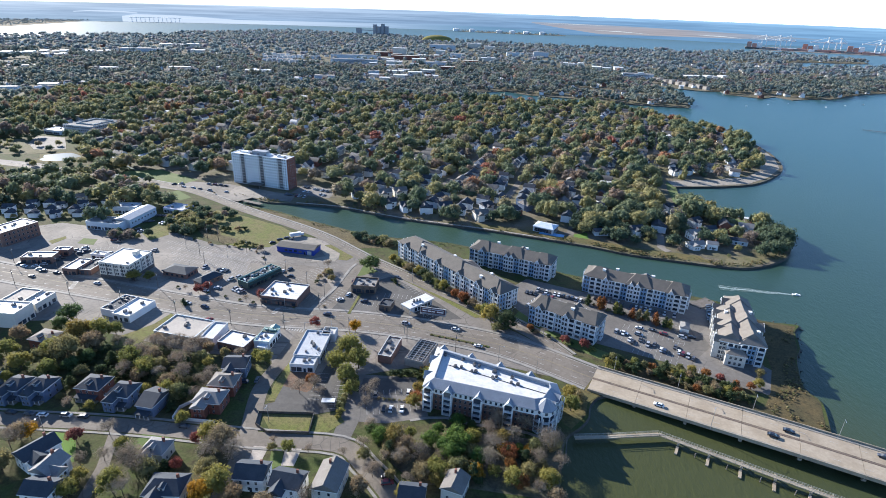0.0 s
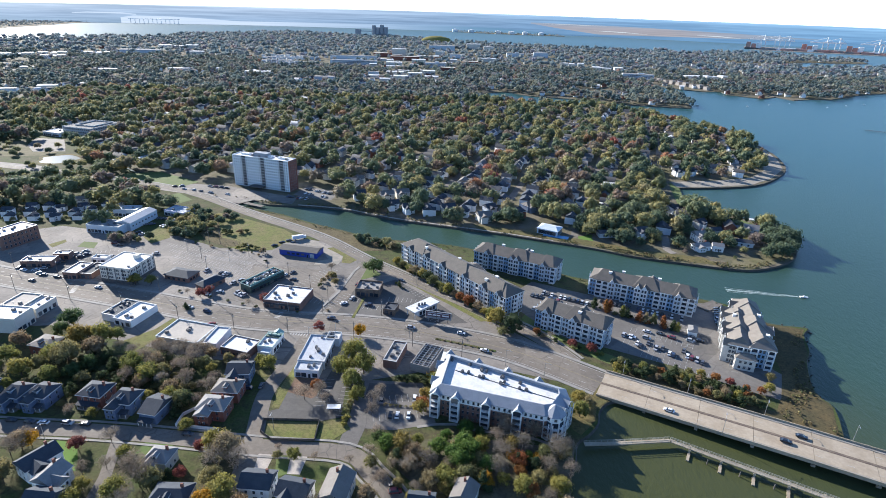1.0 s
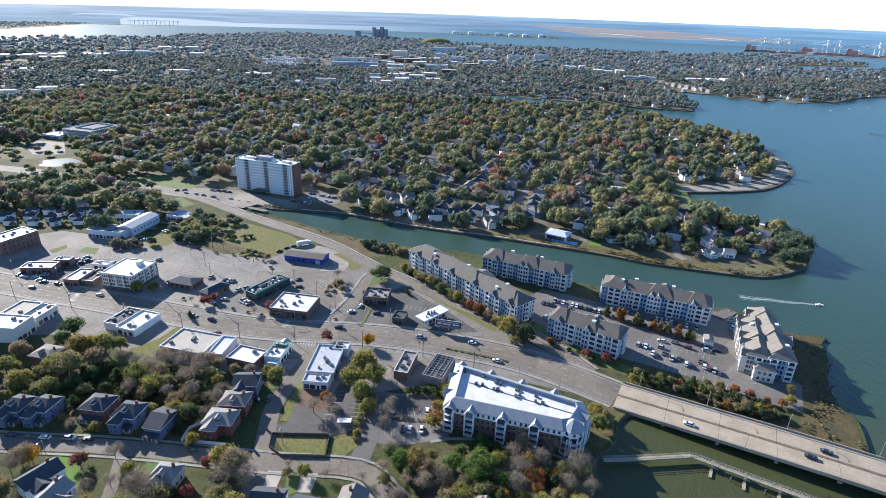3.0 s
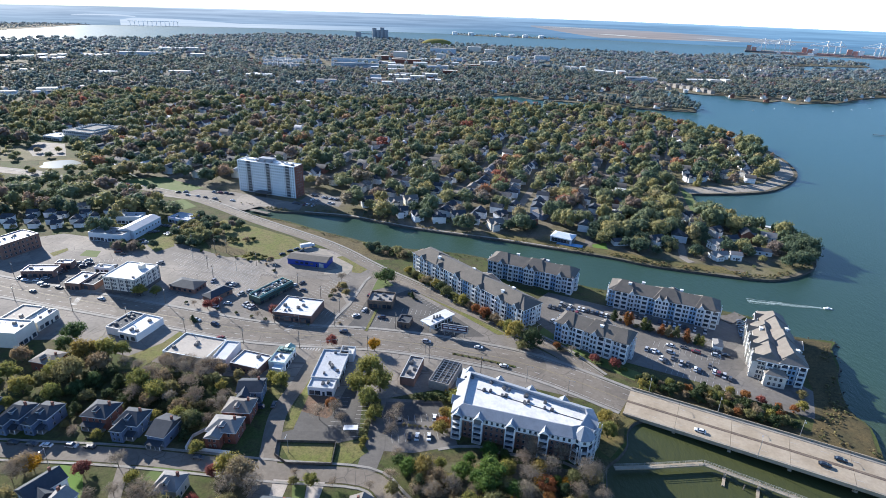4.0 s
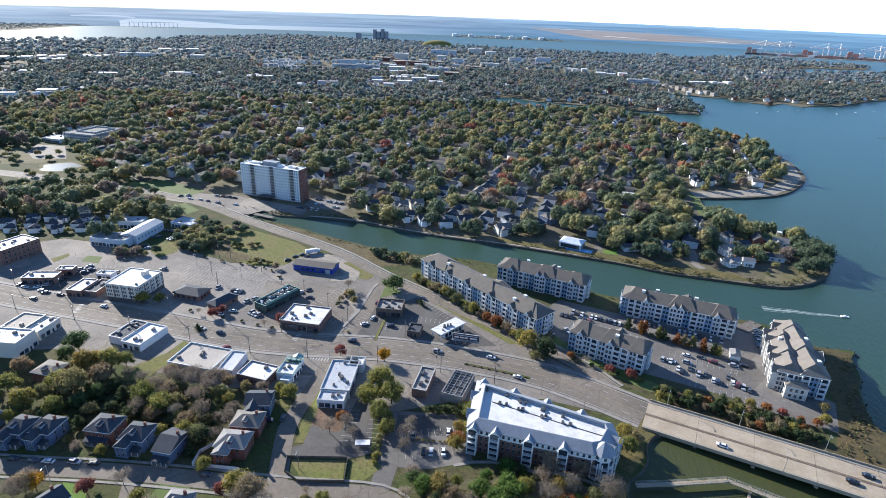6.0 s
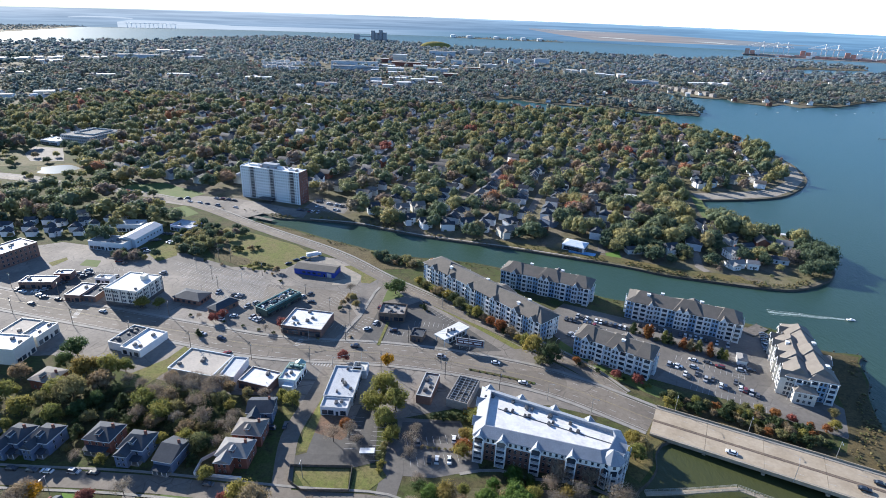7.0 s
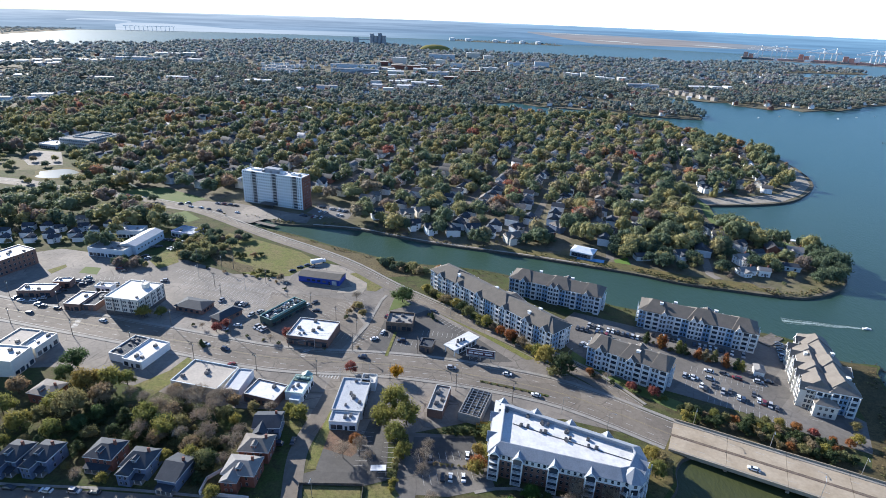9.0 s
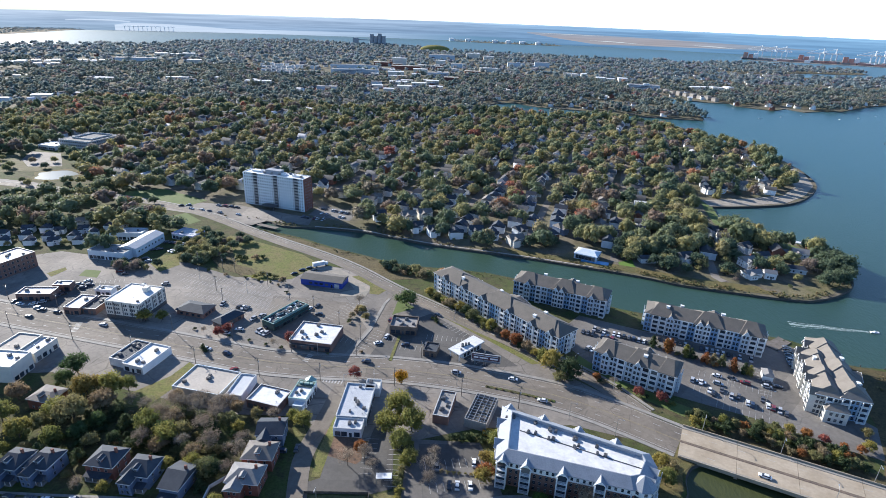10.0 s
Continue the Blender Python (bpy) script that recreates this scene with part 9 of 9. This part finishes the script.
for x, y, a in ((-60, 262, 90), (-20, 262, 85), (30, 240, 60), (48, 230, 60), (10, 300, 130), (-20, 326, 130), (56, 262, 130), (40, 278, 130), (112, 262, 60), (126, 254, 60), (146, 246, 60), (-150, 350, 0), (-186, 366, 0), (-160, 176, 0), (-72, 188, 0)):
    copy_thing(first_lamp, pose(x, y, 0, 0, 0, a))

# traffic signals at the crossing
for x, y, a in ((-92, 285, 200), (-74, 259, 20)):
    sig = thing("traffic_signal", pose(x, y, 0, 0, 0, a), "traffic signal on a long steel arm", "traffic signal", "traffic signals")
    bm = bmesh.new()
    tube(bm, (0, 0, 0), (0, 0, 6.5), 0.15, 0.12, 7)
    tube(bm, (0, 0, 6.2), (9, 0, 6.6), 0.1, 0.06, 6)
    part("mast", bm, sig, mats=M_STEEL)
    for k in (4.5, 8.5):
        bm = bmesh.new()
        box(bm, k, 0, 6.0, 0.35, 0.3, 1.0)
        part("signal_head", bm, sig, mats=M_DARK)

# median planting strip on the main street
med = bmesh.new()
ribbon(med, smooth_line([(-6, 262), (10, 257.5), (26, 252)], 4), 1.6, 0.25, 0.3)
tagged(new("kerb_island", mesh_of("kerb_island", med, M_GRASS)), "narrow planted kerb island in the street", "kerb", kind="structure")
for i in range(9):
    bush(-5 + 3.6 * i, 261.6 - 1.15 * i, 1.1, "mixed")

# ---- on the water ----
def smalltub(x, y, yaw, label):
    ob = thing("motor_boat", pose(x, y, WATER_Z, 0, 0, yaw) @ Matrix.Scale(0.72, 4), label, "boat")
    bm = bmesh.new()
    wedge_box(bm, 6.5, 2.0, -0.3, 0.8, -3.2, 2.4, -3.2, 3.4, 2.3)
    part("hull", bm, ob, mats=M_WHITE)
    part("cabin", bm_box(1.6, 1.5, 0.9, 0.15), ob, pose(0, 0, 0.8), mats=M_WHITE)
    return ob


boat = smalltub(233, 329.3, -8.7, "small white motor boat under way")
wake = bmesh.new()
wk = [(230 - 0.988 * s, 329.8 + 0.151 * s + 0.35 * math.sin(s * 0.3)) for s in range(0, 48, 3)]
for i, (p, q) in enumerate(zip(wk, wk[1:])):
    w = 0.7 + 0.13 * i
    ribbon(wake, [p, q], w, WATER_Z + 0.05 + 0.002 * (i % 2), 0.05)
for sg in (-1, 1):
    l = [(x + sg * 0.151 * (0.5 + 0.17 * i), y + sg * 0.988 * (0.5 + 0.17 * i)) for i, (x, y) in enumerate(wk)]
    ribbon(wake, l, 0.5, WATER_Z + 0.07, 0.05)
tagged(new("wake_foam", mesh_of("wake_foam", wake, M_FOAM)), "white foam wake behind a motor boat", "foam", kind="stuff")

for pts, label in (([(154, 309), (168, 318), (172, 312), (159, 303)], "timber waterside deck with tables"), ([(-182, 470), (-164, 462), (-162, 466), (-180, 474)], "small timber dock in the creek"),
                   ([(692, 946), (760, 900), (762, 903), (694, 949)], "long pale timber pier in the bay"), ([(280, 440), (292, 436), (293, 439), (281, 443)], "short boat dock at the point"),
                   ([(470, 1160), (500, 1158), (500, 1161), (470, 1163)], "small far dock on piles")):
    dk = thing("dock", Matrix(), label, "dock", "docks")
    part("deck", flat_mesh("deck", pts, 0.45, 0.25, M_TIMBER), dk)
    for x, y in pts:
        bm = bmesh.new()
        tube(bm, (x, y, WATER_Z - 1), (x, y, 1.0), 0.2, seg=6)
        part("pile", bm, dk, mats=M_TIMBER)

# small white boats at the far marina
for i in range(7):
    smalltub(610 + i * 60, 1180 + (i % 3) * 22 + i * 9, 30 * i, "small white moored boat")

# stair-roofed garage and carport in the apartment lot
cp = thing("carport_kiosk", pose(139, 277, 0, 0, 0, 70), "small white kiosk in the parking lot", "kiosk")
part("wall", bm_box(7, 4.5, 3.0), cp, mats=M_WHITE)
part("roof", hip_roof(7, 4.5, 3.0, 1.4, 0.4, 1.5), cp, mats=M_LSHINGLE)

# seaward rocks along the east shore
rk = random.Random(9)
RV, RF, n = [], [], 0
for x, y in NEAR_BANK[42:60]:
    for _ in range(9):
        bv, bf = ICO1
        s = rk.uniform(0.25, 0.6)
        jit = np.array([[rk.uniform(0.7, 1.1)] for _ in bv])
        RV.append(bv * jit * s + (x + rk.uniform(-1.6, 1.6), y + rk.uniform(-3, 3), WATER_Z + rk.uniform(-0.1, 0.7)))
        RF.append(bf + n)
        n += len(bv)
tagged(new("shore_rocks", np_mesh("shore_rocks", np.vstack(RV), np.vstack(RF), [M_STONE])), "grey rubble rocks along the shore", "rocks", kind="stuff")
